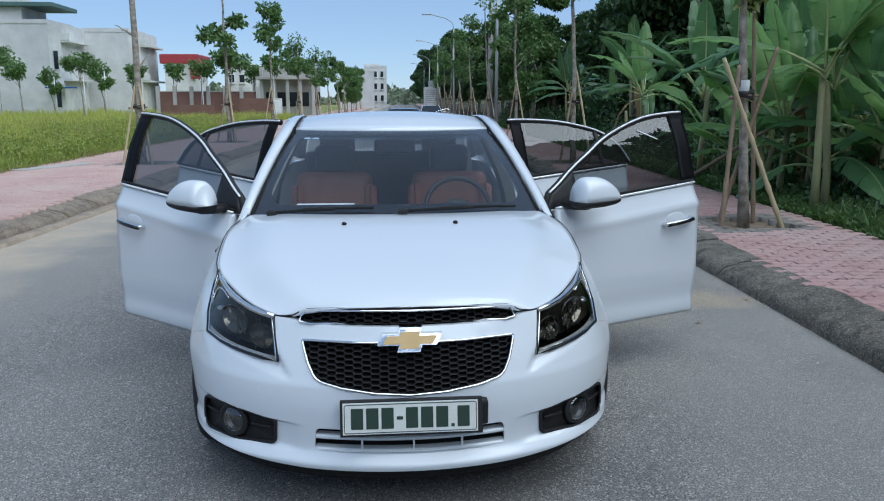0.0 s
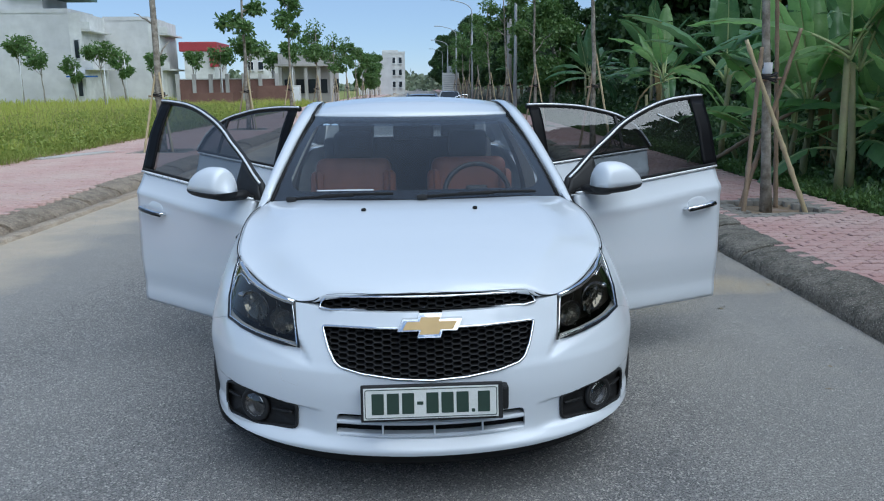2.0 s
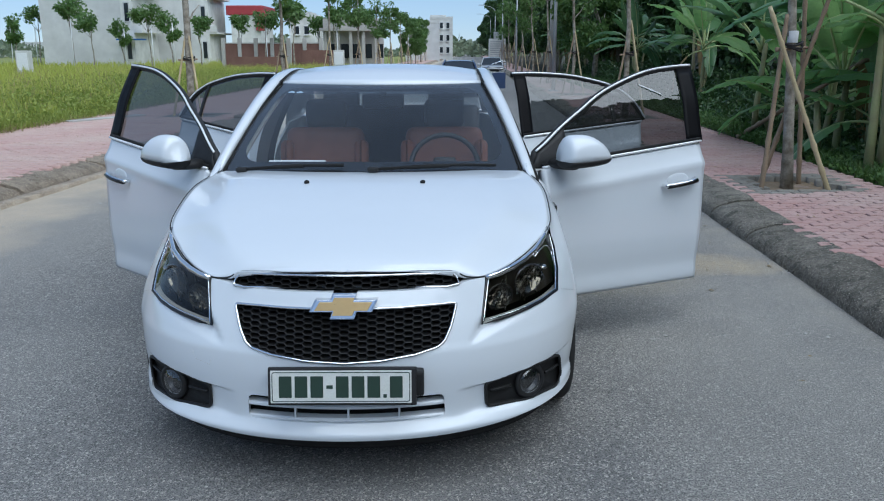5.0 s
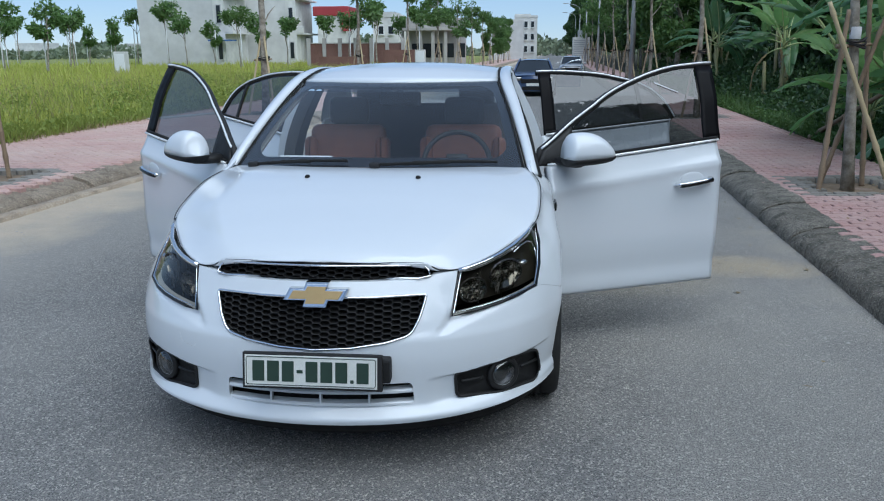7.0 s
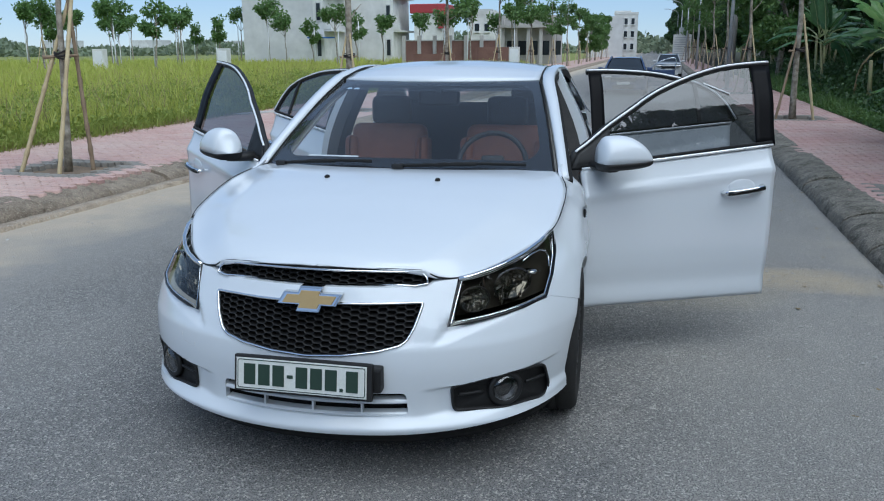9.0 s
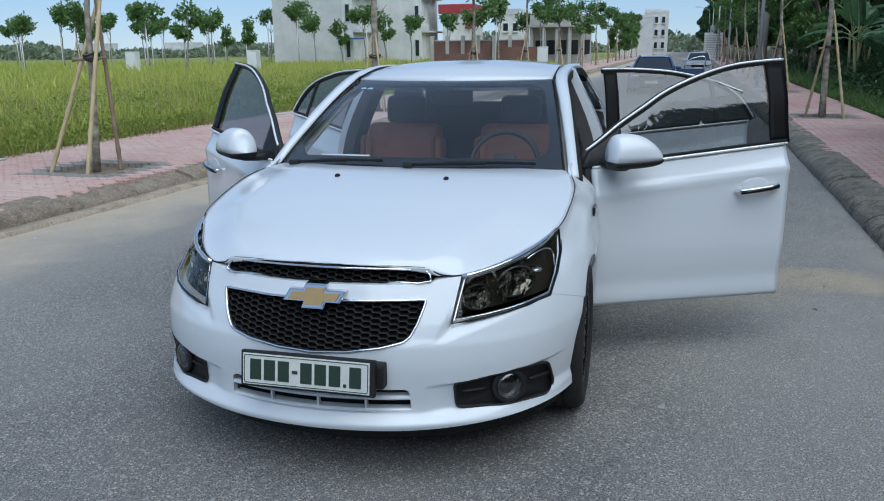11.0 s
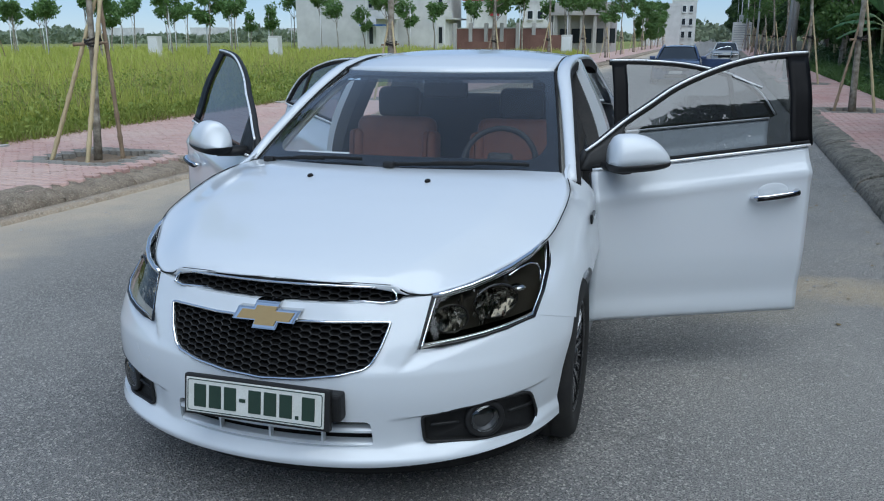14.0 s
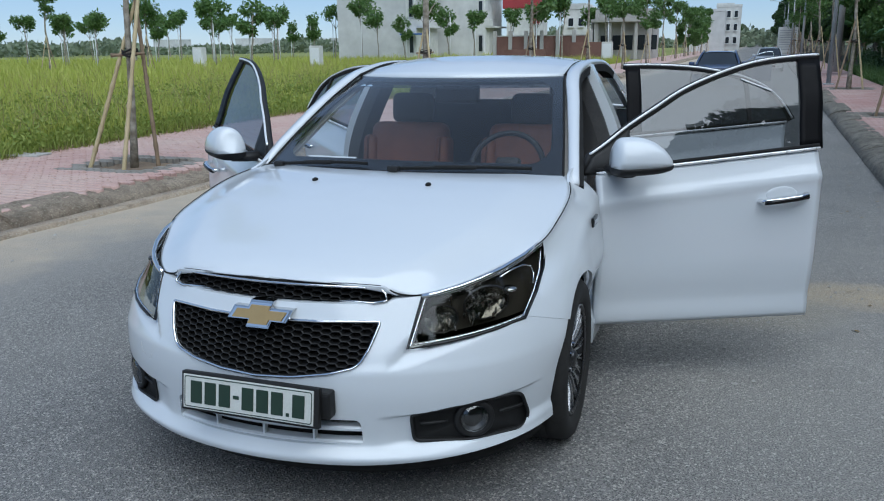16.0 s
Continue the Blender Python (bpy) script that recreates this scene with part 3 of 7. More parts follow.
FOG = rounded([(0.495, 0.385), (0.50, 0.292), (0.66, 0.272), (0.80, 0.262), (0.812, 0.30), (0.797, 0.392), (0.775, 0.402), (0.70, 0.408), (0.60, 0.40)], 0.018, 3)
LAMP_TOP = [(0.500, 0.746), (0.545, 0.751), (0.60, 0.762), (0.65, 0.775), (0.70, 0.791), (0.75, 0.813), (0.790, 0.838)]
LAMP_LOW = [(0.481, 0.600), (0.54, 0.606), (0.60, 0.613), (0.66, 0.620), (0.72, 0.628), (0.79, 0.638)]
LAMP = LAMP_LOW + [(0.803, 0.70), (0.803, 0.76)] + LAMP_TOP[::-1]

car = thing("car", "white four-door saloon car parked with all doors open", "car")


def bumper_top(x):
    x = abs(x)
    if x < 0.395:
        return 0.733
    if x < 0.42:
        return lerp(0.733, 0.744, sstep(0.395, 0.42, x))
    return table(x, (0.42, 0.46, 0.497, 0.78, 0.9), (0.744, 0.748, 0.750, 0.638, 0.638))


def arch_flare(y, z):
    return 0.012 * math.exp(-((math.hypot(y - WHEEL_YF, z - WHEEL_R) - 0.37) / 0.07) ** 2)


def bumper_f(u, v):
    th = radians(84) * (2 * u - 1)
    zt = 0.638
    for _ in range(3):
        x = front_w(zt) * math.sin(th)
        zt = bumper_top(x)
        if abs(x) > 0.76:
            zt = table(front_y(x, zt), (0.38, 0.42, 0.65), (0.640, 0.650, 0.605))
    zb = 0.222 + 0.026 * sstep(0.30, 0.86, abs(x))
    z = zb + (zt - zb) * v
    c = math.cos(th) ** (2 / 3)
    x = front_w(z) * math.sin(th)
    # the brow under each lamp is set back above a crease
    ax = abs(x)
    crease = 0.535 + 0.294 * (ax - 0.44)
    rim = 0.535 + 1.585 * (ax - 0.44)
    back = 0.020 * min(max((z - crease) / 0.05, 0.0), 1.0) * sstep(0.436, 0.448, ax) * (1 - sstep(0.70, 0.80, ax))
    if ax < 0.53:
        back *= 1 - sstep(rim, rim + 0.03, z)
    lip = (0.010 + 0.012 * sstep(0.45, 0.80, ax)) * sstep(0.285 + 0.03 * sstep(0.6, 0.85, ax), 0.258 + 0.02 * sstep(0.6, 0.85, ax), z)
    # shallow pocket leading from the fog lamp towards the middle
    edge = 0.378 + 0.09 * (ax - 0.40)
    back += 0.013 * sstep(edge + 0.002, edge - 0.006, z) * sstep(0.385, 0.47, ax) * (1 - sstep(0.80, 0.86, ax)) * sstep(0.268, 0.292, z)
    y = nose_y(z) + NOSE_L * (1 - c) + back - lip
    if ax > 0.7:
        wide = lerp(ax, max(side_x(z), ax), sstep(0.45, 1.05, y)) + arch_flare(y, z) * sstep(0.40, 0.56, z)
        x = math.copysign(wide, x)
    return (x, y, z)


bumper = carve(grid_mesh(bumper_f, 170, 96, 0.03, lambda p: (p.x * 0.966, p.y + 0.028, p.z)),
               [prism(GRILLE_LOW, -0.3, 0.5), prism(INTAKE, -0.3, 0.5), *both(prism(FOG, -0.3, 0.75)), *both(prism(LAMP, -0.3, 0.8)),
                cyl_x(WHEEL_YF - 0.012, WHEEL_R, 0.358, -1.2, 1.2)])
link_mesh("front_bumper", edge_split_smooth(bumper), M_PAINT, car, "white front bumper with a small chip", False)


def fender_f(u, v):
    y = lerp(0.36, 1.415, u)
    zl = table(y, (0.36, 0.42, 0.65, 0.78, 0.90), (0.645, 0.637, 0.560, 0.52, 0.29))
    tx, tz = hood_line(y)
    # the wing's tail climbs into the screen pillar
    k = sstep(1.22, 1.415, y)
    tx, tz = lerp(tx, 0.764, k), lerp(tz, 1.004, k)
    z = lerp(zl, tz, v)
    xs = lerp(front_x(y, z), side_x(z), sstep(0.45, 1.05, y))
    # flare over the wheel
    xs += arch_flare(y, z) * (1 - 0.6 * sstep(0.86, 1.1, y)) - 0.065 * sstep(0.64, 0.40, z) * sstep(0.86, 1.12, y)
    w = sstep(tz - 0.15, tz, z) ** 1.5 if y > 0.5 else sstep(tz - 0.06, tz, z)
    return (lerp(xs + 0.0015, tx + 0.004, w), y, z)


for sg in (1, -1):
    vq = grid_mesh(fender_f, 64, 44, 0.012)
    cuts = [prism(LAMP, -0.3, 0.72), cyl_x(WHEEL_YF, WHEEL_R, 0.352, 0.3, 1.2)]
    if sg < 0:
        vq, cuts = flip_x(vq), [flip_x(c) for c in cuts]
    link_mesh("front_wing", edge_split_smooth(carve(vq, cuts)), M_PAINT, car, "", False)

HOOD_Z = ((0.085, 0.14, 0.22, 0.35, 0.50, 0.70, 0.92, 1.08, 1.20), (0.797, 0.830, 0.855, 0.885, 0.914, 0.951, 0.982, 0.994, 0.990))


def hood_f(u, v):
    s = v * (len(HOOD_SIDE) - 1)
    k = min(int(s), len(HOOD_SIDE) - 2)
    e = HOOD_SIDE[k].lerp(HOOD_SIDE[k + 1], s - k)
    ex = e.x - 0.003
    yc = lerp(0.087, 1.19, (max(e.y - 0.155, 0) / 1.19) ** 0.92)
    a = 2 * u - 1
    a = math.copysign(abs(a) ** 0.9, a)
    x = ex * a
    y = yc + (e.y - yc) * abs(a) ** lerp(1.7, 2.2, sstep(0.0, 0.2, v))
    zc = curve(yc, *HOOD_Z)
    # two ridges run to the front corners, the flanks fall away outside them
    b = abs(a)
    ridge = (1 - 0.34 * (b / 0.82) ** 2.2) * (1 - sstep(0.70, 1.04, b)) if b < 1 else 0.0
    z = e.z + (zc - e.z) * lerp(1 - b ** 2.6, ridge, sstep(0.08, 0.50, v))
    return (x, y, z)


sheet("bonnet", hood_f, 96, 92, M_PAINT, car, "", 0.007)

# shut lines round the bonnet
for sg in (1, -1):
    tube("bonnet_gap", [(sg * (p.x + 0.0015), p.y, p.z - 0.0006) for p in HOOD_SIDE[6:]], 0.0026, M_MATTE, car, "", 6)
# dark inner structure so that gaps read black
part("engine_bay", box_bm((1.30, 0.75, 0.36), (0, 0.80, 0.52)), M_MATTE, car)
sheet("underbody", lambda u, v: ((2 * u - 1) * 0.70, lerp(0.16 + 0.5 * abs(2 * u - 1) ** 3, 4.35, v), 0.175), 12, 8, M_MATTE, car, "", 0.03)


def chin_f(u, v):
    th = radians(76) * (2 * u - 1)
    x = 0.835 * math.sin(th)
    return (x, 0.012 + 0.05 * v + 0.90 * (1 - math.cos(th) ** (2 / 3)), lerp(0.24, 0.148, v))


sheet("chin_spoiler", chin_f, 40, 4, M_MATTE, car, "matt black lower spoiler", 0.012)


def on_skin(poly, out):
    return [(x, front_y(x, z) - out, z) for x, z in poly]


# grilles
def hex_mesh(inside, x0, x1, z0, z1, cw, ch, depth, out):
    """Honeycomb bars over the skin inside an outline test."""
    items = []
    col, x = 0, x0
    while x < x1:
        z = z0 + (ch / 2 if col % 2 else 0)
        while z < z1:
            pts = [(x - cw * 0.28, z + ch / 2), (x + cw * 0.28, z + ch / 2), (x + cw * 0.5, z), (x + cw * 0.28, z - ch / 2), (x - cw * 0.28, z - ch / 2), (x - cw * 0.5, z)]
            if inside(x, z):
                inner = [(lerp(x, px, 0.90), lerp(z, pz, 0.83)) for px, pz in pts]
                vs, qs = [], []
                for a, b in zip(pts, inner):
                    for q, d in ((a, out), (b, out + 0.002), (b, out + depth)):
                        vs.append((q[0], front_y(q[0], q[1]) + d, q[1]))
                for j in range(6):
                    n = (j + 1) % 6
                    qs += [(j * 3, n * 3, n * 3 + 1, j * 3 + 1), (j * 3 + 1, n * 3 + 1, n * 3 + 2, j * 3 + 2)]
                items.append((vs, qs))
            z += ch
        x += cw * 0.78
        col += 1
    return join(items)


def in_poly(poly):
    def test(x, z):
        odd = False
        for (ax, az), (bx, bz) in zip(poly, poly[1:] + poly[:1]):
            if (az > z) != (bz > z) and x < ax + (z - az) / (bz - az) * (bx - ax):
                odd = not odd
        return odd
    return test


def skin_panel(name, poly, inset, material, parent=None, label="", grow=1.0):
    """A dark plate set behind an opening of the skin."""
    cx = sum(p[0] for p in poly) / len(poly)
    cz = sum(p[1] for p in poly) / len(poly)
    gx, gz = 1 + 0.04 * grow, 1 + 0.06 * grow
    v = [(cx + (x - cx) * gx, front_y(x, z) + inset, cz + (z - cz) * gz) for x, z in poly]
    v.append((cx, front_y(cx, cz) + inset, cz))
    n = len(poly)
    return raw(name, v, [(j, (j + 1) % n, n) for j in range(n)], material, parent, label, False)


grille = skin_panel("grille", GRILLE_LOW, 0.045, M_MATTE, car, "black honeycomb radiator grille with chrome surround")
v, q = hex_mesh(in_poly(GRILLE_LOW), -0.41, 0.41, 0.498, 0.70, 0.0405, 0.0188, 0.03, 0.008)
raw("honeycomb", v, q, M_BLACK, grille)


def liner(poly, parent):
    """A dark sleeve inside an opening of the skin."""
    cx = sum(p[0] for p in poly) / len(poly)
    cz = sum(p[1] for p in poly) / len(poly)
    n = len(poly)
    v = [(cx + (x - cx) * 0.992, front_y(x, z) + d, cz + (z - cz) * 0.975) for d in (0.006, 0.06) for x, z in poly]
    raw("liner", v, [(j, (j + 1) % n, n + (j + 1) % n, n + j) for j in range(n)], M_MATTE, parent, "", False)


liner(GRILLE_LOW, grille)
tube("chrome_surround", on_skin(GRILLE_LOW, 0.002), 0.0052, M_CHROME, grille, "chrome surround", 8, True)

def slot_top(x):
    """Height of the slot's upper edge, just under the bonnet's lip."""
    return 0.7775 + 0.0095 * (1 - min(abs(x) / 0.389, 1.0) ** 3)


SLOT = [(-0.401, 0.742), (-0.36, 0.737), (0.36, 0.737), (0.401, 0.742), (0.394, 0.762)] + [(x, slot_top(x)) for x in np.linspace(0.374, -0.374, 17)] + [(-0.394, 0.762)]
slot = skin_panel("upper_grille", SLOT, 0.05, M_MATTE, car, "narrow black upper grille edged in chrome")
v, q = hex_mesh(in_poly(SLOT), -0.40, 0.40, 0.740, 0.80, 0.0405, 0.0170, 0.03, 0.014)
raw("honeycomb", [(x, y, min(max(z, 0.740), slot_top(x) - 0.002)) for x, y, z in v], q, M_BLACK, slot)
liner(SLOT, slot)
lip_line = [hood_f(u, 0.0) for u in np.linspace(0.02, 0.98, 33)]
tube("lip_gap", [(x, y + 0.002, z - 0.0045) for x, y, z in lip_line], 0.0055, M_MATTE, slot, "", 6)
tube("chrome_surround", on_skin(SLOT, 0.006), 0.0044, M_CHROME, slot, "chrome edge", 8, True)


# emblem: a gold bar and block with a chrome rim
def bow(scale_x, scale_z):
    p = [(-0.118, -0.018), (-0.098, 0.022), (-0.045, 0.022), (-0.037, 0.043), (0.046, 0.043), (0.039, 0.022), (0.118, 0.022), (0.098, -0.018), (0.045, -0.018), (0.037, -0.041), (-0.046, -0.041), (-0.039, -0.018)]
    return [(x * scale_x, 0.694 + z * scale_z) for x, z in p]


def bow_solid(poly, y0, y1):
    n = len(poly)
    tilt = lambda z: (z - 0.696) * 0.38
    v = [(x, y0 + tilt(z), z) for x, z in poly] + [(x, y1 + tilt(z), z) for x, z in poly]
    bm = bmesh.new()
    vs = [bm.verts.new(p) for p in v]
    bm.faces.new(vs[:n])
    bm.faces.new(vs[n:][::-1])
    for j in range(n):
        bm.faces.new((vs[j], vs[n + j], vs[n + (j + 1) % n], vs[(j + 1) % n]))
    bmesh.ops.recalc_face_normals(bm, faces=bm.faces)
    bmesh.ops.triangulate(bm, faces=[f for f in bm.faces if len(f.verts) > 4])
    return bm


emblem = part("emblem", bow_solid(bow(1, 1), 0.022, 0.055), M_EMBLEM, car, "gold and chrome plain emblem on the grille")
part("bevel", bow_solid(bow(0.93, 0.86), 0.0185, 0.03), M_CHROME, emblem, "polished inner bevel")
part("gold_face", bow_solid(bow(0.84, 0.68), 0.0150, 0.03), M_GOLD, emblem, "gold face")

# lower intake
intake = skin_panel("lower_intake", INTAKE, 0.07, M_MATTE, car, "slatted lower air intake")
for z, hh in ((0.336, 0.0085), (0.287, 0.0075)):
    v, q = sweep([(x, front_y(x, z) + 0.024, z) for x in np.linspace(-0.35, 0.35, 25)], [(-0.020, -hh), (0.014, -hh), (0.020, -hh * 0.4), (0.020, hh * 0.4), (0.014, hh), (-0.020, hh)], False, (0, 0, 1))
    raw("slat", v, q, M_PAINT, intake, "white slat", False)
for x in (-0.178, 0.010, 0.188):
    part("slat_post", box_bm((0.007, 0.02, 0.050), (x, front_y(x, 0.31) + 0.016, 0.311)), M_PAINT, intake)

# towing eye cover, a fine joint in the bumper
tube("tow_cover_joint", on_skin([(-0.557, 0.508), (-0.548, 0.477), (-0.488, 0.465), (-0.482, 0.485)], 0.0002), 0.0007, M_RENDER_G, car, "", 5)

# number plate
plate = part("number_plate", box_bm((0.505, 0.022, 0.130), (0, 0, 0), 0.004), M_BLACK, car, "white number plate in a black frame, writing made plain", False,
             pose(0, -0.070, 0.440, -9, 0, 0))
part("plate_sheet", box_bm((0.478, 0.004, 0.112), (-0.004, -0.0125, 0.0), 0.0012), M_PLATE, plate, "white plate sheet")
tube("plate_border", [(x, -0.0148, z) for x, z in rounded([(-0.237, -0.050), (0.229, -0.050), (0.229, 0.050), (-0.237, 0.050)], 0.008)], 0.0016, M_INK, plate, "", 6, True)
xp = -0.214
for k in range(9):
    wide = 0.022 if k == 3 else 0.012 if k == 7 else 0.043
    high = 0.012 if k in (3, 7) else 0.074
    part("plate_bar", box_bm((wide, 0.003, high), (xp + wide / 2, -0.0155, -0.031 if k == 7 else 0.0), 0.001, 1), M_INK, plate)
    xp += wide + 0.0105
part("plate_holder", box_bm((0.53, 0.05, 0.09), (0.012, -0.035, 0.44), 0.01), M_BLACK, car)


# lamps
def headlight(sg):
    def lens_f(out):
        def f(u, v):
            lx = table(u, np.linspace(0, 1, len(LAMP_LOW)), [p[0] for p in LAMP_LOW])
            lz = table(u, np.linspace(0, 1, len(LAMP_LOW)), [p[1] for p in LAMP_LOW])
            tx = table(u, np.linspace(0, 1, len(LAMP_TOP)), [p[0] for p in LAMP_TOP])
            tz = table(u, np.linspace(0, 1, len(LAMP_TOP)), [p[1] for p in LAMP_TOP])
            x, z = lerp(lx, tx, v), lerp(lz, tz, v)
            if u > 0.7:
                x += 0.012 * (u - 0.7) / 0.3 * math.sin(math.pi * v)
            return (sg * x, front_y(x, z) + out(u, v), z)
        return f
    order = (lambda f: f) if sg > 0 else (lambda f: (lambda u, v: f(1 - u, v)))
    lamp = sheet("headlight", order(lens_f(lambda u, v: 0.125)), 20, 10, M_LAMPIN, car, "smoked headlight with chrome edging")
    sheet("lens", order(lens_f(lambda u, v: 0.006)), 30, 12, M_LENS, lamp, "smoked clear lens").visible_shadow = False
    for cx, cz, r in ((0.552, 0.668, 0.050), (0.672, 0.700, 0.060)):
        cy = front_y(cx, cz) + 0.045
        yaw = (front_y(cx + 0.03, cz) - front_y(cx - 0.03, cz)) / 0.06
        vs, qs = [], []
        K = 24
        for i in range(7):
            t = i / 6
            for j in range(K):
                a = 2 * math.pi * j / K
                flute = 1 + 0.05 * (j % 2) * t
                dx = r * t * flute * math.cos(a) * (0.9 if yaw > 1 else 1.0)
                vs.append((sg * (cx + dx), cy + yaw * dx + 0.045 * (1 - t * t), cz + r * t * flute * math.sin(a) * 0.9))
        for i in range(6):
            for j in range(K):
                a, b = i * K + j, i * K + (j + 1) % K
                qs.append((a, b, b + K, a + K))
        raw("reflector", vs, qs, M_REFLECTOR, lamp, "", False)
        rv, rq = sweep([(sg * (cx + r * 0.98 * math.cos(a)), cy - 0.004 + yaw * r * 0.98 * math.cos(a), cz + r * 0.94 * math.sin(a)) for a in np.linspace(0, 2 * math.pi, 29)[:-1]], ring(0.0035, 6), True)
        raw("reflector_ring", rv, rq, M_RIM, lamp, "", True)
        bm = bmesh.new()
        bmesh.ops.create_uvsphere(bm, u_segments=16, v_segments=10, radius=0.017)
        part("bulb", bm, M_CLEAR, lamp, "", True, Matrix.Translation((sg * cx, cy + 0.012, cz)))
    # fluted bright facets behind the lens
    r = random.Random(9)
    for k in range(30):
        t = r.uniform(0.12, 0.80)
        fx = lerp(0.50, 0.775, t)
        lo, hi = lerp(0.612, 0.648, t), lerp(0.705, 0.80, t)
        fz = lerp(lo, hi, r.uniform(0.12, 0.88))
        fy = front_y(fx, fz) + r.uniform(0.022, 0.05)
        w, h = r.uniform(0.0015, 0.0045), r.uniform(0.010, 0.026)
        a = r.uniform(-0.6, 0.6)
        raw("facet", [(sg * (fx + dx * w), fy + dy + a * dx * w, fz + dz * h) for dx, dy, dz in ((-1, 0.004, -1), (1, 0, -1), (1.2, 0.004, 1), (-0.8, -0.004, 1))], [(0, 1, 2, 3)], M_REFLECTOR, lamp)
    arc = [Vector((x, 0, z)) for x, z in ((0.70, 0.770), (0.725, 0.783), (0.75, 0.787), (0.77, 0.776), (0.783, 0.752), (0.788, 0.725))]
    tube("lamp_divider", [(sg * p.x, front_y(p.x, p.z) + 0.010, p.z) for p in arc], 0.0035, M_CHROME, lamp, "", 6)
    # turn signal pod
    bm = bmesh.new()
    bmesh.ops.create_uvsphere(bm, u_segments=16, v_segments=10, radius=1.0)
    part("indicator_bulb", bm, M_REFLECTOR, lamp, "", True, Matrix.Translation((sg * 0.725, front_y(0.725, 0.72) + 0.05, 0.725)) @ Matrix.Diagonal((0.028, 0.03, 0.012, 1)))
    rim = [(sg * x, front_y(x, z) - 0.001, z) for x, z in LAMP]
    tube("lamp_seal", rim, 0.0055, M_GLOSSBLACK, lamp, "black seal round the lens", 6, True)
    inner = [(sg * (0.645 + (x - 0.645) * 0.95), front_y(0.645 + (x - 0.645) * 0.95, 0.70 + (z - 0.70) * 0.91) + 0.002, 0.70 + (z - 0.70) * 0.91) for x, z in LAMP]
    tube("inner_edge", inner, 0.0036, M_CHROME, lamp, "chrome edge", 6, True)
    top = [(sg * x, front_y(x, z) - 0.003, z + 0.004) for x, z in LAMP_TOP]
    tube("upper_trim", top, 0.009, M_CHROME, lamp, "broad chrome brow", 8)


def fog_lamp(sg):
    poly = [(sg * x, z) for x, z in FOG]
    fog = skin_panel("fog_lamp", poly, 0.03, M_BLACK, car, "round fog lamp in a black bezel", -0.2)
    cx, cz = 0.668, 0.341
    cy = front_y(cx, cz)
    yaw = sg * 33
    m = Matrix.Translation((sg * cx, cy + 0.018, cz)) @ Matrix.Rotation(radians(yaw), 4, "Z")
    vs, qs = sweep([(0.058 * math.cos(a), 0, 0.056 * math.sin(a)) for a in np.linspace(0, 2 * math.pi, 33)[:-1]], ring(0.012, 8), True)
    raw("bezel", vs, qs, M_BLACK, fog, "", True, m)
    bm = bmesh.new()
    bmesh.ops.create_uvsphere(bm, u_segments=24, v_segments=12, radius=0.053)
    part("fog_lens", bm, M_CLEAR, fog, "clear glass lens", True, m @ Matrix.Diagonal((1, 0.45, 1, 1)))
    vs, qs = [], []
    for i in range(6):
        for j in range(24):
            a, t = 2 * math.pi * j / 24, i / 5
            vs.append((0.044 * t * math.cos(a), 0.03 * (1 - t * t), 0.044 * t * math.sin(a)))
    for i in range(5):
        for j in range(24):
            a, b = i * 24 + j, i * 24 + (j + 1) % 24
            qs.append((a, b, b + 24, a + 24))
    raw("reflector", vs, qs, M_RIM, fog, "", True, m)
    liner(poly, fog)
    for x0, x1, z in ((0.515, 0.595, 0.345), (0.735, 0.80, 0.345)):
        tube("bezel_rib", [(sg * x, front_y(x, z) + 0.02, z) for x in np.linspace(x0, x1, 6)], 0.006, M_BLACK, fog, "", 6)
    tube("bezel_edge", [(x, front_y(x, z) + 0.006, z) for x, z in poly], 0.006, M_BLACK, fog, "", 6, True)


for sg in (1, -1):
    headlight(sg)
    fog_lamp(sg)


# windscreen, roof, pillars
def screen_f(u, v):
    a = 2 * u - 1
    bx, by, bz = 0.737, 1.334, 0.968
    tx, ty, tz = 0.572, 2.122, 1.368
    x = lerp(bx, tx, v) * a
    y = lerp(by, ty, v) - lerp(0.19, 0.20, v) * (1 - a * a)
    z = lerp(bz, tz, v) + lerp(0.028, -0.002, v) * (1 - abs(a) ** 2.4) + 0.03 * math.sin(math.pi * v)
    return (x, y, z)


screen = sheet("windscreen", screen_f, 24, 16, M_GLASS, car, "raked windscreen with a dark border")
screen.visible_shadow = False


def screen_band(u0, u1, v0, v1, name):
    sheet(name, lambda u, v: Vector(screen_f(lerp(u0, u1, u), lerp(v0, v1, v))) + Vector((0, 0.004, -0.003)), 20, 4, M_GLOSSBLACK, screen)


def screen_corner(cu, cv, su, sv):
    def f(u, v):
        a = radians(90) * u
        e = (cu + su * 0.075 * (1 - math.cos(a)), cv + sv * 0.17 * (1 - math.sin(a)))
        return Vector(screen_f(lerp(cu, e[0], v), lerp(cv, e[1], v))) + Vector((0, 0.0045, -0.0035))
    sheet("corner_border", f, 10, 2, M_GLOSSBLACK, screen)


for cu, su in ((0.038, 1), (0.962, -1)):
    screen_corner(cu, 0.083, su, 1)
    screen_corner(cu, 0.932, su, -1)
screen_band(0.0, 1.0, 0.93, 1.0, "top_border")
screen_band(0.0, 1.0, 0.0, 0.085, "bottom_border")
screen_band(0.0, 0.040, 0.085, 0.93, "side_border")
screen_band(0.960, 1.0, 0.085, 0.93, "side_border")
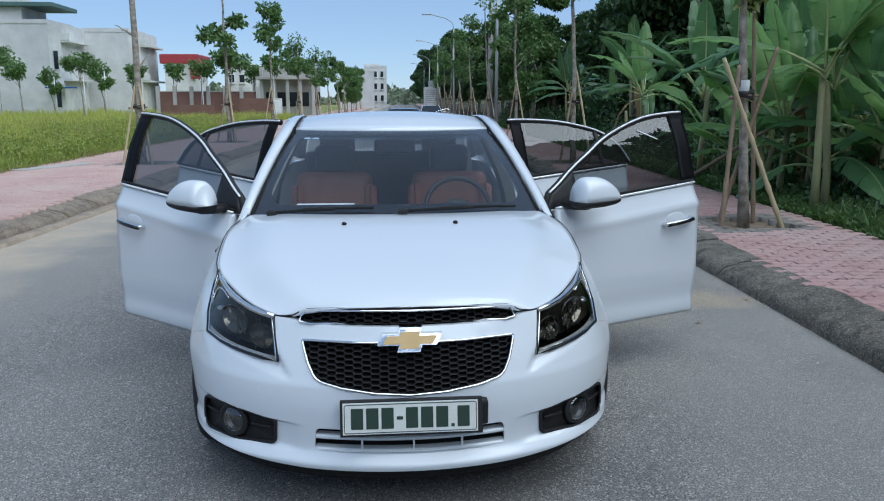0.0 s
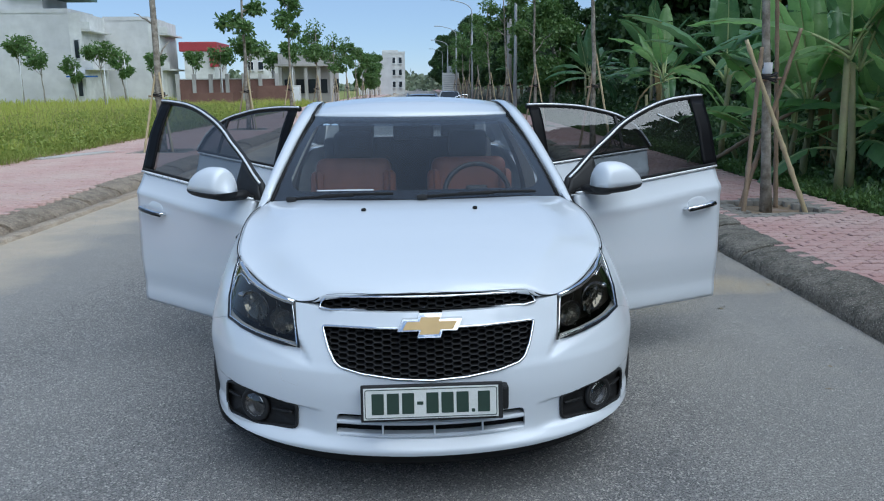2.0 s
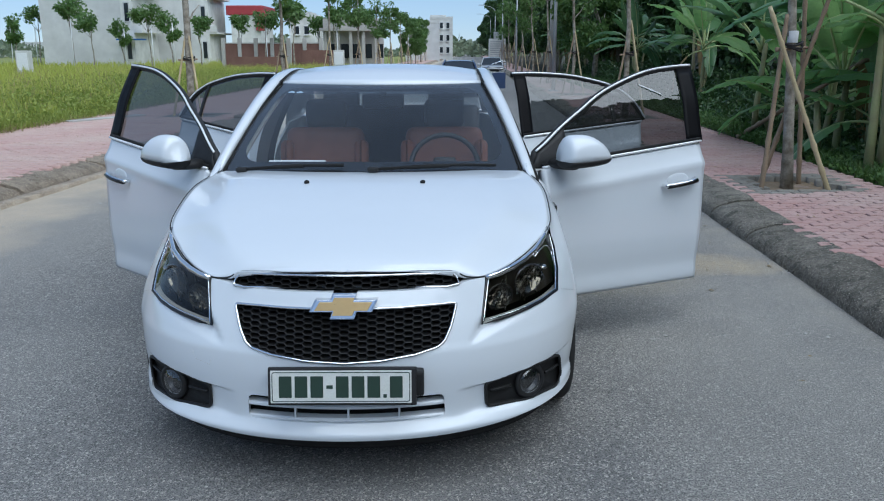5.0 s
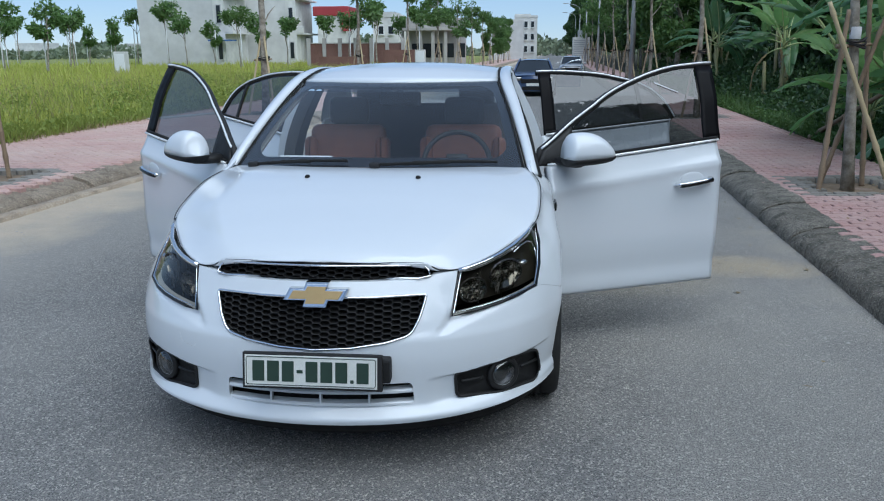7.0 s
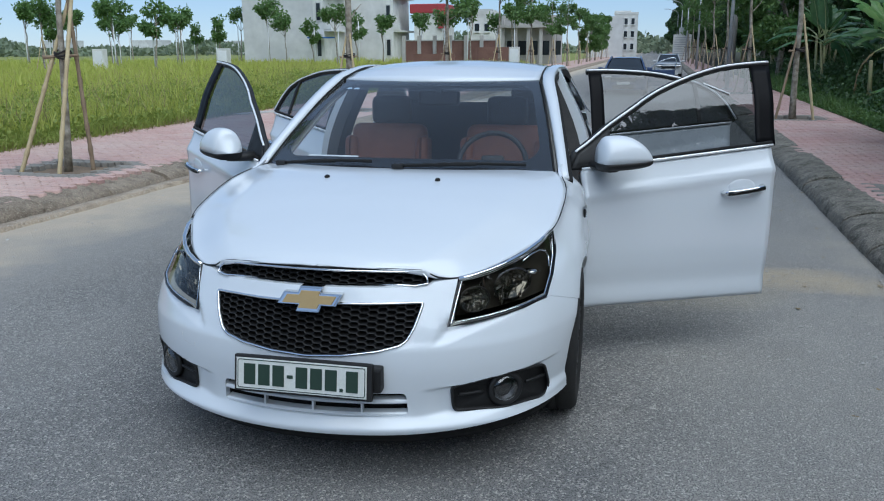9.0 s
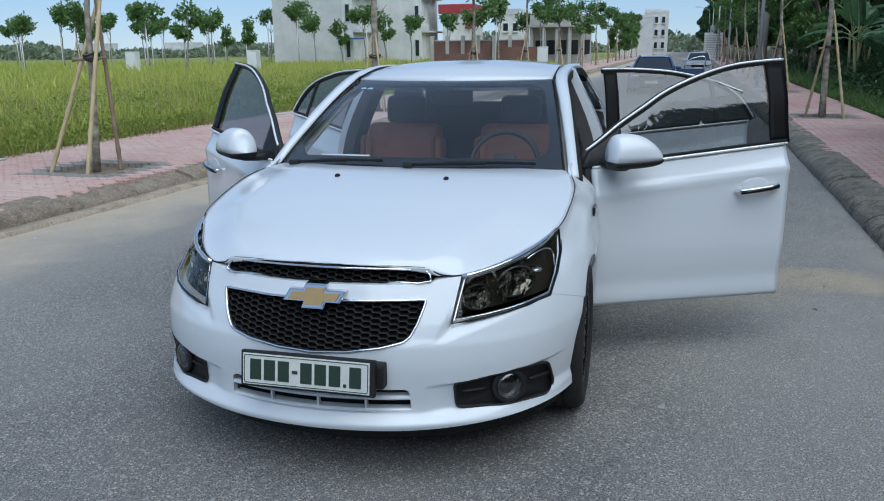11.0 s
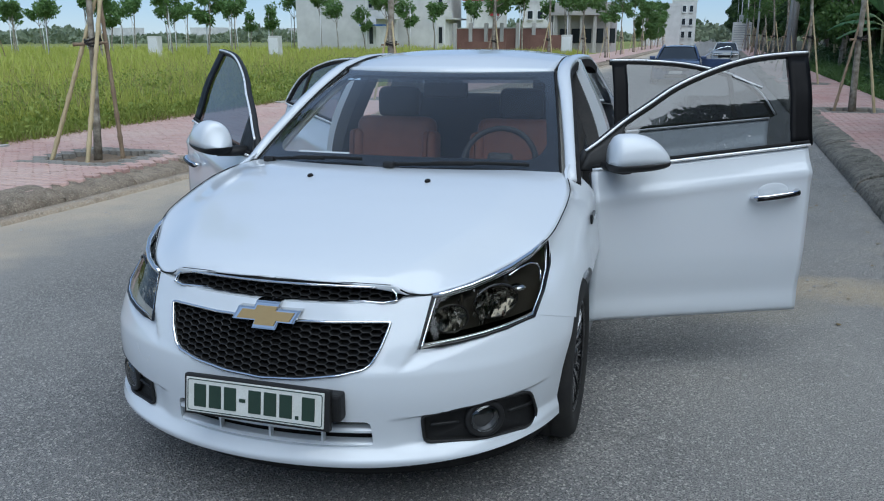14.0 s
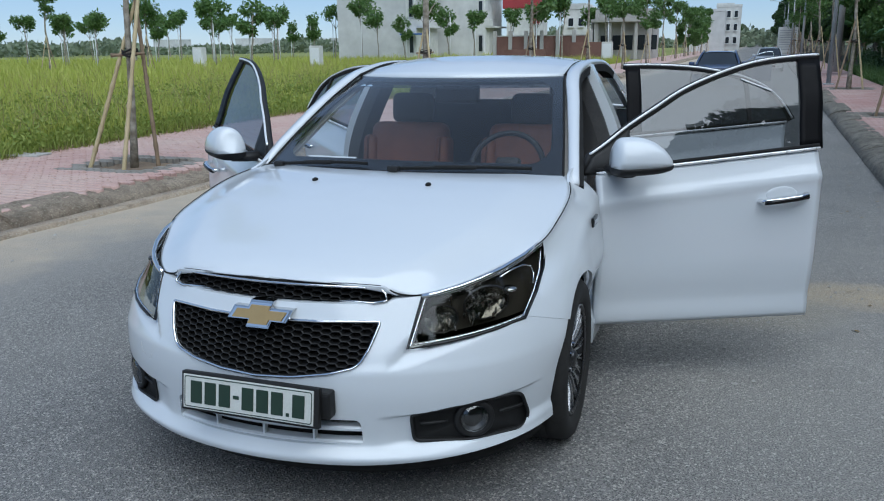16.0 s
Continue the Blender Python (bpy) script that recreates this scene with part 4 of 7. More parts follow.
sheet("sun_band", lambda u, v: Vector(screen_f(lerp(0.03, 0.97, u), lerp(0.84, 0.93, v))) + Vector((0, 0.006, -0.004)), 16, 3, make_glass("band_glass", (0.35, 0.40, 0.48), 0.3), screen).visible_shadow = False


def cowl_f(u, v):
    a = 2 * u - 1
    x = lerp(0.722, 0.735, v) * a
    y = lerp(1.325 - 0.16 * (1 - a * a), 1.352 - 0.185 * (1 - a * a), v)
    z = lerp(0.952, 0.970, v) + 0.022 * (1 - a * a)
    return (x, y, z)


sheet("cowl", cowl_f, 24, 3, M_BLACK, car, "black plastic cowl", 0.03)


def roof_f(u, v):
    a = 2 * u - 1
    ex = table(v, (0, 0.3, 0.7, 1.0), (0.572, 0.585, 0.585, 0.56))
    ey0, ey1 = 2.125, 3.32
    y = lerp(ey0, ey1, v) + lerp(-0.20, 0.10, v) * (1 - a * a)
    ze = table(v, (0, 0.15, 0.4, 0.7, 1.0), (1.370, 1.400, 1.425, 1.420, 1.375))
    return (ex * a, y, ze + 0.042 * math.sin(math.pi / 2 * min(v / 0.22, 1.0)) * (1 - abs(a) ** 2.4))


sheet("roof", roof_f, 24, 20, M_PAINT, car, "", 0.02)
sheet("headliner", lambda u, v: Vector(roof_f(lerp(0.02, 0.98, u), v)) - Vector((0, 0, 0.045)), 12, 10, M_TRIM, car, "pale fabric headliner")

RAIL = [(0.782, 1.31, 0.940), (0.735, 1.55, 1.083), (0.675, 1.85, 1.245), (0.622, 2.12, 1.362), (0.612, 2.45, 1.408), (0.615, 2.8, 1.415), (0.615, 3.1, 1.40), (0.625, 3.35, 1.35),
        (0.66, 3.65, 1.235), (0.705, 3.98, 1.085)]
for sg in (1, -1):
    path = spline([(sg * x, y, z) for x, y, z in RAIL], 50)
    base = [(0.036, 0.0), (0.030, 0.026), (0.0, 0.036), (-0.030, 0.030), (-0.036, 0.0), (-0.030, -0.03), (0, -0.036), (0.03, -0.028)]
    v, q = sweep(path, lambda i, t: [(a * lerp(0.70, 1.0, sstep(0.05, 0.35, t)), b * lerp(0.25, 0.66, sstep(0.0, 0.09, t))) for a, b in base], False)
    raw("roof_rail", v, q, M_PAINT, car, "white pillar and roof side rail", True)
    ditch = spline([(sg * (x - 0.040), y - 0.004, z + 0.010) for x, y, z in RAIL[3:8]], 30)
    tube("roof_strip", ditch, 0.008, M_MATTE, car, "black roof joint strip", 6)
    edge = spline([(sg * (x - 0.043), y - 0.012, z + 0.012) for x, y, z in RAIL[:4]], 20)
    tube("screen_moulding", edge, 0.005, M_MATTE, car, "", 6)
    # black seal round the door openings
    seal = spline([(sg * (x - 0.005), y + 0.02, z - 0.034) for x, y, z in RAIL[:8]], 40)
    v, q = sweep(seal, [(0.020, -0.030), (0.020, 0.012), (-0.045, 0.012), (-0.045, -0.030)], False)
    raw("door_seal", v, q, M_MATTE, car, "black door opening seal", False)
    # middle pillar
    v, q = sweep(spline([(sg * 0.83, 2.50, 0.30), (sg * 0.832, 2.50, 0.75), (sg * 0.79, 2.51, 1.05), (sg * 0.62, 2.54, 1.40)], 16), lambda i, t: [(a * lerp(0.10, 0.055, t), b * 0.035) for a, b in ((1, -1), (1, 1), (-1, 1), (-1, -1))], False, (sg, 0, 0.2))
    raw("middle_pillar", v, q, M_PAINT, car, "", False)
    v, q = sweep(spline([(sg * 0.79, 2.50, 0.45), (sg * 0.785, 2.50, 0.80), (sg * 0.735, 2.51, 1.05), (sg * 0.585, 2.54, 1.38)], 12), lambda i, t: [(a * lerp(0.13, 0.09, t), b * 0.034) for a, b in ((1, -1), (1, 1), (-1, 1), (-1, -1))], False, (sg, 0, 0.2))
    raw("pillar_trim", v, q, M_DARKTRIM, car, "", False)
    # sill
    v, q = sweep([(sg * 0.80, 1.38, 0.27), (sg * 0.80, 2.4, 0.27), (sg * 0.80, 3.25, 0.27)], [(0.075, -0.07), (0.08, 0.02), (0.055, 0.08), (-0.07, 0.09), (-0.07, -0.07)], False, (0, 0, 1))
    raw("sill", v, q, M_PAINT, car)
    # body panel ahead of the door opening, seen when the door is open
    part("hinge_pillar", box_bm((0.06, 0.10, 0.54), (sg * 0.80, 1.40, 0.57), 0.012), M_PAINT, car)
    part("kick_panel", box_bm((0.03, 0.30, 0.58), (sg * 0.755, 1.60, 0.62), 0.01), M_DARKTRIM, car)


def rear_f(u, v):
    s = 2 * u - 1
    z = lerp(0.21, 1.03, v)
    t = min(abs(s) / 0.62, 1.0)
    th = radians(90) * t
    w = side_x(z) * (1 - 0.04 * sstep(0.8, 1.03, z))
    x = math.copysign(w * math.sin(th), s)
    tail = table(z, (0.21, 0.3, 0.5, 0.75, 1.0), (4.46, 4.53, 4.54, 4.50, 4.47))
    y = tail - 0.58 * (1 - math.cos(th) ** (2 / 3))
    if abs(s) > 0.62:
        y = lerp(tail - 0.58, 3.27 + 0.12 * sstep(0.5, 1.0, z), (abs(s) - 0.62) / 0.38)
    return (x, y, z)


link_mesh("rear_body", edge_split_smooth(carve(grid_mesh(rear_f, 90, 30, 0.015), [cyl_x(WHEEL_YR, WHEEL_R, 0.352, -1.2, 1.2)])), M_PAINT, car, "white rear quarters and tail", False)
for sg in (1, -1):
    def quarter_f(u, v, sg=sg):
        lo = Vector((sg * 0.80, lerp(3.35, 4.20, u), 1.02))
        hi = Vector((sg * lerp(0.63, 0.69, u), lerp(3.20, 3.98, u), lerp(1.385, 1.085, u)))
        p = lo.lerp(hi, v)
        p.x += sg * 0.03 * math.sin(math.pi * v)
        return p
    vq = grid_mesh(quarter_f, 12, 8, 0.0)
    raw("rear_pillar", vq[0], vq[1], M_PAINT, car, "", True)

    def tail_f(u, v, sg=sg):
        x = lerp(0.46, 0.80, u)
        z = lerp(0.74, 0.93, v)
        th = math.asin(min(x / side_x(z), 1.0))
        return (sg * x, table(z, (0.5, 0.75, 1.0), (4.54, 4.50, 4.47)) - 0.58 * (1 - math.cos(th) ** (2 / 3)) + 0.006, z)
    sheet("tail_lamp", tail_f, 8, 6, make_plain("tail_red", (0.35, 0.01, 0.012), 0.12), car, "red tail lamp")


def rear_screen_f(u, v):
    a = 2 * u - 1
    x = lerp(0.56, 0.66, v) * a
    y = lerp(3.33, 3.98, v) + lerp(0.10, 0.08, v) * (1 - a * a)
    z = lerp(1.378, 1.085, v) + 0.04 * (1 - a * a) + 0.02 * math.sin(math.pi * v)
    return (x, y, z)


sheet("rear_window", rear_screen_f, 16, 10, make_glass("rear_glass", (0.55, 0.60, 0.62), 1.0), car, "tinted rear window").visible_shadow = False
sheet("boot_lid", lambda u, v: ((2 * u - 1) * lerp(0.70, 0.74, v), lerp(4.0, 4.49, v) + lerp(0.06, 0.0, v) * (1 - (2 * u - 1) ** 2) - 0.05 * v * (2 * u - 1) ** 4, lerp(1.085, 1.035, v) + 0.018 * (1 - (2 * u - 1) ** 2)), 16, 10, M_PAINT, car, "", 0.02)


# wheels
def lathe(profile, k=48):
    """Turns (radius, x) about the x axis. Returns verts, faces."""
    vs, qs = [], []
    n = len(profile)
    for r, x in profile:
        vs += [(x, r * math.cos(2 * math.pi * j / k), r * math.sin(2 * math.pi * j / k)) for j in range(k)]
    for i in range(n - 1):
        for j in range(k):
            a, b = i * k + j, i * k + (j + 1) % k
            qs.append((a, b, b + k, a + k))
    return vs, qs


def wheel(sg, y):
    m = Matrix.Translation((sg * 0.797, y, WHEEL_R)) @ (Matrix.Identity(4) if sg > 0 else Matrix.Rotation(math.pi, 4, "Z"))
    v, q = lathe([(0.215, -0.10), (0.26, -0.105), (0.305, -0.10), (0.318, -0.085), (0.322, -0.05), (0.3205, -0.03), (0.316, -0.028), (0.316, -0.022), (0.322, -0.02), (0.322, 0.02),
                  (0.316, 0.022), (0.316, 0.028), (0.3205, 0.03), (0.321, 0.05), (0.315, 0.085), (0.298, 0.103), (0.26, 0.108), (0.232, 0.100), (0.212, 0.085)], 64)
    wh = raw("wheel", v, q, M_RUBBER, car, "black tyre on a dark multi-spoke alloy rim", True, m)
    v, q = lathe([(0.212, -0.09), (0.20, -0.08), (0.20, 0.06), (0.208, 0.078), (0.219, 0.088), (0.219, 0.094), (0.213, 0.095), (0.205, 0.088)], 64)
    raw("rim", v, q, M_RIM, wh, "dark alloy rim", True)
    v, q = lathe([(0.0, 0.092), (0.028, 0.091), (0.034, 0.084), (0.036, 0.075), (0.075, 0.068), (0.078, 0.05)], 32)
    raw("hub", v, q, M_RIM, wh, "", True)
    spoke = []
    for j in range(20):
        a = 2 * math.pi * j / 20
        for d in (-0.055, 0.055):
            pts = [(0.066, 0.055), (0.12, 0.072), (0.17, 0.078), (0.206, 0.080)]
            path = [(x, r * math.cos(a + d * (r - 0.066) / 0.14), r * math.sin(a + d * (r - 0.066) / 0.14)) for r, x in pts]
            spoke.append(sweep(path, [(0.0052, -0.006), (0.0035, 0.006), (-0.0035, 0.006), (-0.0052, -0.006)], False, (1, 0, 0)))
    v, q = join(spoke)
    raw("spokes", v, q, M_RIMEDGE, wh, "thin paired spokes", False)
    for j in range(5):
        a = 2 * math.pi * j / 5
        v, q = sweep([(0.06, 0.055 * math.cos(a), 0.055 * math.sin(a)), (0.082, 0.055 * math.cos(a), 0.055 * math.sin(a))], ring(0.009, 8))
        raw("wheel_nut", v, q, M_CHROME, wh)
    v, q = lathe([(0.0, 0.0), (0.14, 0.0), (0.14, -0.02)], 32)
    raw("brake_disc", v, q, M_STEEL, wh, "", False)


for y in (WHEEL_YF, WHEEL_YR):
    for sg in (1, -1):
        wheel(sg, y)
        # dark wheel housing
        v, q = [], []
        for i in range(25):
            a = math.pi * i / 24
            for x in (0.50, 0.868 if a < 1.9 else 0.835):
                v.append((sg * x, y + 0.36 * math.cos(a), WHEEL_R + 0.36 * math.sin(a)))
        q = [(2 * i, 2 * i + 1, 2 * i + 3, 2 * i + 2) for i in range(24)]
        raw("wheel_housing", v, q, M_MATTE, car, "", True)


# doors
def window_outline(points, n):
    return spline([(0, l, z) for l, z in points], n)


def lean(z, base=1.0):
    return -0.42 * max(z - base, 0.0) - 0.3 * max(z - 1.25, 0.0) ** 1.3


def door(sg, hinge_y, angle, front):
    """A door hung at its front edge; local x outward (times sg), y rearward."""
    x0 = 0.872
    m = Matrix.Translation((sg * x0, hinge_y, 0)) @ Matrix.Rotation(radians(-sg * angle), 4, "Z")
    if front:
        length = lambda z: 1.018 + 0.014 * sstep(0.3, 1.0, z)
        start = lambda z: 0.0
        belt = lambda l: lerp(0.962, 1.050, min(max(l, 0) / 1.05, 1))
        outline = [(-0.022, 1.040), (0.05, 1.083), (0.165, 1.160), (0.30, 1.237), (0.41, 1.298), (0.53, 1.348), (0.70, 1.402), (0.85, 1.434), (1.02, 1.450), (1.115, 1.454)]
        back = [(1.112, 1.452), (1.09, 1.30), (1.065, 1.15), (1.055, 1.05)]
        bp = 0.10
    else:
        length = lambda z: table(z, (0.25, 0.36, 0.5, 0.7, 0.9, 1.1), (0.66, 0.66, 0.70, 0.80, 0.90, 0.95))
        start = lambda z: 0.0
        belt = lambda l: lerp(1.004, 1.072, min(max(l, 0) / 0.95, 1))
        outline = [(0.035, 1.394), (0.19, 1.394), (0.36, 1.385), (0.50, 1.370), (0.64, 1.342), (0.75, 1.312), (0.85, 1.262), (0.93, 1.185), (0.985, 1.085)]
        back = []
        bp = 0.09

    def skin(u, v):
        zt = belt(u)
        z = lerp(0.274, zt, v)
        l = lerp(start(z), length(z), u)
        zt = belt(l)
        z = lerp(0.274, zt, v)
        n = door_x(min(z, 1.0), l) - x0 + lean(z, 1.0)
        # waist crease and a scoop along the lower door
        n += 0.014 * sstep(0.40, 0.285, z) - 0.005 * math.exp(-((z - 0.40) / 0.05) ** 2)
        return (sg * n, l, z)
    f = skin if sg > 0 else (lambda u, v: skin(1 - u, v))
    ob = sheet("door", lambda u, v: f(1 - u, v), 40, 40, M_PAINT, car, ("white front door standing open" if front else "white rear door standing open"), -0.055)
    ob.matrix_basis = m
    # inner lining
    lin = lambda u, v: Vector(skin(u * 0.94 + 0.03, v * 0.96)) - Vector((sg * 0.068, 0, -0.01))
    sheet("door_lining", (lambda u, v: lin(u, v)), 12, 10, M_DARKTRIM, ob, "dark grey door lining", 0.03 * sg)
    # window: frame, glass, seals
    top = window_outline(outline, 40)
    place = lambda l, z, out=0.0: (sg * (door_x(1.0, l) - x0 + lean(z) + out), l, z)
    upper = ([place(-0.055, 0.965, -0.014)] if front else []) + [place(p.y, p.z, -0.014) for p in top]
    tube("window_frame", upper, 0.019, M_BLACK, ob, "black window frame", 8)
    tube("chrome_strip", [place(p.y - 0.004, p.z + 0.010, 0.006) for p in top], 0.0060, M_SATIN, ob, "chrome strip over the window", 8)
    belt_pts = [(l, belt(l) + 0.006) for l in np.linspace(0.0 if front else 0.02, 1.036 if front else 0.94, 16)]
    tube("waist_strip", [place(l, z, 0.012) for l, z in belt_pts], 0.0070, M_SATIN, ob, "chrome waist strip", 6)
    tube("waist_seal", [place(l, z + 0.012, 0.006) for l, z in belt_pts], 0.009, M_MATTE, ob, "", 6)

    def glass(u, v):
        if front:
            l = lerp(0.03, 1.06, u)
            zt = table(l, [p[0] for p in outline], [p[1] for p in outline]) - 0.008
        else:
            l = lerp(0.08, 0.96, u)
            zt = table(l, [p[0] for p in outline], [p[1] for p in outline]) - 0.008
        zb = belt(l)
        z = lerp(zb, max(zt, zb + 0.002), v)
        return place(l, z, -0.010)
    g = sheet("window", glass, 20, 8, M_TINT, ob, "dark tinted window")
    g.visible_shadow = False
    if front and sg > 0:
        sheet("paper_strip", lambda u, v: place(lerp(0.718, 0.852, u), lerp(1.3645, 1.311, u) - 0.0075 * v, -0.006), 6, 1, M_BAND, ob, "narrow white paper strip on the glass", 0.001)
    if front:
        # pillar cover at the rear edge
        def cover(u, v):
            z = lerp(1.055, 1.445, v)
            e = table(z, [1.05, 1.15, 1.30, 1.452], [1.055, 1.065, 1.09, 1.112])
            return place(lerp(e - 0.105, e, u), z, 0.002)
        order = cover if sg > 0 else (lambda u, v: cover(1 - u, v))
        sheet("pillar_cover", order, 4, 10, M_COVER, ob, "black pillar cover", 0.008)
        # mirror foot and housing
        def sail(u, v):
            l = lerp(lerp(-0.055, -0.022, min(v * 1.1, 1)), 0.165, u)
            zt = table(l, [p[0] for p in outline], [p[1] for p in outline]) - 0.004
            return place(l, lerp(0.962, max(zt, 0.97), v), 0.003)
        order = sail if sg > 0 else (lambda u, v: sail(1 - u, v))
        sheet("mirror_foot", order, 8, 6, M_BLACK, ob, "black mirror foot", 0.03)
        v, q = sweep([(sg * -0.06, 0.085, 0.985), (sg * 0.02, 0.095, 0.985), (sg * 0.09, 0.105, 0.99)], ring(0.055, 10, 0.026), False, (0, 0, 1))
        raw("mirror_arm", v, q, M_BLACK, ob, "", True)
        mirror_shell(sg, ob)
    else:
        def cover(u, v):
            z = lerp(1.01, 1.388, v)
            e = lerp(0.010, 0.040, (z - 1.0) / 0.39)
            return place(lerp(e, e + 0.085, u), z, 0.002)
        order = cover if sg > 0 else (lambda u, v: cover(1 - u, v))
        sheet("pillar_cover", order, 4, 10, M_COVER, ob, "black pillar cover", 0.008)
        v, q = sweep([place(0.735, z, -0.006) for z in np.linspace(1.06, 1.308, 6)], [(0.012, -0.006), (0.012, 0.006), (-0.012, 0.006), (-0.012, -0.006)])
        raw("quarter_bar", v, q, M_BLACK, ob)
    # handle
    hl = 0.852 if front else 0.74
    hz = 0.842 if front else 0.865
    nh = door_x(hz, hl) - x0
    path = [(sg * (nh + d), hl + t * 0.108, hz + 0.012 * t) for t, d in ((-1, 0.004), (-0.92, 0.028), (-0.5, 0.038), (0, 0.040), (0.5, 0.038), (0.92, 0.028), (1, 0.004))]
    v, q = sweep(path, ring(0.011, 8, 0.015), False, (sg, 0, 0))
    h = raw("handle", v, q, M_CHROME, ob, "chrome door handle", True)
    bm = bmesh.new()
    bmesh.ops.create_uvsphere(bm, u_segments=20, v_segments=12, radius=1.0)
    part("handle_cup", bm, M_PAINT, ob, "", True, Matrix.Translation((sg * (nh - 0.001), hl - 0.005, hz + 0.012)) @ Matrix.Diagonal((0.007, 0.075, 0.040, 1)))
    v, q = sweep([(p[0] + sg * 0.006, p[1], p[2] - 0.005) for p in path[1:-1]], ring(0.012, 8, 0.0155), False, (sg, 0, 0))
    raw("handle_inlay", v, q, M_GLOSSBLACK, ob, "black handle inlay", True)
    return ob


def mirror_shell(sg, ob):
    """Folded mirror housing: painted dome over a black tray."""
    def shell(name, material, label, z0, rise, grow):
        vs, qs = [], []
        n, k = 22, 18
        for i in range(n + 1):
            t = i / n
            a = (t - 0.28) / (0.72 if t > 0.28 else 0.28)
            r = max(1 - abs(a) ** (2.2 if t > 0.28 else 5.0), 0.0) ** (0.72 if t > 0.28 else 0.5)
            l = lerp(0.022 - 0.004 * (grow - 1), 0.286 * grow, t)
            for j in range(k):
                b = math.pi * j / (k - 1)
                up = math.sin(b) ** 0.85
                vs.append((sg * (0.098 + 0.045 * t + 0.082 * grow * r ** 0.6 * math.cos(b)), l, z0 + rise * up * (r if rise > 0 else r ** 0.4) + 0.012 * t))
        for i in range(n):
            for j in range(k):
                a, b = i * k + j, i * k + (j + 1) % k
                qs.append((a, b, b + k, a + k))
        qs += [tuple(range(k)), tuple(reversed(range(n * k, n * k + k)))]
        raw(name, vs, qs, material, ob, label, True)
    shell("mirror_cap", M_PAINT, "white mirror cap", 1.014, 0.126, 0.97)
    shell("mirror_tray", M_BLACK, "black underside of the mirror", 1.014, -0.040, 0.98)


door(1, 1.425, 65, True)
door(-1, 1.425, 47.5, True)
door(1, 2.505, 66, False)
door(-1, 2.505, 46, False)


# wipers, washer nozzles, wing badges
def wiper(x0, x1, name):
    u0 = (x0 / 0.73 + 1) / 2
    u1 = (x1 / 0.73 + 1) / 2
    pts = [Vector(screen_f(lerp(u0, u1, t), 0.004 + 0.024 * math.sin(1.9 * t))) + Vector((0, -0.014, 0.010)) for t in np.linspace(0, 1, 14)]
    w = tube(name, pts[:9], 0.008, M_MATTE, car, "black wiper", 6)
    tube("wiper_blade", [p + Vector((0, 0.002, 0.004)) for p in pts[4:]], 0.0075, M_MATTE, w, "", 6)
    part("wiper_pivot", box_bm((0.05, 0.04, 0.025), (pts[0].x, pts[0].y - 0.01, pts[0].z), 0.008), M_BLACK, w)


wiper(0.02, 0.60, "wiper")
wiper(-0.62, -0.12, "wiper")
for sg in (1, -1):
    bm = bmesh.new()
    bmesh.ops.create_uvsphere(bm, u_segments=12, v_segments=8, radius=1)
    part("washer_nozzle", bm, M_MATTE, car, "small black washer nozzle", True, Matrix.Translation((sg * 0.257, 0.92, 0.982)) @ Matrix.Diagonal((0.012, 0.018, 0.009, 1)))
    badge = part("wing_badge", box_bm((0.012, 0.105, 0.040), (sg * 0.889, 1.225, 0.805), 0.004), M_GLOSSBLACK, car, "small black and chrome wing badge")
    part("badge_bar", box_bm((0.006, 0.080, 0.018), (sg * 0.895, 1.225, 0.805), 0.001), M_CHROME, badge)


# inside
def cushion(size, at, r, rx=0.0, name="cushion"):
    bm = box_bm(size, (0, 0, 0), r, 4)
    return bm, Matrix.Translation(at) @ Matrix.Rotation(radians(rx), 4, "X")


def seat(x, y):
    bm, m = cushion((0.50, 0.52, 0.16), (x, y, 0.43), 0.06, 6)
    s = part("seat", bm, M_SEAT, car, "brown-red leather front seat with headrest", True, m)
    bm, mm = cushion((0.47, 0.15, 0.60), (0, 0.30, 0.34), 0.070, -14)
    part("backrest", bm, M_SEAT, s, "", True, mm)
    for sx in (-1, 1):
        bm, mm2 = cushion((0.08, 0.16, 0.46), (sx * 0.222, 0.26, 0.34), 0.045, -14)
        part("side_bolster", bm, M_SEAT, s, "", True, mm2)
    bm, mm3 = cushion((0.245, 0.11, 0.175), (0, 0.42, 0.705), 0.052, -10)
    part("headrest", bm, M_DASH, s, "dark headrest", True, mm3)
    for sx in (-0.06, 0.06):
        tube("headrest_post", [(sx, 0.39, 0.56), (sx, 0.41, 0.70)], 0.006, M_CHROME, s, "", 6)


seat(0.36, 2.02)
seat(-0.36, 2.02)
bm, m = cushion((1.24, 0.52, 0.20), (0, 2.95, 0.48), 0.06, 4)
bench = part("rear_bench", bm, M_DASH, car, "dark leather rear bench", True, m)
bm, m = cushion((1.24, 0.16, 0.62), (0, 0.30, 0.36), 0.06, -20)
part("backrest", bm, M_DASH, bench, "", True, m)
for x in (-0.38, 0.38):
    bm, m = cushion((0.26, 0.10, 0.15), (x, 0.44, 0.70), 0.04, -10)
    part("headrest", bm, M_DASH, bench, "", True, m)
sheet("parcel_shelf", lambda u, v: ((2 * u - 1) * 0.62, lerp(3.42, 3.98, v), lerp(1.0, 1.06, v)), 4, 4, M_DASH, car, "", 0.02)
sheet("floor_pan", lambda u, v: ((2 * u - 1) * 0.76, lerp(1.35, 3.3, v), 0.31), 4, 6, M_DASH, car, "", 0.02)


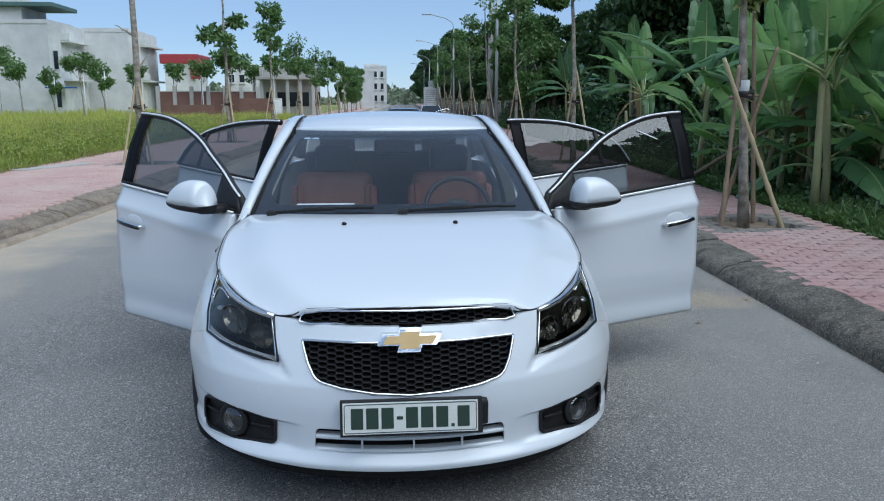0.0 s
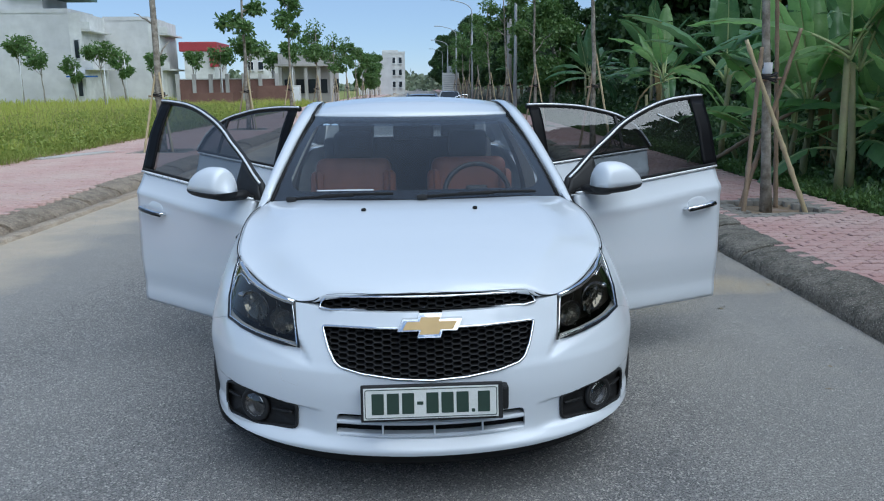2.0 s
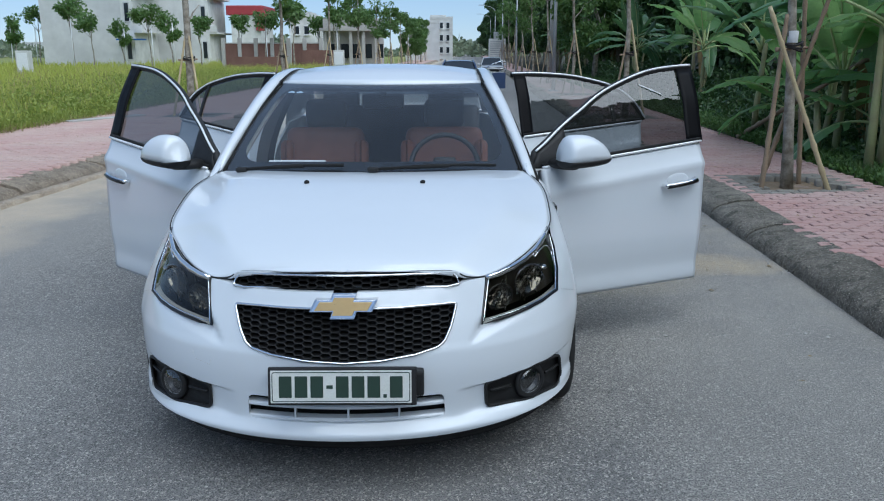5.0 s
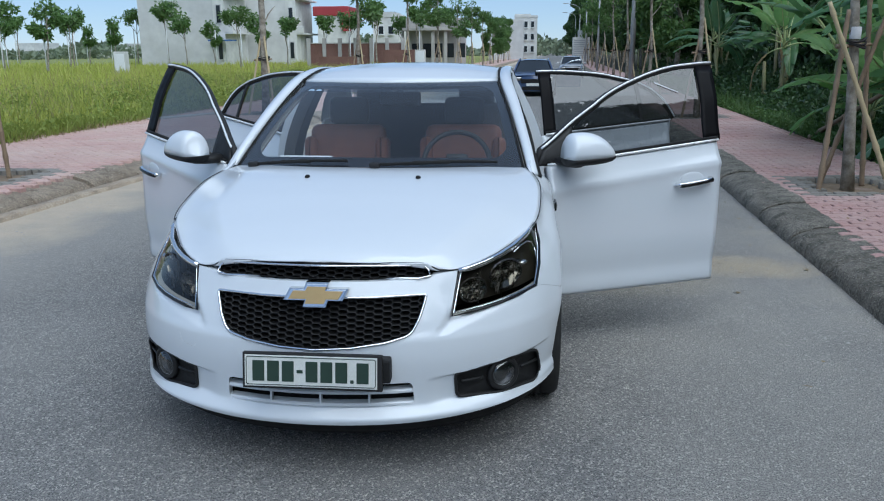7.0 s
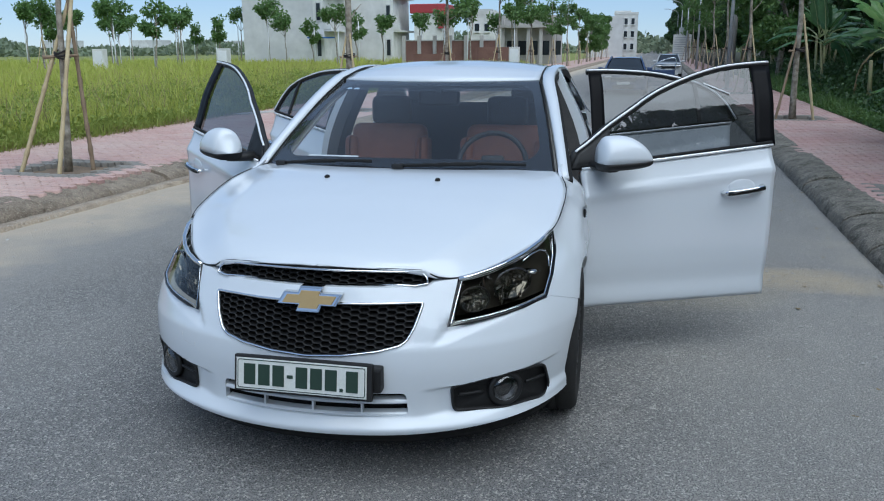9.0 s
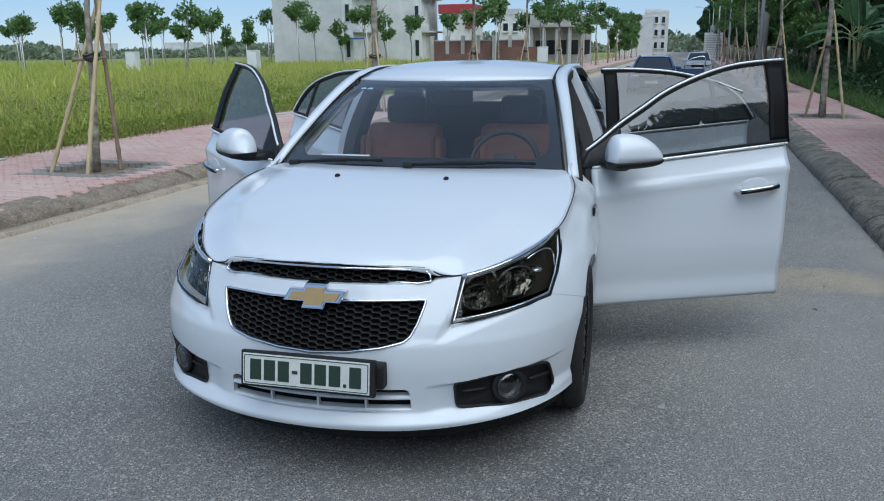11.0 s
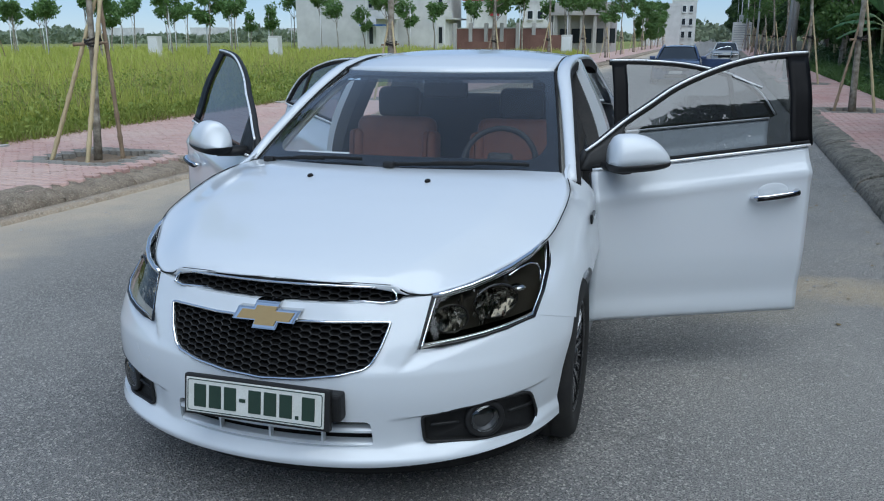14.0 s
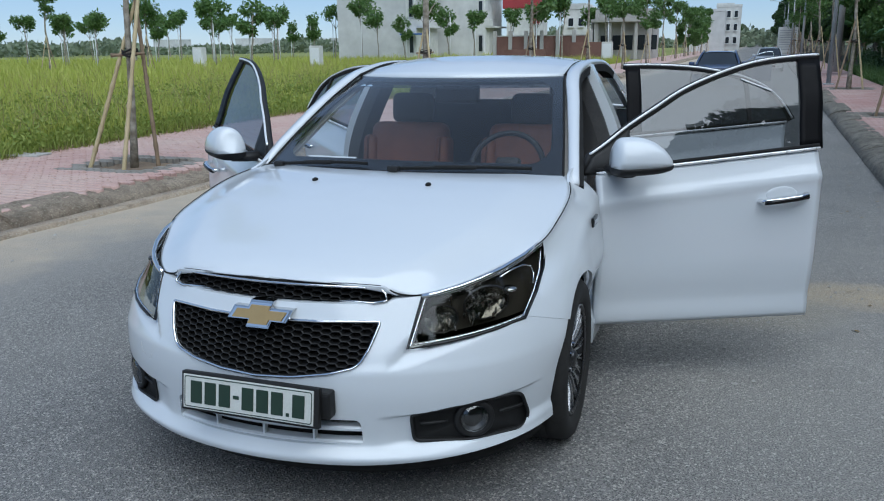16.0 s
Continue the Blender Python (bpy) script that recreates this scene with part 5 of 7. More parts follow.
def dash_f(u, v):
    a = 2 * u - 1
    y = lerp(1.25 - 0.10 * (1 - a * a), 1.72, v)
    z = 0.958 - 0.02 * v - 0.04 * v * v + 0.012 * math.exp(-((a - 0.48) / 0.2) ** 2) * v * 3
    if v > 0.8:
        z -= (v - 0.8) * 1.6
        y = lerp(y, 1.66, (v - 0.8) * 2)
    return (a * 0.70, y, z)


sheet("dashboard", dash_f, 24, 20, M_DASH, car, "dark grey dashboard", 0.02)
part("dash_front", box_bm((1.36, 0.10, 0.34), (0, 1.62, 0.74), 0.03), M_DASH, car)
part("centre_console", box_bm((0.24, 0.75, 0.30), (0, 1.95, 0.48), 0.04), M_DASH, car)
mw = Matrix.Translation((0.36, 1.78, 0.93)) @ Matrix.Rotation(radians(62), 4, "X")
v, q = sweep([(0.185 * math.cos(a), 0.185 * math.sin(a), 0) for a in np.linspace(0, 2 * math.pi, 41)[:-1]], ring(0.015, 8), True)
wheel_ring = raw("steering_wheel", v, q, M_BLACK, car, "black three-spoke steering wheel", True, mw)
part("wheel_boss", box_bm((0.13, 0.12, 0.05), (0, 0, -0.02), 0.025, 3), M_BLACK, wheel_ring, "", True)
for a in (0, math.pi, -math.pi / 2):
    tube("wheel_spoke", [(0.05 * math.cos(a), 0.05 * math.sin(a), -0.012), (0.18 * math.cos(a), 0.18 * math.sin(a), 0)], 0.014, M_BLACK, wheel_ring, "", 6)
bm, m = cushion((0.24, 0.045, 0.085), (0.01, 2.05, 1.268), 0.022, -8)
mir = part("rear_view_mirror", bm, M_BLACK, car, "black inside mirror", True, m)
part("mirror_stalk", box_bm((0.04, 0.05, 0.05), (0, 0.0, 0.045), 0.01), M_BLACK, mir)
part("mirror_mount", box_bm((0.20, 0.07, 0.045), (0, -0.02, 0.074), 0.018, 3), M_BLACK, mir, "", True)
# pale marks on the glass: two stickers under the tinted band, a paper strip on the dash
for u0 in (0.070, 0.112):
    sheet("sticker", lambda u, v, u0=u0: Vector(screen_f(u0 + 0.032 * u, 0.855 + 0.028 * v * math.sin(math.pi * (0.15 + 0.7 * u)))) + Vector((0, 0.005, -0.004)), 8, 2, M_STICKER, screen, "small pale blue sticker")
sheet("paper_strip", lambda u, v: Vector(screen_f(0.15 + 0.20 * u, 0.092 + 0.012 * v)) + Vector((0, 0.012, -0.008)), 10, 1, M_BAND, car, "white paper strip behind the windscreen")
for sg in (1, -1):
    path = spline([(sg * (x - 0.052), y + 0.035, z - 0.022) for x, y, z in RAIL[:4]], 16)
    v, q = sweep(path, [(0.022, -0.010), (0.026, 0.006), (-0.030, 0.012), (-0.036, -0.006)], False)
    raw("pillar_lining", v, q, M_TRIM, car, "pale grey lining of the screen pillar", False)
for sg in (1, -1):
    part("sun_visor", box_bm((0.40, 0.15, 0.018), (sg * 0.29, 2.22, 1.352), 0.008), M_TRIM, car, "folded sun visor")

# ---- plants ----
def fast_mesh(name, verts, quads, material):
    me = bpy.data.meshes.new(name)
    verts, quads = np.asarray(verts, np.float32), np.asarray(quads, np.int32)
    me.vertices.add(len(verts))
    me.vertices.foreach_set("co", verts.ravel())
    me.loops.add(quads.size)
    me.loops.foreach_set("vertex_index", quads.ravel())
    me.polygons.add(len(quads))
    me.polygons.foreach_set("loop_start", np.arange(0, quads.size, quads.shape[1], dtype=np.int32))
    me.materials.append(material)
    me.update(calc_edges=True)
    return me


def unit(a):
    return a / np.maximum(np.linalg.norm(a, axis=1, keepdims=True), 1e-6)


def leaf_cloud(rng, at, length, width, droop=0.3, away=None):
    """One folded four-point leaf at each place. Returns verts, quads."""
    n = len(at)
    d = rng.normal(size=(n, 3))
    if away is not None:
        d = unit(d) + away * 0.9
    d[:, 2] -= droop
    d = unit(d)
    s = unit(np.cross(d, rng.normal(size=(n, 3))))
    up = np.cross(s, d)
    L = (length * rng.uniform(0.7, 1.25, n))[:, None]
    w = (width * rng.uniform(0.7, 1.2, n))[:, None]
    v = np.stack([at, at + d * L * 0.45 + s * w + up * w * 0.35, at + d * L, at + d * L * 0.45 - s * w + up * w * 0.35], 1).reshape(-1, 3)
    return v, np.arange(4 * n).reshape(-1, 4)


def blob_points(rng, centres, radii, n):
    """Random places inside balls, denser to the outside."""
    k = rng.integers(0, len(centres), n)
    d = unit(rng.normal(size=(n, 3)))
    r = rng.uniform(0.15, 1.0, n) ** 0.45
    return centres[k] + d * (r * radii[k])[:, None] * np.array([1, 1, 0.8]), d


def bent(rng, a, b, n, wob):
    """A wavering line of n points from a to b."""
    a, b = np.array(a, float), np.array(b, float)
    t = np.linspace(0, 1, n)[:, None]
    w = rng.normal(size=(n, 3)) * wob
    w[0] = w[-1] = 0
    w = (w + np.roll(w, 1, 0) + np.roll(w, -1, 0)) / 3
    return [tuple(p) for p in a + (b - a) * t + w * np.sin(np.pi * t)]


def street_tree(rng, height, trunk_r, label, group, m, crown=1.0, bare=False, clear=0.5, material=None, size=0.15, leaves=1300, lean_to=None, flat=False):
    """A young tree: wavering trunk, thin limbs, a loose crown of small leaves."""
    top = thing("street_tree", label, "tree", group, "", m)
    tip = (rng.uniform(-0.25, 0.25), rng.uniform(-0.25, 0.25), height * 0.86)
    if lean_to:
        tip = (*lean_to, height * 0.86)
    trunk = bent(rng, (0, 0, -0.05), tip, 12, 0.02 if lean_to else 0.06)
    tube("trunk", trunk, lambda t: trunk_r * (1 - 0.68 * t) * (1 + 0.25 * math.exp(-t * 30)), M_BARK, top, "", 10)
    centres, radii = [], []
    for i in range(9 if not bare else 5):
        t = rng.uniform(clear, 0.97)
        base = np.array(trunk[int(t * 11)])
        a = rng.uniform(0, 2 * math.pi)
        reach = rng.uniform(0.35, 0.95) * crown * (1.15 - 0.5 * t)
        end = base + np.array([math.cos(a) * reach, math.sin(a) * reach, rng.uniform(0.2, 0.75) * crown])
        if flat:
            # umbrella-shaped crown
            end = np.array([tip[0] + math.cos(a) * reach * 1.25, tip[1] + math.sin(a) * reach * 1.25, tip[2] + rng.uniform(-0.35, 0.25) * crown])
        tube("limb", bent(rng, base, end, 6, 0.06), lambda q: trunk_r * 0.32 * (1 - 0.7 * q), M_BARK, top, "", 6)
        for q in (0.7, 1.0):
            centres.append(base + (end - base) * q)
            radii.append(rng.uniform(0.16, 0.36) * crown)
    centres.append(np.array(tip) + (0, 0, 0.1))
    radii.append(0.42 * crown)
    if not bare:
        p, d = blob_points(rng, np.array(centres), np.array(radii), leaves)
        v, q = leaf_cloud(rng, p, size, size * 0.26, 0.35, d * 0.4)
        ob = new("crown", fast_mesh("crown", v, q, material or M_LEAF))
        ob.parent = top
    return top


def bamboo(name, a, b, r, material, parent, label=""):
    """A bamboo stake with swollen joints."""
    a, b = Vector(a), Vector(b)
    n = int((b - a).length / 0.055)
    pts = [a.lerp(b, i / n) for i in range(n + 1)]
    v, q = sweep(pts, lambda i, t: ring(r * (1.0 - 0.22 * t) * (1.28 if i % 5 == 0 else 1.0), 9))
    return raw(name, v, q, material, parent, label, True)


def staked(rng, at, height, r, stakes, tie_z, label, band=False, crown=1.0, bare=False, leaves=1300, size=0.15, clear=0.55, lean_to=None):
    """A staked street tree: stakes lean on the trunk and are tied to it."""
    top = street_tree(rng, height, r, label, "staked street trees", Matrix.Translation(at), crown, bare, clear, None, size, leaves, lean_to)
    ox, oy = (lean_to[0] * tie_z / (height * 0.86), lean_to[1] * tie_z / (height * 0.86)) if lean_to else (0.0, 0.0)
    for (bx, by), (tx, ty, tz), old in stakes:
        bamboo("stake", (bx, by, -0.03), (tx, ty, tz), 0.0265, M_BAMBOO_OLD if old else M_BAMBOO, top, "weathered bamboo stake" if old else "yellow bamboo stake")
    for k in range(3):
        v, q = sweep([(ox + (r + 0.045) * math.cos(a), oy + (r + 0.045) * math.sin(a), tie_z + 0.03 * k + 0.02 * math.sin(2 * a + k)) for a in np.linspace(0, 2 * math.pi, 21)[:-1]], ring(0.011, 6), True)
        raw("tie", v, q, M_TIE, top, "dark rubber tie", True)
    if len(stakes) > 2:
        bamboo("cross_bar", (ox - 0.20, oy - 0.10, tie_z), (ox + 0.18, oy + 0.04, tie_z + 0.02), 0.020, M_BAMBOO_OLD, top)
    if band:
        v, q = lathe([(r * 0.90, 0.0), (r * 0.93, 0.005), (r * 0.93, 0.115), (r * 0.90, 0.12)], 16)
        raw("bark_band", [(p[1], p[2], p[0]) for p in v], q, M_BAND, top, "white band round the trunk", True, Matrix.Translation((ox, oy, tie_z + 0.07)))
    return top


rng = np.random.default_rng(11)
RT = (4.10, 6.02, 0.10)
near_right = staked(rng, RT, 6.0, 0.058, [((0.31, -0.34), (-0.45, -0.22, 1.87), False), ((-0.40, -0.30), (-0.21, -0.08, 1.80), True), ((-0.24, 0.17), (0.26, 0.02, 2.0), True),
                                         ((0.26, 0.30), (0.05, 0.20, 2.4), True)], 1.45, "street tree trunk propped by four bamboo stakes", True, 1.2, False, 900, 0.15, 0.62, (-0.30, 0.10))
p, d = blob_points(rng, np.array([(-0.10, 0.04, 2.45), (-0.02, 0.04, 2.62), (-0.15, 0.1, 2.75)]), np.array([0.10, 0.14, 0.16]), 60)
v, q = leaf_cloud(rng, p, 0.13, 0.03, 0.1, d)
ob = new("sprout", fast_mesh("sprout", v, q, M_LEAF_N))
ob.parent = near_right
tagged(ob, "fresh yellow-green sprouting leaves")
LT = (-5.60, 6.12, 0.10)
staked(rng, LT, 6.2, 0.045, [((-0.45, -0.28), (0.26, 0.22, 2.35), False), ((0.20, -0.44), (0.27, 0.22, 2.6), False), ((0.21, 0.20), (0.15, 0.13, 2.3), True)], 1.36,
       "street tree trunk in a tripod of bamboo stakes", False, 1.2, False, 900, 0.15, 0.62, (0.27, 0.23))
# the rows further along
LEFT_ROW = [15.4, 24.4, 33.5, 42.6, 51.7, 60.8, 70, 79, 88, 98, 108]
for i, v_ in enumerate(LEFT_ROW):
    at = road(-5.72 + rng.uniform(-0.1, 0.1), v_, 0.10)
    st = [((-0.35, -0.25), (0.0, 0.0, 1.9), bool(i % 2)), ((0.3, -0.3), (0.02, 0.0, 2.0), False), ((0.1, 0.38), (0.0, 0.05, 1.9), True)]
    h = (9.0, 6.0, 5.9, 5.2, 5.0, 5.4, 5.0, 5.2, 5.0, 5.0, 5.0)[i]
    staked(rng, at, h, (0.085, 0.07, 0.066)[i] if i < 3 else 0.06, st, 1.25, "slim young street tree with loose leafy crown and stakes", False, (0.5, 0.95, 1.0, 1.15, 1.1, 1.1, 1.1, 1.1, 1.1, 1.1, 1.1)[i], i == 0, 1500, 0.19, (0.2, 0.5, 0.62)[i] if i < 3 else 0.55, (0.05, 0.0) if i == 0 else None)
for i, v_ in enumerate([15.1, 24.2, 33.2, 42.3, 51.4, 60.5, 70, 79, 88]):
    at = road(3.74 + rng.uniform(-0.1, 0.1), v_, 0.10)
    st = [((-0.36, -0.2), (0.0, 0.0, 1.95), True), ((0.35, -0.25), (0.02, 0.0, 2.05), False), ((0.1, 0.38), (0.0, 0.05, 1.9), True)]
    staked(rng, at, 6.4, 0.062, st, 1.35, "street tree with bamboo stakes before the dark grove", False, 1.1, False, 1500, 0.17, 0.5)
# a few staked trees stand in the field
for x, y, hh in ((-37.2, 37.0, 6.6), (-33.6, 41.5, 6.0), (-45.0, 38.5, 6.2)):
    st = [((-0.45, -0.3), (0.0, 0.0, 2.2), False), ((0.45, -0.3), (0.02, 0.0, 2.3), False), ((0.1, 0.5), (0.0, 0.05, 2.2), True)]
    staked(rng, (x, y, 0.1), hh, 0.07, st, 1.5, "taller staked tree standing in the field", False, 1.35, False, 1700, 0.2, 0.55)
# trees on the far side of the field
far_models = [street_tree(rng, h, 0.06, "small round-crowned tree beyond the field", "trees across the field", Matrix.Translation(road(u, v_, 0.1)), c, False, 0.60, None, 0.25, 1100, None, h > 4.1)
              for h, u, v_, c in ((4.6, -15.2, 60, 1.15), (4.2, -20.8, 62, 1.1), (5.0, -22.8, 57, 1.25), (4.0, -26.5, 61, 1.0), (4.4, -18.2, 64, 1.05))]
for t in far_models:
    tube("stake", [(0.18, -0.1, 0), (0.14, -0.08, 1.6), (0.12, -0.05, 3.1)], 0.035, M_BAND, t, "pale stake beside the trunk", 6)
FAR = [(-28.5, 60), (-12.6, 58), (-31, 62), (-33.5, 58), (-36, 56), (-38.2, 60), (-40.5, 55), (-43.5, 58), (-46, 54), (-48.5, 60), (-51, 57), (-54, 52), (-57, 58), (-60, 50), (-63, 56),
       (-66, 52), (-70, 48), (-73, 55), (-30, 44), (-35, 47), (-41, 42), (-47, 45), (-52, 38), (-24.5, 66), (-10.8, 66), (-9.5, 74), (-13.2, 72), (-38, 70), (-44, 72), (-50, 70), (-58, 70), (-66, 68)]
for i, (u, v_) in enumerate(FAR):
    mm = Matrix.Translation(road(u, v_, 0.1)) @ Matrix.Rotation(rng.uniform(0, 6.28), 4, "Z")
    t = copy_thing(far_models[i % 5], mm)
    s = rng.uniform(0.85, 1.25)
    t.scale = (s, s, s)


# grove: broad dark trees
def grove_tree(rng, height, spread, leaves, label, leaf=None, size=0.26):
    top = thing("grove_tree", label, "tree", "grove trees")
    trunk = bent(rng, (0, 0, -0.1), (rng.uniform(-0.4, 0.4), rng.uniform(-0.4, 0.4), height * 0.7), 10, 0.25)
    tube("trunk", trunk, lambda t: 0.17 * (1 - 0.6 * t), M_BARK, top, "", 8)
    cs, rs = [], []
    for i in range(16):
        a, zz = rng.uniform(0, 2 * math.pi), rng.uniform(0.28, 1.0)
        rr = spread * (1.0 - abs(zz - 0.6) * 0.9) * rng.uniform(0.35, 0.95)
        c = np.array([math.cos(a) * rr, math.sin(a) * rr, height * zz])
        cs.append(c)
        rs.append(rng.uniform(0.5, 1.05))
        if i < 8:
            b = np.array(trunk[int(3 + 6 * min(zz * 0.8, 0.95))])
            tube("limb", bent(rng, b, c, 6, 0.12), lambda q: 0.06 * (1 - 0.75 * q), M_BARK, top, "", 5)
    p, d = blob_points(rng, np.array(cs), np.array(rs), leaves)
    v, q = leaf_cloud(rng, p, size, size * 0.33, 0.4, d * 0.5)
    ob = new("crown", fast_mesh("crown", v, q, leaf or M_LEAF_D))
    ob.parent = top
    return top


grove = [grove_tree(rng, 8.0, 2.5, 15000, "broad dark-leaved tree in the grove"), grove_tree(rng, 9.5, 2.9, 17000, "tall dark-leaved tree in the grove"),
         grove_tree(rng, 6.8, 2.4, 14000, "low dense dark-leaved tree in the grove"),
         grove_tree(rng, 7.4, 2.2, 14000, "light green tree at the edge of the grove", M_LEAF, 0.22)]
spots = []
for k in range(46):
    v_ = -34 + k * 2.6 + rng.uniform(-0.8, 0.8)
    spots.append((rng.uniform(12.0, 14.0) - (5.6 if v_ > 36 else 0), v_))
    if k % 2 == 0:
        spots.append((rng.uniform(15.5, 18.5), v_ + 1.0))
for k in range(26):
    spots.append((rng.uniform(12.3, 14.3), -27 + k * 1.15))
for k in range(16):
    spots.append((rng.uniform(6.2, 8.5), 88 + k * 4.5))
for k in range(9):
    spots.append((rng.uniform(8.0, 10.5), -23 + k * 1.3))
for k in range(7):
    spots.append((rng.uniform(10.2, 11.6), -11.5 + k * 1.6))
for k in range(10):
    spots.append((rng.uniform(4.6, 5.8), 118 + k * 13.0))
spots += [(8.2, 25.5), (9.6, 22.5), (10.2, 28.0)]
grove[3].matrix_basis = Matrix.Translation(road(4.9 + 1.1, 35, 0.12)) @ Matrix.Diagonal((0.8, 0.8, 0.86, 1))
for i, (u, v_) in enumerate(spots):
    mm = Matrix.Translation(road(u, v_, 0.12)) @ Matrix.Rotation(rng.uniform(0, 6.28), 4, "Z")
    if i < 3:
        grove[i].matrix_basis = mm
        continue
    t = copy_thing(grove[3 if v_ > 30 and i % 3 == 0 else i % 3], mm)
    s = rng.uniform(0.85, 1.15) * (1.1 if v_ > 110 else 0.85 if v_ > 48 else 0.88 if v_ < 2 and u < 12 else 1.08 if v_ < 3 else 0.62 if 36 < v_ < 48 else 1.0)
    t.scale = (s, s, s * rng.uniform(0.9, 1.08))
# leafy trees along the far end of the field-side pavement
for v_, s in ((84, 0.62), (101, 0.70), (119, 0.75), (140, 0.85), (168, 0.95), (200, 1.0)):
    t = copy_thing(grove[3], Matrix.Translation(road(-5.9, v_, 0.1)) @ Matrix.Rotation(v_, 4, "Z"))
    t.scale = (s * 0.85, s * 0.85, s)
# woods behind the camera, which the paint and glass mirror
for i in range(34):
    mm = Matrix.Translation((-62 + i * 4.2 + rng.uniform(-1, 1), -58 + 8 * math.sin(i), 0.1)) @ Matrix.Rotation(rng.uniform(0, 6.28), 4, "Z")
    t = copy_thing(grove[i % 3], mm)
    s = rng.uniform(0.8, 1.2)
    t.scale = (s * 1.3, s * 1.3, s)


# bananas
def banana_leaf(seed, length, width, arch, torn):
    """A broad leaf along +y from the origin, arching down, with a ribbed, torn blade. Two materials: blade and rib."""
    r = random.Random(seed)
    n, k = 26, 5
    rows = []
    for i in range(n + 1):
        t = i / n
        y = length * (t - arch * 0.16 * t * t * t)
        z = length * (0.30 * t - arch * 0.78 * t * t)
        stalk = 0.24
        w = 0.0 if t < stalk else width * (math.sin(math.pi * min((t - stalk) / (1 - stalk), 1) ** 0.62)) ** 0.55
        rows.append((y, z, max(w, 0.012)))
    verts, faces = [], []
    for side in (-1, 1):
        i = 0
        while i < n:
            run = r.randint(2, 5) if torn else r.randint(6, 11)
            e = min(i + run, n)
            hang = r.uniform(0.05, 0.45) * (1.4 if torn else 0.5)
            shift = r.uniform(-0.03, 0.05)
            base = len(verts)
            for a in range(i, e + 1):
                y, z, w = rows[a]
                for j in range(k + 1):
                    q = j / k
                    verts.append((side * w * q * (1 - 0.12 * hang * q), y + shift * q + 0.10 * width * q, z + w * (0.24 * q - (0.35 + hang) * q * q) + 0.012 * math.sin(a * 1.7) * q))
            for a in range(e - i):
                for j in range(k):
                    b = base + a * (k + 1) + j
                    faces.append((b, b + 1, b + k + 2, b + k + 1) if side > 0 else (b + 1, b, b + k + 1, b + k + 2))
            i = e
    nb = len(faces)
    v2, q2 = sweep([(0, y, z - 0.008) for y, z, w in rows], lambda i, t: ring(0.022 * (1 - 0.85 * t), 6))
    off = len(verts)
    verts += [tuple(p) for p in v2]
    faces += [tuple(off + x for x in f) for f in q2]
    return verts, faces, nb


def leaf_mesh(seed, length, width, arch, torn, blade):
    verts, faces, nb = banana_leaf(seed, length, width, arch, torn)
    me = bpy.data.meshes.new("leaf")
    me.from_pydata(verts, [], faces)
    me.materials.append(blade)
    me.materials.append(M_RIB)
    me.polygons.foreach_set("material_index", [0] * nb + [1] * (len(faces) - nb))
    me.shade_smooth()
    return me


def banana_set(blade):
    return [leaf_mesh(31, 2.0, 0.24, 0.5, False, blade), leaf_mesh(32, 2.1, 0.26, 0.8, True, blade), leaf_mesh(33, 1.8, 0.24, 1.0, True, blade), leaf_mesh(34, 1.8, 0.23, 0.2, False, blade),
            leaf_mesh(35, 2.2, 0.26, 0.65, False, blade), leaf_mesh(36, 1.5, 0.19, 1.3, True, blade)]


LEAVES_LIGHT, LEAVES_SHADED, LEAVES_DRY = banana_set(M_BANANA), banana_set(M_BANANA_SHADE), [leaf_mesh(41, 1.5, 0.18, 1.5, True, M_DRY)]


def banana(at, height, n, seed, light=True, dry=1):
    r = random.Random(seed)
    top = thing("banana_plant", "banana plant with broad arching green leaves, some torn" if light else "banana plant with torn leaves, coloured dark for the grove's shade", "banana plant", "banana grove", "", Matrix.Translation(at))
    for k in range(r.choice((1, 2))):
        ox, oy = (0, 0) if k == 0 else (r.choice((-1, 1)) * r.uniform(0.22, 0.38), r.uniform(-0.2, 0.2))
        tip = (ox + r.uniform(-0.15, 0.15), oy + r.uniform(-0.15, 0.15), height * (1 if k == 0 else 0.7))
        tube("stem", [(ox, oy, -0.1), (ox * 1.0, oy, height * 0.3), tip], lambda t: 0.062 * (1 - 0.40 * t), M_STEM, top, "", 10)
    # plants set back in the grove take the leaves with shade in the colour
    pool = LEAVES_LIGHT if light else LEAVES_SHADED
    for i in range(n):
        me = pool[3] if i < 2 else r.choice(pool)
        yaw = i * 137.5 + r.uniform(-25, 25)
        up = r.uniform(60, 78) if i < 2 else r.uniform(2, 58)
        s = r.uniform(0.75, 1.1)
        ob = new("leaf", me)
        ob.parent = top
        ob.matrix_basis = pose(0, 0, height * (0.99 - 0.012 * i), 0, 0, yaw) @ pose(0, 0, 0, up, 0, 0) @ Matrix.Diagonal((s, s, s, 1))
    for i in range(dry):
        ob = new("dry_leaf", LEAVES_DRY[0])
        ob.parent = top
        ob.matrix_basis = pose(0, 0, height * 0.9, 0, 0, r.uniform(0, 360)) @ pose(0, 0, 0, -20, 0, 0)
        tagged(ob, "withered brown hanging leaf")
    return top


banana((5.40, 6.85, 0.1), 1.85, 8, 1, True, 0)
banana((5.68, 7.10, 0.1), 1.65, 5, 2, True, 0)
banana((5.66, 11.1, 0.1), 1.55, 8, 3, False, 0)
banana((6.5, 8.0, 0.1), 0.85, 8, 8, True, 0)
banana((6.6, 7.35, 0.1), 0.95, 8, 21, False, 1)
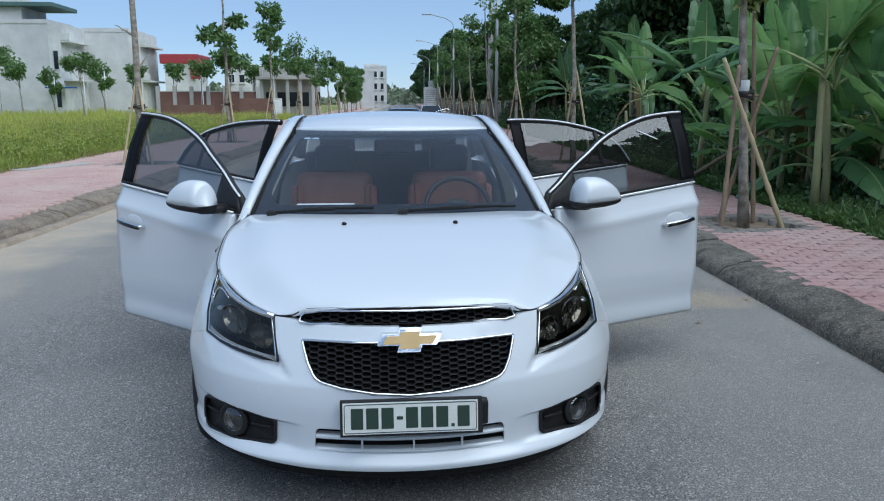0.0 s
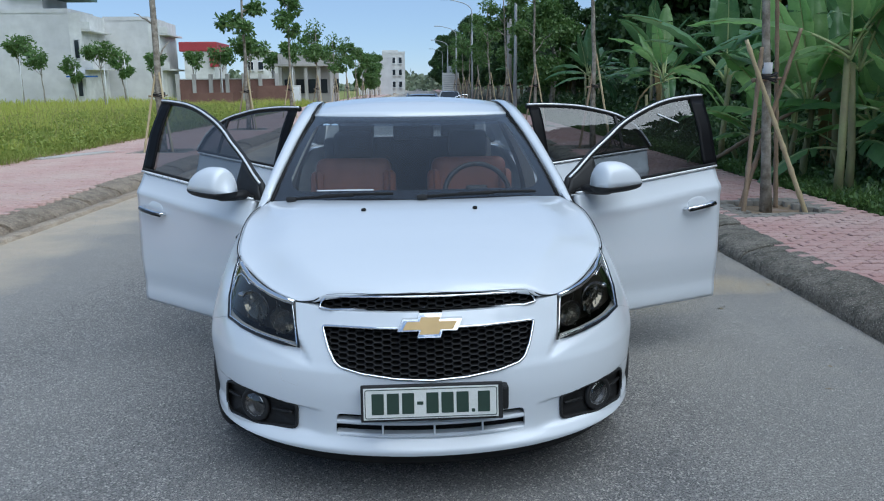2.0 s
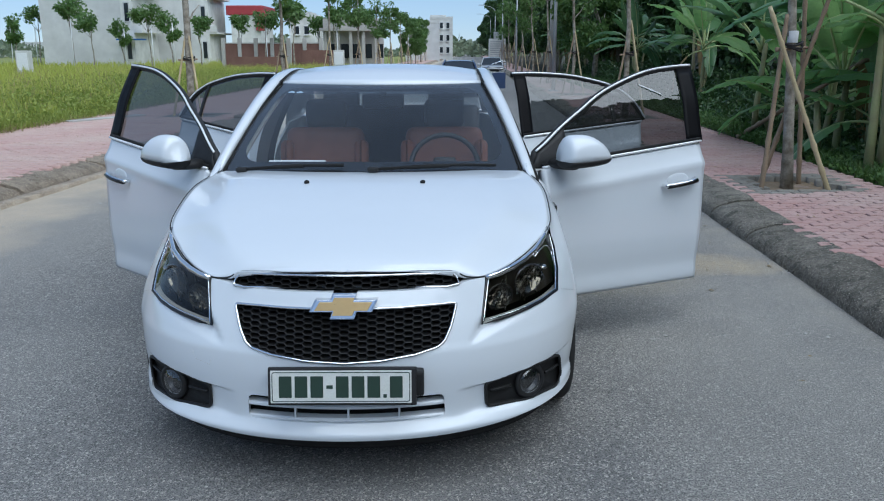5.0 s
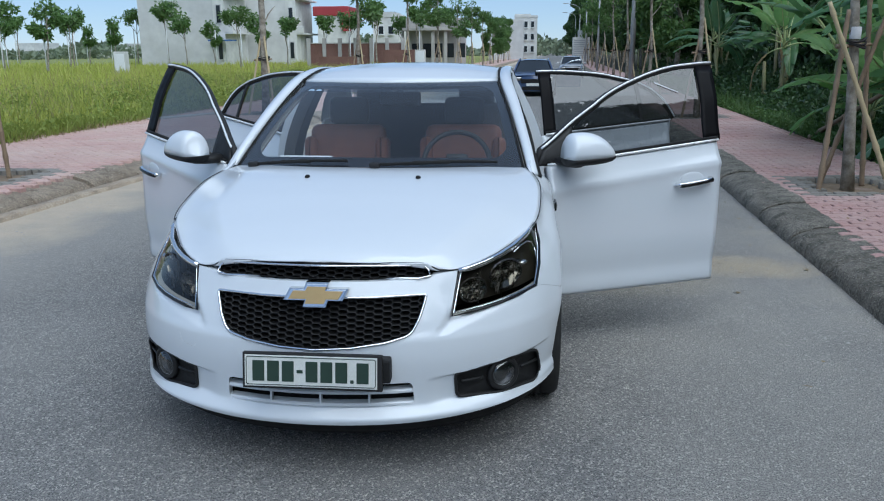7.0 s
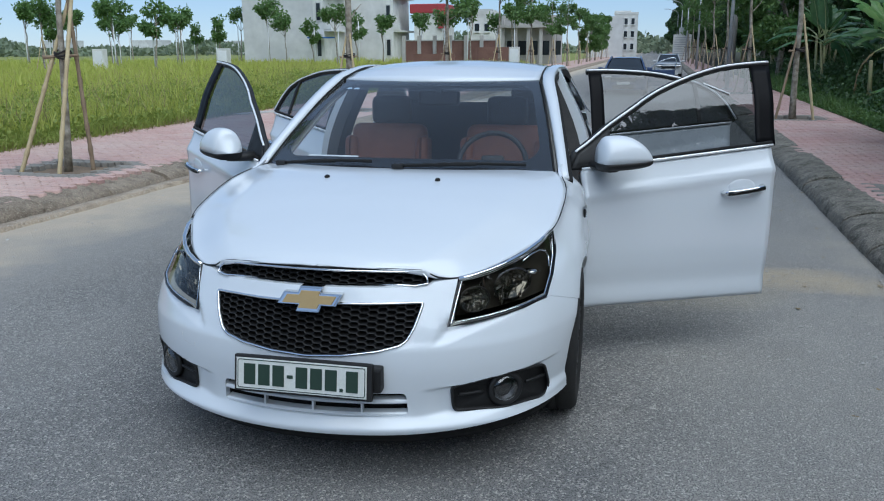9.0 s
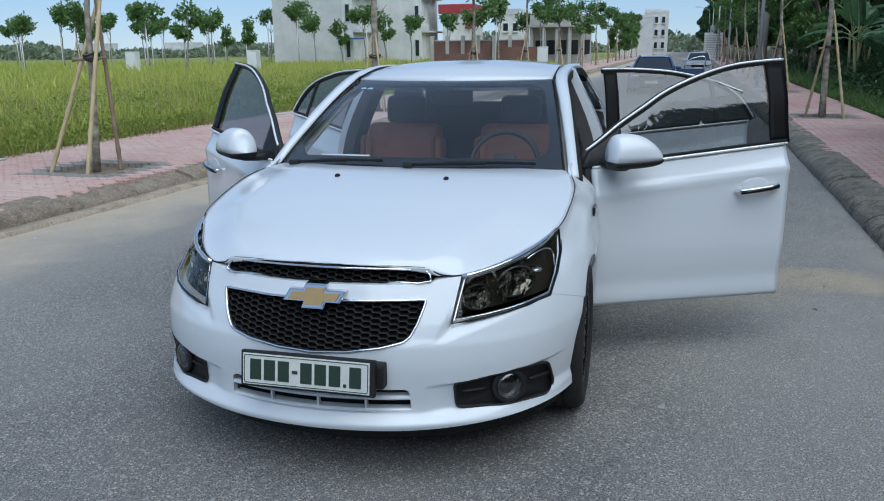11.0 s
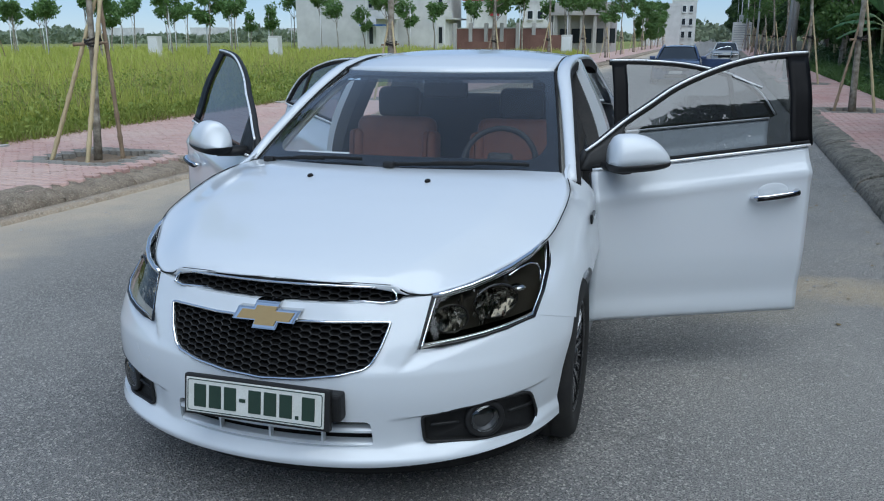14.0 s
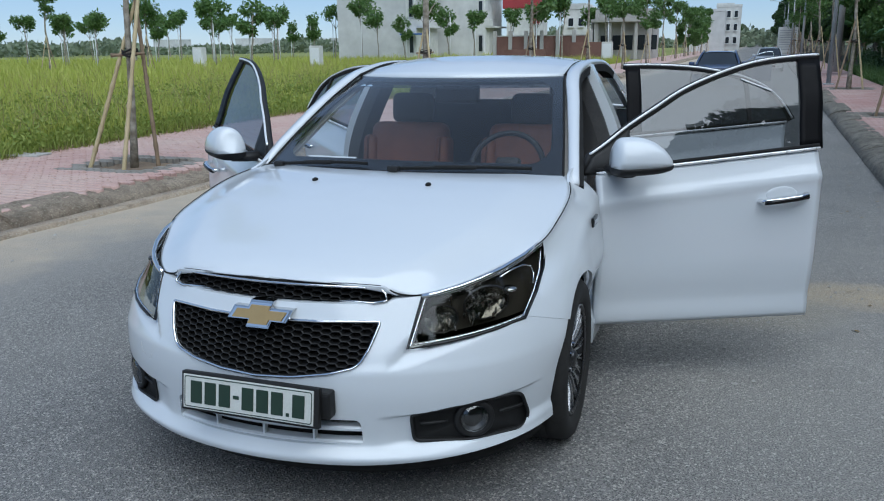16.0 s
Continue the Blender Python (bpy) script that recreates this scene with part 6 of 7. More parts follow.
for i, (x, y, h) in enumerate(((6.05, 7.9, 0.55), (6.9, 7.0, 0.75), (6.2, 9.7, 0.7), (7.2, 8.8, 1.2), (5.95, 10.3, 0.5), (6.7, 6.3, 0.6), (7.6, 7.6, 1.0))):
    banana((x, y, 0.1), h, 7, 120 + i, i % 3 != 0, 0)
banana((5.75, 8.4, 0.1), 1.1, 7, 9, True, 0)
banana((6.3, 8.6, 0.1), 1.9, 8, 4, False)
banana((6.9, 18.0, 0.1), 1.6, 8, 5)
brng = random.Random(4)
for i in range(24):
    v_ = 5.5 + i * 1.9 + brng.uniform(-0.5, 0.5)
    u = brng.uniform(6.3, 7.6) if i % 2 else brng.uniform(7.4, 9.6)
    banana(road(u, v_ + 4, 0.1), brng.uniform(1.2, 2.6), brng.choice((6, 7, 8)), 50 + i, i % 4 == 0, 1 if i % 8 == 7 else 0)


# undergrowth and grass
def scatter_leaves(name, label, rng, pts, length, width, material, droop=-0.5):
    v, q = leaf_cloud(rng, pts, length, width, droop)
    return tagged(new(name, fast_mesh(name, v, q, material)), label, "undergrowth", "", "stuff")


def rpoints(rng, n, u0, u1, v0, v1, h, bias=1.0):
    """Places over a stretch beside the road, under a bumpy height h."""
    u = u0 + (u1 - u0) * rng.uniform(0, 1, n) ** bias
    v = rng.uniform(v0, v1, n)
    hh = h * (0.50 + 0.32 * np.sin(u * 2.1 + np.sin(v * 0.9) * 2) * np.sin(v * 1.3 + u) + 0.30 * np.sin(u * 4.7 + 2.0 * np.sin(v * 2.1)) * np.sin(v * 3.1 + 1.3 * u))
    z = 0.12 + np.maximum(hh, 0.05) * rng.uniform(0, 1, n) ** 0.7
    c, s = math.cos(radians(ROAD_TURN)), math.sin(radians(ROAD_TURN))
    return np.stack([u * c + v * s, -u * s + v * c, z], 1)


scatter_leaves("undergrowth", "low bright green weeds at the pavement's edge", rng, rpoints(rng, 20000, 4.82, 5.6, 1, 34, 0.26, 1.3), 0.06, 0.022, M_LEAF)
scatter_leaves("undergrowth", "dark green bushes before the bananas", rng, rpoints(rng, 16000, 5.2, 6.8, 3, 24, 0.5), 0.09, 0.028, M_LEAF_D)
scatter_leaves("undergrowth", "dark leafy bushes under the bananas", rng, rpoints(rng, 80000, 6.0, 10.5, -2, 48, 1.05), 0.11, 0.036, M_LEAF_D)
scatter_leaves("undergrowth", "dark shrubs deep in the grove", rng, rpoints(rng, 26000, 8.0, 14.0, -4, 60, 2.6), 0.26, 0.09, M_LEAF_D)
scatter_leaves("weeds", "leafy weeds along the pavement's back edge", rng, rpoints(rng, 16000, -9.6, -7.7, 2, 40, 0.42), 0.07, 0.022, M_GRASS_D)


def blades(name, label, rng, n, u0, u1, v0, v1, h, width, material, bias=1.0, lean_=0.35):
    """Grass: bent two-piece blades."""
    u = u1 - (u1 - u0) * rng.uniform(0, 1, n) ** bias
    v = v0 + (v1 - v0) * rng.uniform(0, 1, n) ** 1.35
    patch = 0.70 + 0.26 * np.sin(u * 0.8 + 1.7 * np.sin(v * 0.33)) * np.cos(v * 0.52 + u * 0.23) + 0.26 * np.sin(u * 2.3 + 2.2 * np.sin(v * 1.1)) * np.sin(v * 1.9 + 0.8 * u)
    H = (h * patch * rng.uniform(0.55, 1.15, n))[:, None]
    c, s = math.cos(radians(ROAD_TURN)), math.sin(radians(ROAD_TURN))
    base = np.stack([u * c + v * s, -u * s + v * c, np.full(n, 0.09)], 1)
    a = rng.uniform(0, 2 * math.pi, n)
    side = np.stack([np.cos(a), np.sin(a), np.zeros(n)], 1) * (width * rng.uniform(0.6, 1.3, n))[:, None]
    b = rng.uniform(0, 2 * math.pi, n)
    out = np.stack([np.cos(b), np.sin(b), np.zeros(n)], 1) * H * lean_ * rng.uniform(0.2, 1.3, n)[:, None]
    mid = base + out * 0.35 + np.array([0, 0, 0.6]) * H
    tip = base + out + np.array([0, 0, 1.0]) * H
    vv = np.stack([base - side, base + side, mid + side * 0.8, mid - side * 0.8, tip + side * 0.08, tip - side * 0.08], 1).reshape(-1, 3)
    k = np.arange(n)[:, None] * 6
    q = np.concatenate([k + np.array([[0, 1, 2, 3]]), k + np.array([[3, 2, 4, 5]])], 0)
    return tagged(new(name, fast_mesh(name, vv, q, material)), label, "grass", "", "stuff")


scatter_leaves("weeds", "bushy green weeds growing up through the field grass", rng, rpoints(rng, 46000, -17, -8.0, 1, 48, 0.62, 0.7), 0.085, 0.024, M_GRASS_D)
scatter_leaves("weeds", "green broad-leaved weeds by the pavement", rng, rpoints(rng, 16000, -10.5, -7.95, 1, 40, 0.5), 0.09, 0.028, M_GRASS_D)
blades("grass", "tall bright yellow-green grass filling the field", rng, 95000, -46, -8.3, 1, 62, 0.62, 0.012, M_GRASS, 1.7)
blades("grass", "dark green grass along the field's edge", rng, 60000, -14, -7.75, 1, 46, 0.42, 0.009, M_GRASS_D, 1.3, 0.6)
blades("grass", "dry straw-coloured grass at the pavement's edge", rng, 26000, -10.5, -7.6, 1, 42, 0.24, 0.007, M_GRASS_Y, 1.0, 1.1)
blades("grass", "pale seed stalks standing over the grass", rng, 9000, -30, -8.4, 2, 55, 0.85, 0.006, M_GRASS_Y, 1.5, 0.5)
blades("grass", "far field grass", rng, 50000, -120, -20, 20, 75, 0.75, 0.035, M_GRASS, 1.1)
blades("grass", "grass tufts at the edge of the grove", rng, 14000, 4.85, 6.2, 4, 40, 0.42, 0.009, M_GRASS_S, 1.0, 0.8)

# ---- street furniture ----
def street_lamp(v_):
    top = thing("street_lamp", "grey steel street lamp with a curved arm", "street lamp", "street lamps", "", Matrix.Translation(road(3.35, v_, 0.1)))
    tube("pole", [(0, 0, 0), (0, 0, 2.9), (0, 0, 5.9)], lambda t: 0.072 - 0.03 * t, M_STEEL, top, "", 10)
    tube("arm", spline([(0, 0, 5.9), (-0.1, 0, 6.25), (-0.55, 0, 6.55), (-1.5, 0, 6.78)], 14), 0.028, M_STEEL, top, "", 8)
    part("lamp_head", box_bm((0.62, 0.20, 0.08), (-1.75, 0, 6.79), 0.03), M_STEEL, top, "flat grey lamp head")
    part("base_plate", box_bm((0.32, 0.32, 0.06), (0, 0, 0.05), 0.01), M_STEEL, top)


for v_ in (26.6, 51.3, 75.6, 100, 125):
    street_lamp(v_)


def utility_pole(u, v_, h):
    top = thing("utility_pole", "pale concrete utility pole beside the grove", "pole", "", "", Matrix.Translation(road(u, v_, 0.1)))
    tube("shaft", [(0, 0, -0.1), (0, 0, h * 0.5), (0, 0, h)], lambda t: 0.15 - 0.06 * t, M_CONC, top, "", 10)
    part("cross_arm", box_bm((1.2, 0.08, 0.08), (0, 0, h - 0.5), 0.01), M_STEEL, top)


utility_pole(4.35, 38, 8.5)

bamboo_prop = bamboo("bamboo_pole", (5.25, 10.7, 0.16), (6.1, 8.0, 1.6), 0.035, M_BAMBOO_OLD, None)
tagged(bamboo_prop, "long grey bamboo pole propped from the pavement into the grove", "bamboo pole")

cab = thing("metal_cabinet", "tall white louvred metal cabinet by the road", "cabinet", "", "", Matrix.Translation(road(3.3, 90, 0.1)) @ Matrix.Scale(1.45, 4))
part("body", box_bm((1.25, 0.8, 1.75), (0, 0, 0.98), 0.02), M_RENDER_W, cab)
for k in range(9):
    part("louvre", box_bm((1.1, 0.03, 0.05), (0, -0.41, 0.35 + k * 0.16), 0.008), M_STEEL, cab)
part("plinth", box_bm((1.3, 0.85, 0.12), (0, 0, 0.06)), M_CONC, cab)
part("cap", box_bm((0.7, 0.7, 0.5), (0.1, 0, 2.1), 0.03), M_STEEL, cab)


def field_box(x, y):
    b = thing("electric_box", "small white meter box standing in the field", "meter box", "field boxes", "", Matrix.Translation((x, y, 0.1)))
    part("body", box_bm((0.75, 0.5, 1.25), (0, 0, 0.85), 0.03), M_RENDER_W, b)
    part("door", box_bm((0.62, 0.03, 1.0), (0, -0.262, 0.85), 0.01), M_BAND, b)
    part("plinth", box_bm((0.85, 0.6, 0.25), (0, 0, 0.12), 0.01), M_CONC, b)


for x, y in ((-24.0, 46), (-31.5, 44), (-7.0, 58)):
    field_box(x, y)


# ---- vehicles further up ----
def far_car(m, paint, label, open_door=False):
    top = thing("car", label, "car", "", "", m)

    def hull(u, v):
        th = radians(88) * (2 * u - 1)
        z = lerp(0.22, 0.86, v)
        return (0.88 * math.sin(th) * (1 - 0.08 * v ** 3), 0.05 + 0.9 * (1 - max(math.cos(th), 0.0) ** (2 / 3)) + 0.10 * v * v, z)
    sheet("front", hull, 24, 10, paint, top)
    for sg in (1, -1):
        f = lambda u, v, sg=sg: (sg * lerp(0.885, 0.80, v ** 4), lerp(0.9, 4.3, u), lerp(0.25, 0.96, v))
        sheet("side", f if sg > 0 else (lambda u, v, sg=sg: (sg * lerp(0.885, 0.80, v ** 4), lerp(4.3, 0.9, u), lerp(0.25, 0.96, v))), 8, 8, paint, top)
        v, q = sweep(spline([(sg * 0.755, 1.28, 0.94), (sg * 0.66, 1.70, 1.22), (sg * 0.585, 2.08, 1.385), (sg * 0.57, 2.9, 1.42), (sg * 0.72, 4.0, 1.0)], 30), ring(0.035, 8))
        raw("pillar", v, q, paint, top)
        for y in (0.9, 3.5):
            v, q = lathe([(0.0, 0.1), (0.2, 0.1), (0.22, 0.09), (0.31, 0.1), (0.325, 0.06), (0.325, -0.08), (0.2, -0.1)], 24)
            raw("wheel", [(sg * (p[0] + 0.78), p[1] + y, p[2] + 0.325) for p in v], q, M_RUBBER, top, "", True)
        part("headlight", box_bm((0.34, 0.18, 0.14), (sg * 0.60, 0.20, 0.70), 0.05, 3), M_REFLECTOR, top, "", True)
        part("mirror", box_bm((0.20, 0.10, 0.14), (sg * 0.92, 1.45, 0.99), 0.045, 3), paint, top, "", True)
    sheet("bonnet", lambda u, v: ((2 * u - 1) * 0.78, lerp(0.12, 1.3, v) + 0.3 * (1 - v) * (2 * u - 1) ** 4, lerp(0.84, 0.97, v ** 0.6) - 0.05 * (2 * u - 1) ** 4), 12, 8, paint, top)
    sheet("windscreen", lambda u, v: ((2 * u - 1) * lerp(0.75, 0.57, v), lerp(1.12, 1.92, v) + 0.16 * (2 * u - 1) ** 2, lerp(0.95, 1.405, v) - 0.02 * (2 * u - 1) ** 2), 12, 6, M_DARKWIN, top)
    sheet("roof", lambda u, v: ((2 * u - 1) * 0.60, lerp(1.90, 3.1, v) + 0.16 * (2 * u - 1) ** 2 * (1 - v), 1.375 + 0.075 * (1 - (2 * u - 1) ** 4) * (0.5 + 2 * v * (1 - v))), 14, 8, paint, top)
    sheet("rear_window", lambda u, v: ((2 * u - 1) * lerp(0.58, 0.7, v), lerp(3.1, 4.0, v), lerp(1.41, 1.0, v)), 6, 4, M_DARKWIN, top)
    sheet("boot", lambda u, v: ((2 * u - 1) * 0.78, lerp(4.0, 4.5, v), lerp(1.0, 0.30, v ** 3)), 6, 6, paint, top)
    part("grille", box_bm((0.9, 0.06, 0.16), (0, 0.06, 0.62), 0.02), M_MATTE, top)
    part("lower_grille", box_bm((0.8, 0.06, 0.14), (0, 0.04, 0.34), 0.02), M_MATTE, top)
    part("number_plate", box_bm((0.47, 0.02, 0.11), (0, 0.0, 0.48), 0.004), M_PLATE, top, "plain white number plate")
    part("cabin", box_bm((1.3, 2.2, 0.5), (0, 2.6, 0.7), 0.05), M_MATTE, top)
    if open_door:
        d = part("door", box_bm((1.0, 0.05, 0.66), (1.36, 1.75, 0.62), 0.02), paint, top, "door standing open", False)
        tube("window_frame", spline([(0.88, 1.75, 0.95), (1.15, 1.76, 1.18), (1.5, 1.78, 1.36), (1.86, 1.8, 1.38), (1.86, 1.78, 0.95)], 20), 0.02, M_CHROME, d, "chrome window frame", 6)
    return top


far_car(Matrix.Translation((0.98, 24.8, 0)) @ Matrix.Rotation(radians(-1.5), 4, "Z") @ Matrix.Diagonal((0.88, 0.86, 0.835, 1)), M_NAVY, "dark blue saloon car parked with a door open", True)
far_car(Matrix.Translation((3.2, 42.0, 0)) @ Matrix.Rotation(radians(-2.2), 4, "Z") @ Matrix.Scale(0.8, 4), M_SILVER, "silver saloon car parked far along the road")


# ---- buildings beyond the field ----
def window_set(top, wall_y, xs, zs, w, h, face="y", fixed=0.0):
    for x in xs:
        for z in zs:
            if face == "y":
                win = part("window", box_bm((w, 0.12, h), (x, wall_y - 0.03, z), 0.01), M_BAND, top)
                part("pane", box_bm((w * 0.84, 0.06, h * 0.86), (x, wall_y - 0.08, z)), M_DARKWIN, win)
                part("sill", box_bm((w * 1.15, 0.25, 0.08), (x, wall_y - 0.1, z - h / 2 - 0.05)), M_RENDER_W, win)
            else:
                win = part("window", box_bm((0.12, w, h), (fixed + 0.03, x, z), 0.01), M_BAND, top)
                part("pane", box_bm((0.06, w * 0.84, h * 0.86), (fixed + 0.08, x, z)), M_DARKWIN, win)
                part("sill", box_bm((0.25, w * 1.15, 0.08), (fixed + 0.1, x, z - h / 2 - 0.05)), M_RENDER_W, win)


def tube_house(x0, x1, y0, depth, h, label, wall, tower=0.0, roof=None, face=True, balconies=2):
    """A narrow town house: bare side walls, a pale front with windows and balconies towards the road."""
    top = thing("house", label, "house", "houses beyond the field")
    cx = (x0 + x1) / 2
    part("wall", box_bm((x1 - x0, depth, h), (cx, y0 + depth / 2, h / 2)), wall, top)
    part("parapet", box_bm((x1 - x0 + 0.1, depth + 0.1, 0.35), (cx, y0 + depth / 2, h + 0.17)), wall, top)
    if face:
        part("front", box_bm((1.0, depth + 0.06, h), (x1 + 0.5, y0 + depth / 2, h / 2)), M_RENDER_W, top, "white rendered front")
        n = max(int(h / 3.2), 1)
        for k in range(n):
            z = 1.6 + k * 3.2
            win = part("window", box_bm((0.55, 0.12, 1.7), (x1 + 0.55, y0 - 0.06, z), 0.01), M_RENDER_G, top)
            part("pane", box_bm((0.36, 0.06, 1.5), (x1 + 0.55, y0 - 0.11, z)), M_DARKWIN, win)
            slab = part("balcony", box_bm((0.8, depth * 0.9, 0.16), (x1 + 1.35, y0 + depth / 2 - 0.3, z + 1.55), 0.02), M_RENDER_W, top)
            part("railing", box_bm((0.75, 0.08, 0.6), (x1 + 1.35, y0 - 0.0, z + 1.93), 0.02), M_RENDER_W, slab)
    if tower:
        part("roof_room", box_bm(((x1 - x0) * 0.70, depth * 0.9, tower), (x0 + (x1 - x0) * 0.35, y0 + depth / 2, h + tower / 2)), wall, top)
    if roof:
        part("roof", box_bm(((x1 - x0) * 0.75, depth, 0.35), (x0 + (x1 - x0) * 0.72, y0 + depth / 2 - 0.3, h + 1.55), 0.05), roof, top)
    return top


tube_house(-34.2, -27.2, 70, 6, 7.8, "grey three-storey house with bare side wall and teal roof awning", M_RENDER_G, 2.1, M_TEAL)
tube_house(-26.3, -22.3, 76, 6, 7.6, "grey unpainted house with white front and flat roof", M_RENDER_G, 0.0)
tube_house(-28.2, -26.35, 76.3, 5, 6.0, "grey annex between two town houses", M_RENDER_G, 0.0, None, False)
part("awning", box_bm((2.2, 1.2, 0.12), (-26.2, 69.2, 2.5)), M_BLUE, None)
tagged(bpy.data.objects["awning"], "blue sheet awning over a house front", "awning")
h = tube_house(-19.7, -16.9, 78, 6, 4.6, "house with a red roof and red gable", M_RENDER_W, 0.0, None, False)
part("roof", box_bm((3.6, 6.4, 0.9), (-18.3, 81, 5.3), 0.1), M_REDROOF, h, "red roof")
part("gable", box_bm((0.9, 0.3, 1.8), (-16.8, 77.8, 4.3), 0.05), M_REDROOF, h, "red gable end")
for i, (x0, x1, y0, hh) in enumerate(((-15.2, -12.6, 84, 4.9), (-12.3, -10.0, 86, 4.6), (-9.8, -8.4, 88, 4.2), (-17, -14.8, 95, 5.6))):
    t = tube_house(x0, x1, y0, 5, hh, "low white house among trees", M_RENDER_W, 0.0, None, False)
    window_set(t, y0, [x0 + (x1 - x0) * k for k in (0.3, 0.7)], [1.6, 3.6], 0.6, 0.9)
g = tube_house(-9.7, -4.9, 70, 6, 3.9, "unfinished grey concrete frame building", M_CONC, 0.0, None, False)
for k in range(5):
    part("column", box_bm((0.28, 0.28, 3.9), (-9.5 + k * 1.1, 69.2, 1.95), 0.02), M_CONC, g)
    part("opening", box_bm((0.7, 0.06, 1.2), (-8.9 + k * 1.0, 69.96, 1.5)), M_DARKWIN, g)
part("slab", box_bm((5.3, 1.6, 0.25), (-7.3, 69.6, 3.3), 0.02), M_CONC, g)
w = tube_house(-4.6, 0.4, 118, 8, 5.4, "long grey side wall of a town house", M_RENDER_G, 0.0, None, False)
w = tube_house(-1.2, 2.6, 138, 8, 6.7, "tall white town house with balconies", M_RENDER_W, 0.6, None, False)
window_set(w, 138, [-0.4, 0.7, 1.8], [1.6, 3.6, 5.6], 0.6, 1.1)
for x_, y_, w_, h_ in ((-150, 230, 9, 4.0), (-118, 215, 7, 3.4), (-190, 240, 10, 4.2), (-96, 190, 5, 3.2)):
    tube_house(x_, x_ + w_, y_, 8, h_, "far low white house across the field", M_RENDER_W, 0.0, None, False)

# brick wall with piers
bw = thing("brick_wall", "dark red brick boundary wall with pale concrete piers", "wall")
part("panel", box_bm((7.7, 0.22, 2.05), (-12.6, 62, 1.05)), M_BRICKW, bw)
part("panel", box_bm((2.6, 0.22, 1.55), (-8.9, 60.5, 0.8)), M_BRICKW, bw)
part("panel", box_bm((3.2, 0.22, 1.1), (-13.4, 59.5, 0.55)), M_BRICKW, bw)
for k in range(7):
    part("pier", box_bm((0.28, 0.34, 2.5), (-16.4 + k * 1.26, 61.9, 1.25), 0.015), M_CONC, bw)
part("coping", box_bm((7.8, 0.3, 0.08), (-12.6, 62, 2.115)), M_CONC, bw)

# distant woods along the horizon, their leaf colour paled to stand in for haze
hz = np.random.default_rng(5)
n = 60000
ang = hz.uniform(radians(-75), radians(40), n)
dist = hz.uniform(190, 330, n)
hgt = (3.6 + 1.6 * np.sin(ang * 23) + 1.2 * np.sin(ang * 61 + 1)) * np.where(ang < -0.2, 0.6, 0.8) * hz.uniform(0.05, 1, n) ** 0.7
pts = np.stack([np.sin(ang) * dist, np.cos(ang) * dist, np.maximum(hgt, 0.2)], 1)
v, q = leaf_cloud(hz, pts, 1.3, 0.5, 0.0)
tagged(new("far_woods", fast_mesh("far_woods", v, q, make_leaf("hazed_leaf", (0.14, 0.19, 0.11), (0.22, 0.26, 0.17), 0.6, 0.3))), "line of distant trees on the horizon, haze put into the leaf colour", "woods", "", "stuff")

# ---- block paving ----
def paver_mesh(name, lu, lv, material, seed):
    """A zigzag-edged paving block, lu across and lv along the road, with a worn edge."""
    r = random.Random(seed)
    g, z = 0.0065, 0.026
    n = 4
    edge = []
    for i in range(n + 1):
        edge.append((-lu / 2 + g + (lu - 2 * g) * i / n, -lv / 2 + g + (z if i % 2 else 0.0)))
    back = [(u, v + lv - 2 * g) for u, v in reversed(edge)]
    out = edge + back
    k = len(out)
    top = 0.154
    verts = [(u, v, 0.08) for u, v in out] + [(u, v, top - 0.006) for u, v in out] + [(u * 0.94, v * 0.88 + z * 0.06, top + r.uniform(-0.001, 0.001)) for u, v in out]
    faces = [(j, (j + 1) % k, k + (j + 1) % k, k + j) for j in range(k)] + [(k + j, k + (j + 1) % k, 2 * k + (j + 1) % k, 2 * k + j) for j in range(k)]
    for i in range(n):
        a, b = 2 * k + i, 2 * k + i + 1
        c, d = 2 * k + (k - 2 - i), 2 * k + (k - 1 - i)
        faces.append((a, b, c, d))
    me = bpy.data.meshes.new(name)
    me.from_pydata(verts, [], faces)
    me.materials.append(material)
    return me


